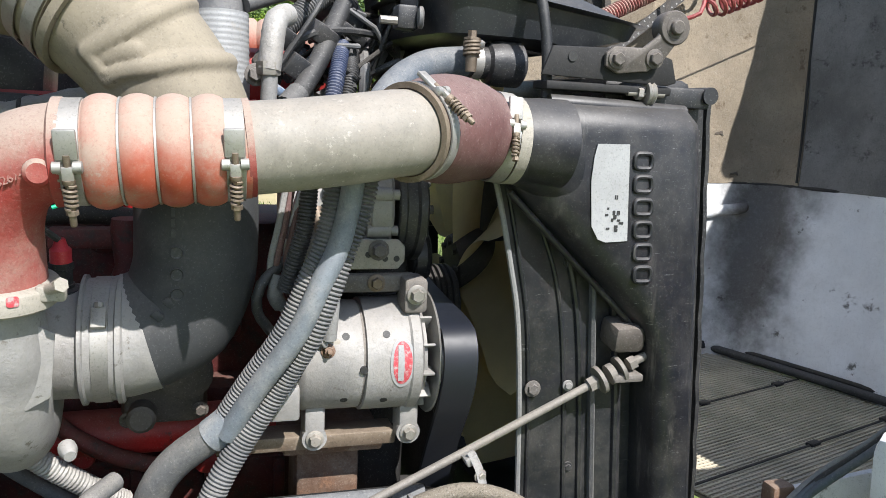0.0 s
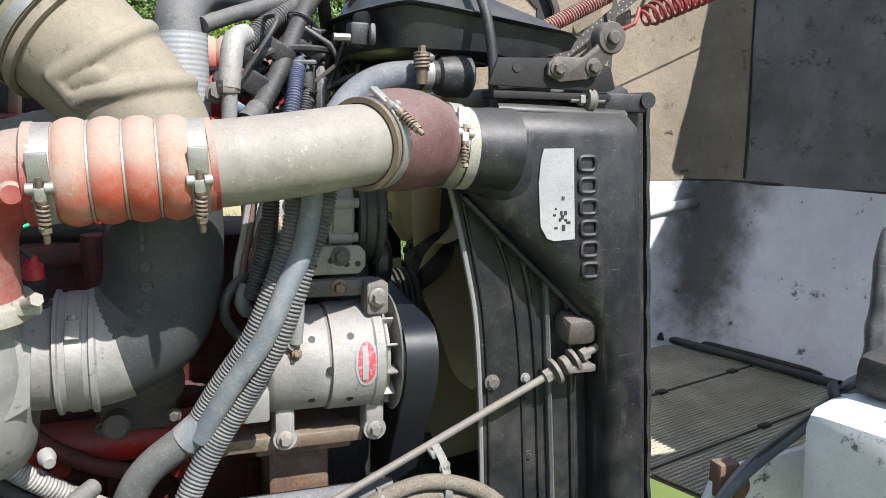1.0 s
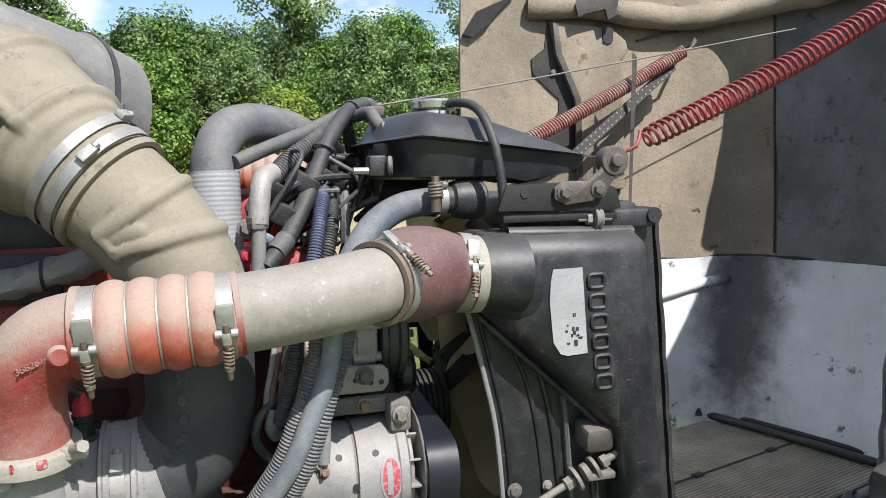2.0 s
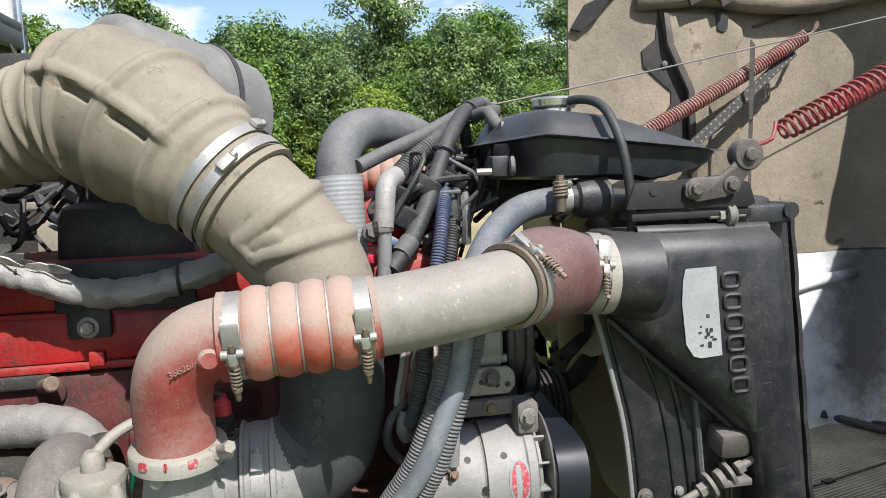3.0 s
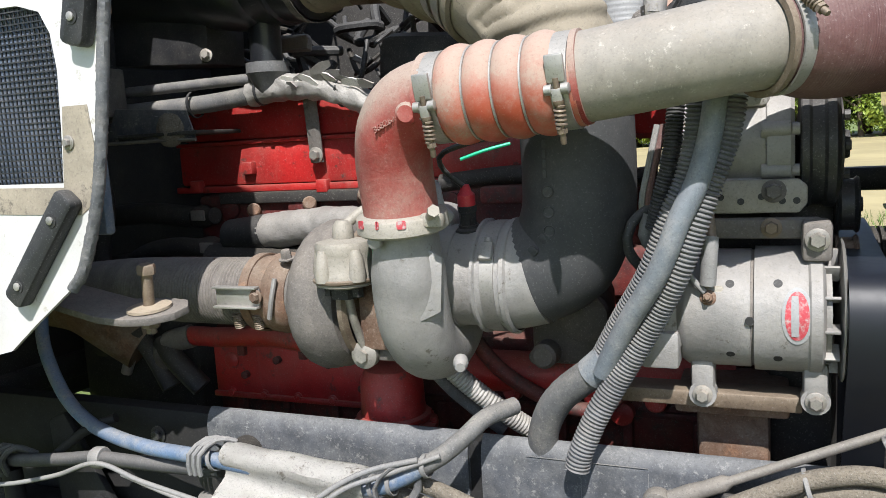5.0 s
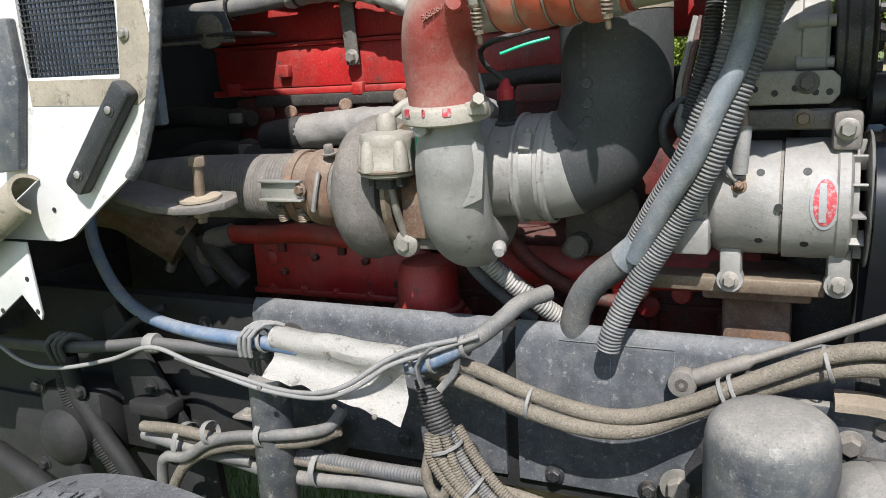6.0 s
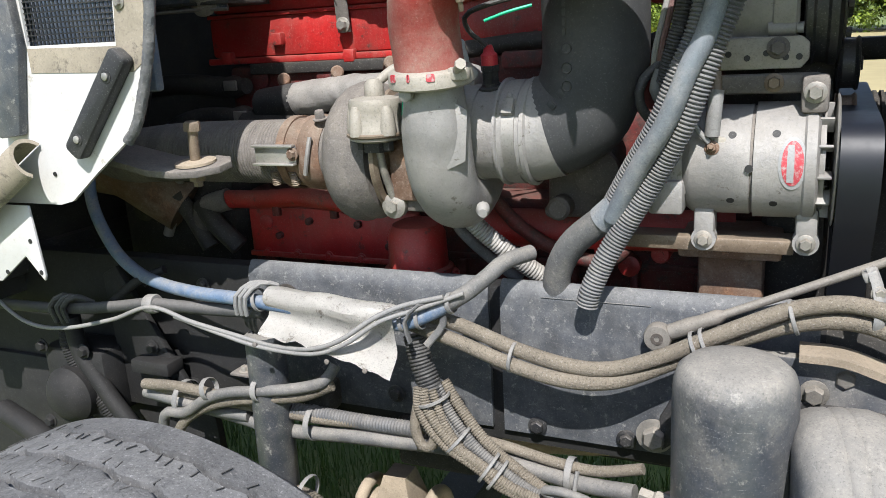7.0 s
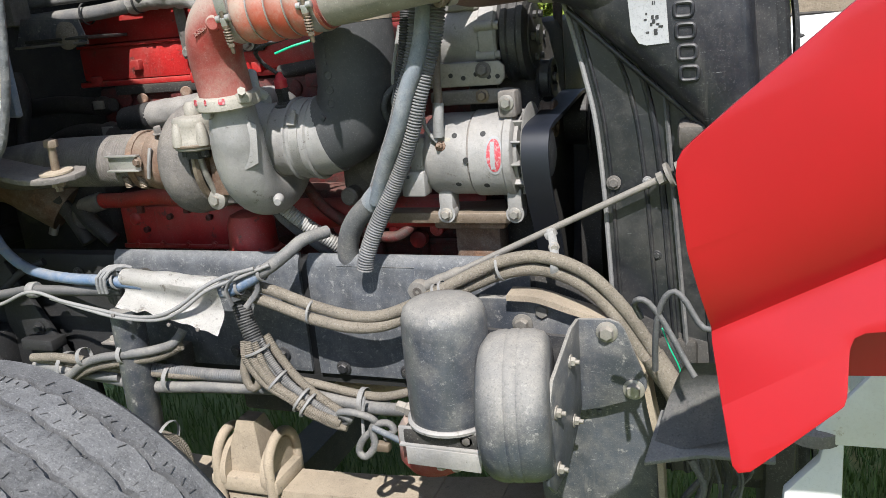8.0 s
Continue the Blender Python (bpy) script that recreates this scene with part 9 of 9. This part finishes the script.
    # springs
    for name, a, b, lab in (("hood_spring", V((0.712, 1.035, 1.695)), V((1.42, 1.09, 2.025)), "red painted coil spring from the radiator to the hood"), ("hood_spring", V((0.70, 1.90, 1.652)), V((1.448, 1.95, 2.013)), "dusty red coil spring hooked to the hood")):
        s = thing(name, lab, "spring", a, "hood springs")
        d, u, v = basis(b - a)
        L = (b - a).length
        turns = 50 if a.y < 1.5 else 88
        path = [a + d * (0.045 + (L - 0.075) * t) + (u * math.cos(t * turns * 2 * math.pi) + v * math.sin(t * turns * 2 * math.pi)) * (0.0165 + 0.002 * math.sin(t * 3.1)) * min(1.0, 0.62 + t * 14) - AZ * 0.012 * math.sin(t * math.pi) for t in np.linspace(0, 1, turns * 12)]
        part("coil", sweep(bmesh.new(), path, 0.0031, 6), m_springred if a.y < 1.5 else m_springdust, s)
        part("hook", tube([a + d * 0.045 + u * 0.016, a + d * 0.02 + v * 0.012, a + d * 0.0, a - d * 0.015 + u * 0.004], 0.0032, 8), m_springred, s)
        part("hook", tube([b - d * 0.045 + u * 0.016, b - d * 0.02, b, b + d * 0.015 + AZ * 0.008, b + d * 0.012 + AZ * 0.02, b - AZ * 0.0], 0.0035, 8), m_rust, s)
        part("anchor", tube([b, b + V((0.02, 0.07 if a.y > 1.5 else -0.02, 0.0)), b + V((0.03, 0.12 if a.y > 1.5 else 0.0, -0.01)) + (V((0.35, 0, 0.05)) if a.y < 1.5 else V((0, 0, 0)))], 0.006, 8), m_dark, s)
    k = thing("hood_cable", "thin steel hood restraint cable", "cable", (0.4, 1.5, 1.8))
    part("cable", tube([(0.385, 1.50, 1.80), (0.75, 1.60, 1.866), (1.15, 1.70, 1.943), (1.72, 1.84, 2.055)], 0.0021, 8), m_greyrod, k)
    part("cable_end", tube([(0.375, 1.50, 1.798), (0.42, 1.51, 1.806)], 0.006, 8), m_iron, k)
    s = thing("check_strap", "perforated dark hood check strap", "strap", (0.9, 1.9, 1.7))
    a, b = V((1.39, 1.955, 1.958)), V((1.03, 1.90, 1.69))
    d = (b - a).normalized()
    n = (a - V((0.15, -0.15, 1.64))).normalized()
    e = n.cross(d).normalized()
    part("strap", plate([(0, -0.014), ((b - a).length, -0.014), ((b - a).length, 0.014), (0, 0.014)], 0.004, a, d, e), m_dark, s)
    bm = bmesh.new()
    for i in range(23):
        for q in (-0.008, 0.008):
            box(bm, a + d * (0.02 + 0.0185 * i) + e * q - n * 0.0026, (0.0045, 0.0045, 0.0008), Matrix((d, e, n)).transposed())
    tagged(part("perforation", bm, m_wire, s), kind="stuff")
    part("strap", plate([(0, -0.01), (0.42, -0.006), (0.42, 0.006), (0, 0.01)], 0.004, (1.232, 1.90, 1.98), V((-0.03, 0, -1)), e, 0), m_oldsteel, s)


def fender():
    f = thing("red_fender", "glossy red fender corner of the tilted hood", "fender", (0.8, 0.35, 1.0))
    # outline in (x, z); the panel folds along a crease
    out = [(0.692, 1.321), (0.691, 1.310), (0.699, 1.247), (0.716, 1.170), (0.728, 1.098), (0.737, 1.048), (0.742, 1.042), (0.752, 1.045), (0.783, 1.073), (0.816, 1.104), (0.822, 1.110), (0.824, 1.118), (0.825, 1.156), (0.828, 1.165), (0.836, 1.170), (0.95, 1.19), (1.12, 1.20), (1.14, 1.46), (1.02, 1.56), (0.94, 1.535), (0.806, 1.426), (0.733, 1.363), (0.703, 1.336), (0.696, 1.329)]

    def crease(x):
        return 1.163 + 0.53 * (x - 0.717)
    bm = bmesh.new()
    edges = []
    vs = [bm.verts.new((x, 0, z)) for x, z in out]
    edges = [bm.edges.new((vs[i], vs[(i + 1) % len(vs)])) for i in range(len(vs))]
    bmesh.ops.triangle_fill(bm, edges=edges, use_beauty=True)
    for k in range(-14, 29):
        off = 0.012 * k
        geom = bm.verts[:] + bm.edges[:] + bm.faces[:]
        bmesh.ops.bisect_plane(bm, geom=geom, plane_co=(0.717, 0, 1.163 + off), plane_no=(-0.53, 0, 1))
    for v in bm.verts:
        q = v.co.z - crease(v.co.x)
        v.co.y = 0.345 + (0.24 * q if q < 0 else -0.05 * (1 - math.exp(-q / 0.06))) - 0.03 * max(0, v.co.x - 0.9)
    bmesh.ops.recalc_face_normals(bm, faces=bm.faces)
    bmesh.ops.solidify(bm, geom=bm.faces[:], thickness=0.006)
    bevelled(bm, 0.0025, 2)
    part("panel", bm, m_fender, f)
    part("fender_stay", block((1.05, 0.55, 1.20), (0.05, 0.40, 0.04), bevel=0.006), m_black, f)
    part("wheel_arch", plate([(0.815, 1.10), (1.3, 1.13), (1.3, 1.30), (0.82, 1.20)], 0.01, (0, 0.40, 0), AX, AZ), m_fender, f)
    b = thing("bumper", "white painted bumper end beneath the fender", "bumper", (1.0, 0.6, 0.7))
    part("bumper_face", plate([(0.825, 0.928), (0.90, 1.03), (0.96, 1.10), (1.6, 1.12), (1.6, 0.93), (0.85, 0.917)], 0.012, (0, 0.60, 0), AX, AZ, 0.003), m_white, b)
    part("bumper_bracket", plate([(0.79, 0.70), (0.80, 0.84), (0.838, 0.89), (0.842, 0.915), (0.864, 0.915), (0.868, 0.70)], 0.02, (0, 0.612, 0), AX, AZ, 0.003), m_white, b)
    part("bumper_bolt", turned((0.832, 0.615, 0.925), (0, 0, 1), [(0.03, -0.01), (0.03, 0.006), (0.018, 0.012)], 18), m_iron, b)
    part("under_panel", block((0.82, 1.28, 0.62), (0.05, 0.6, 0.5), bevel=0.01), m_dark, b)
    # rubber splash flap with cable loops
    s = thing("splash_flap", "bent grey rubber splash flap below the radiator", "splash flap", (0.68, 0.8, 0.75))
    bm = bmesh.new()
    rows = []
    for i in range(9):
        t = i / 8
        row = []
        for j in range(9):
            q = j / 8
            x = 0.672 - 0.05 * t + (0.115 + 0.05 * t) * q
            row.append(bm.verts.new((x, 0.80 - 0.03 * t + 0.05 * math.sin(t * 3.14) + 0.02 * q, 0.918 - 0.145 * t - 0.0 * q + 0.045 * q * t)))
        rows.append(row)
    for q, r in zip(rows, rows[1:]):
        for k in range(8):
            bm.faces.new((q[k], q[k + 1], r[k + 1], r[k]))
    bmesh.ops.solidify(bm, geom=bm.faces[:], thickness=0.006)
    part("flap", bm, m_greyhose, s)
    part("flap_shelf", plate([(0.615, 0.0), (0.70, 0.03), (0.80, 0.03), (0.80, 0.14), (0.63, 0.13)], 0.008, (0, 0.74, 0.775), AX, V((0, 1, 0.18)), 0.002), m_greyhose, s)
    part("cable_loop", tube([(0.606, 0.824, 0.979), (0.598, 0.805, 1.007), (0.606, 0.795, 1.019), (0.620, 0.795, 1.014), (0.639, 0.795, 0.988), (0.658, 0.790, 0.955), (0.674, 0.785, 0.926), (0.687, 0.776, 0.907)], 0.0047, 10), m_dullhose, s)
    part("cable_loop", tube([(0.627, 0.814, 0.897), (0.629, 0.800, 0.955), (0.634, 0.795, 0.998), (0.644, 0.795, 1.024), (0.658, 0.795, 1.033), (0.674, 0.790, 1.019), (0.691, 0.785, 0.990), (0.710, 0.776, 0.983), (0.744, 0.766, 1.012), (0.796, 0.747, 1.060)], 0.0047, 10), m_dullhose, s)
    for k, m in enumerate((m_green, m_wire, m_loom)):
        part("thin_wire", tube([(0.632 + 0.006 * k, 0.88, 0.94), (0.645 + 0.006 * k, 0.87, 0.91), (0.66 + 0.005 * k, 0.87, 0.875), (0.66, 0.88, 0.84)], 0.0013, 6), m, s)
    rnd = random.Random(8)
    for i in range(9):
        p = V((0.67 + rnd.random() * 0.10, 0.80 + rnd.random() * 0.1, 0.74 + rnd.random() * 0.03))
        part("hanging_wire", tube([p, p + V((0.02, 0, -0.05)), p + V((rnd.uniform(-0.02, 0.05), 0, -0.12)), p + V((rnd.uniform(-0.02, 0.06), 0.02, -0.22))], rnd.choice((0.003, 0.006)), 8), rnd.choice((m_rubber, m_rubber, m_dullhose)), s)


# ================= land =================
def ground():
    bm = bmesh.new()
    bmesh.ops.create_grid(bm, x_segments=6, y_segments=6, size=1500)
    setting("ground", bm, m_grass, "summer grass field, sunlit beyond the truck", "ground", flat=True)
    bm = bmesh.new()
    rows = []
    for j, y in enumerate(np.linspace(11, 64, 12)):
        rows.append([bm.verts.new((x, y + 0.8 * noise.noise(V((x * 0.2, y, 0))), 0.05)) for x in np.linspace(-90, 90, 60)])
    for q, s in zip(rows, rows[1:]):
        for k in range(59):
            bm.faces.new((q[k], q[k + 1], s[k + 1], s[k]))
    setting("straw_field", bm, m_straw, "pale dry grass field before the trees", "field", flat=True)
    # tufts under and beyond the truck
    rnd = random.Random(4)
    verts, faces = [], []

    def blade(x, y, hgt, w):
        a = rnd.uniform(0, 6.28)
        lean = rnd.uniform(0.1, 0.7) * hgt
        dx, dy = math.cos(a), math.sin(a)
        k = len(verts)
        verts.extend([(x - dy * w, y + dx * w, 0), (x + dy * w, y - dx * w, 0), (x + dx * lean * 0.4 + dy * w * 0.7, y + dy * lean * 0.4 - dx * w * 0.7, hgt * 0.6), (x + dx * lean * 0.4 - dy * w * 0.7, y + dy * lean * 0.4 + dx * w * 0.7, hgt * 0.6), (x + dx * lean, y + dy * lean, hgt)])
        faces.extend([(k, k + 1, k + 2, k + 3), (k + 3, k + 2, k + 4)])
    for i in range(26000):
        x, y = rnd.uniform(-1.8, 1.6), rnd.uniform(0.9, 3.6)
        blade(x, y, rnd.uniform(0.03, 0.11), rnd.uniform(0.0015, 0.003))
    for i in range(9000):
        x, y = rnd.uniform(0.8, 3.0), rnd.uniform(0.3, 2.4)
        blade(x, y, rnd.uniform(0.02, 0.08), rnd.uniform(0.0015, 0.003))
    for i in range(9000):
        x, y = rnd.uniform(-1.0, 6.0), rnd.uniform(3.6, 12.0)
        blade(x, y, rnd.uniform(0.06, 0.2), rnd.uniform(0.004, 0.008))
    me = bpy.data.meshes.new("grass")
    me.from_pydata(verts, [], faces)
    me.materials.append(m_blade)
    tagged(new("grass", me), "green and dry grass growing under the truck", "grass", kind="stuff")


def tree(name, seed, height, spread, leaf_mat, label):
    rnd = random.Random(seed)
    t = thing(name, label, "tree", (0, 0, 0), "tree line")
    bm = bmesh.new()
    trunk = [V((0, 0, -0.2)), V((rnd.uniform(-0.2, 0.2), rnd.uniform(-0.2, 0.2), height * 0.25)), V((rnd.uniform(-0.4, 0.4), rnd.uniform(-0.4, 0.4), height * 0.55)), V((rnd.uniform(-0.5, 0.5), 0, height * 0.85))]
    sweep(bm, curve_through(trunk, 0.5), lambda s: 0.22 * (1 - 0.85 * s) * height / 9, 8)
    tips = []
    for i in range(9):
        z = height * rnd.uniform(0.18, 0.75)
        a = rnd.uniform(0, 6.28)
        r = spread * rnd.uniform(0.5, 0.9)
        p0 = V((0, 0, z))
        p2 = V((math.cos(a) * r, math.sin(a) * r, z + height * rnd.uniform(0.08, 0.22)))
        sweep(bm, curve_through([p0, (p0 + p2) / 2 + V((0, 0, 0.3)), p2], 0.4), lambda s: 0.09 * (1 - 0.8 * s), 6)
        tips.append(p2)
    part("trunk", bm, m_bark, t)
    verts, faces = [], []
    clumps = []
    for i in range(120):
        h = rnd.random() ** 0.8
        z = height * (0.10 + 0.86 * h)
        rr = spread * (math.sin(math.pi * min(1, (h * 0.86 + 0.12))) ** 0.6) * rnd.uniform(0.45, 1.0)
        a = rnd.uniform(0, 6.28)
        clumps.append((V((math.cos(a) * rr, math.sin(a) * rr, z)), rnd.uniform(0.35, 0.95) * spread * 0.34))
    clumps += [(p, spread * 0.3) for p in tips]
    for c, r in clumps:
        for j in range(int(200 * (r / (spread * 0.3)) ** 1.4)):
            d = V((rnd.gauss(0, 1), rnd.gauss(0, 1), rnd.gauss(0, 1) + 0.25)).normalized()
            p = c + V((d.x, d.y, d.z * 0.75)) * r * rnd.uniform(0.35, 1.25)
            n = (d + V((rnd.gauss(0, 0.5), rnd.gauss(0, 0.5), rnd.gauss(0, 0.5) + 0.5))).normalized()
            _, u, w = basis(n, (rnd.random() - 0.5, rnd.random() - 0.5, rnd.random() - 0.5))
            s1, s2 = rnd.uniform(0.07, 0.16), rnd.uniform(0.045, 0.09)
            k = len(verts)
            verts.extend([p - u * s1, p + w * s2 + n * 0.02, p + u * s1, p - w * s2 + n * 0.02])
            faces.append((k, k + 1, k + 2, k + 3))
    me = bpy.data.meshes.new("crown")
    me.from_pydata([tuple(v) for v in verts], [], faces)
    me.materials.append(leaf_mat)
    ob = new("crown", me)
    ob.parent = t
    return t


def tree_line():
    kinds = [tree("tree", 1, 10.5, 3.4, m_leaf[0], "tall leafy green tree at the field edge"), tree("tree", 2, 9.6, 3.4, m_leaf[1], "dull green leafy tree at the field edge"),
             tree("tree", 3, 8.0, 3.2, m_leaf[0], "rounded green tree at the field edge"), tree("tree", 4, 6.0, 3.0, m_leaf[2], "low yellow green tree at the field edge"), tree("tree", 5, 11.5, 3.0, m_leaf[1], "tall dull green tree at the field edge")]
    rnd = random.Random(9)
    spots = []
    for i, x in enumerate(np.arange(-34, 38, 2.3)):
        spots.append((x + rnd.uniform(-0.8, 0.8), 57 + rnd.uniform(-2, 3), (0, 1, 2, 4, 0, 2, 1)[i % 7], rnd.uniform(0.85, 1.12)))
        spots.append((x + 1.5 + rnd.uniform(-0.8, 0.8), 52.5 + rnd.uniform(-1, 1.5), (3, 2, 3, 1)[i % 4], rnd.uniform(0.7, 0.95)))
    first = set()
    for x, y, k, s in spots:
        s *= 1.22
        m = pose(x, y, 0, 0, 0, rnd.uniform(0, 360)) @ Matrix.Scale(s, 4)
        if k not in first:
            first.add(k)
            kinds[k].matrix_basis = m
        else:
            c = copy_thing(kinds[k], m)
            c.scale = (s, s, s)


ground()
tree_line()
frame_rails()
crossmember()
engine()
turbocharger()
exhaust_outlet()
charge_pipe()
intake_duct()
air_tube()
hose_wraps()
alternator()
ac_compressor()
front_hoses()
upper_hoses()
radiator()
wheel()
front_axle()
shock_absorber()
air_dryer()
stay_rod()
lower_hoses()
steering_gear()
cab()
hood()
fender()
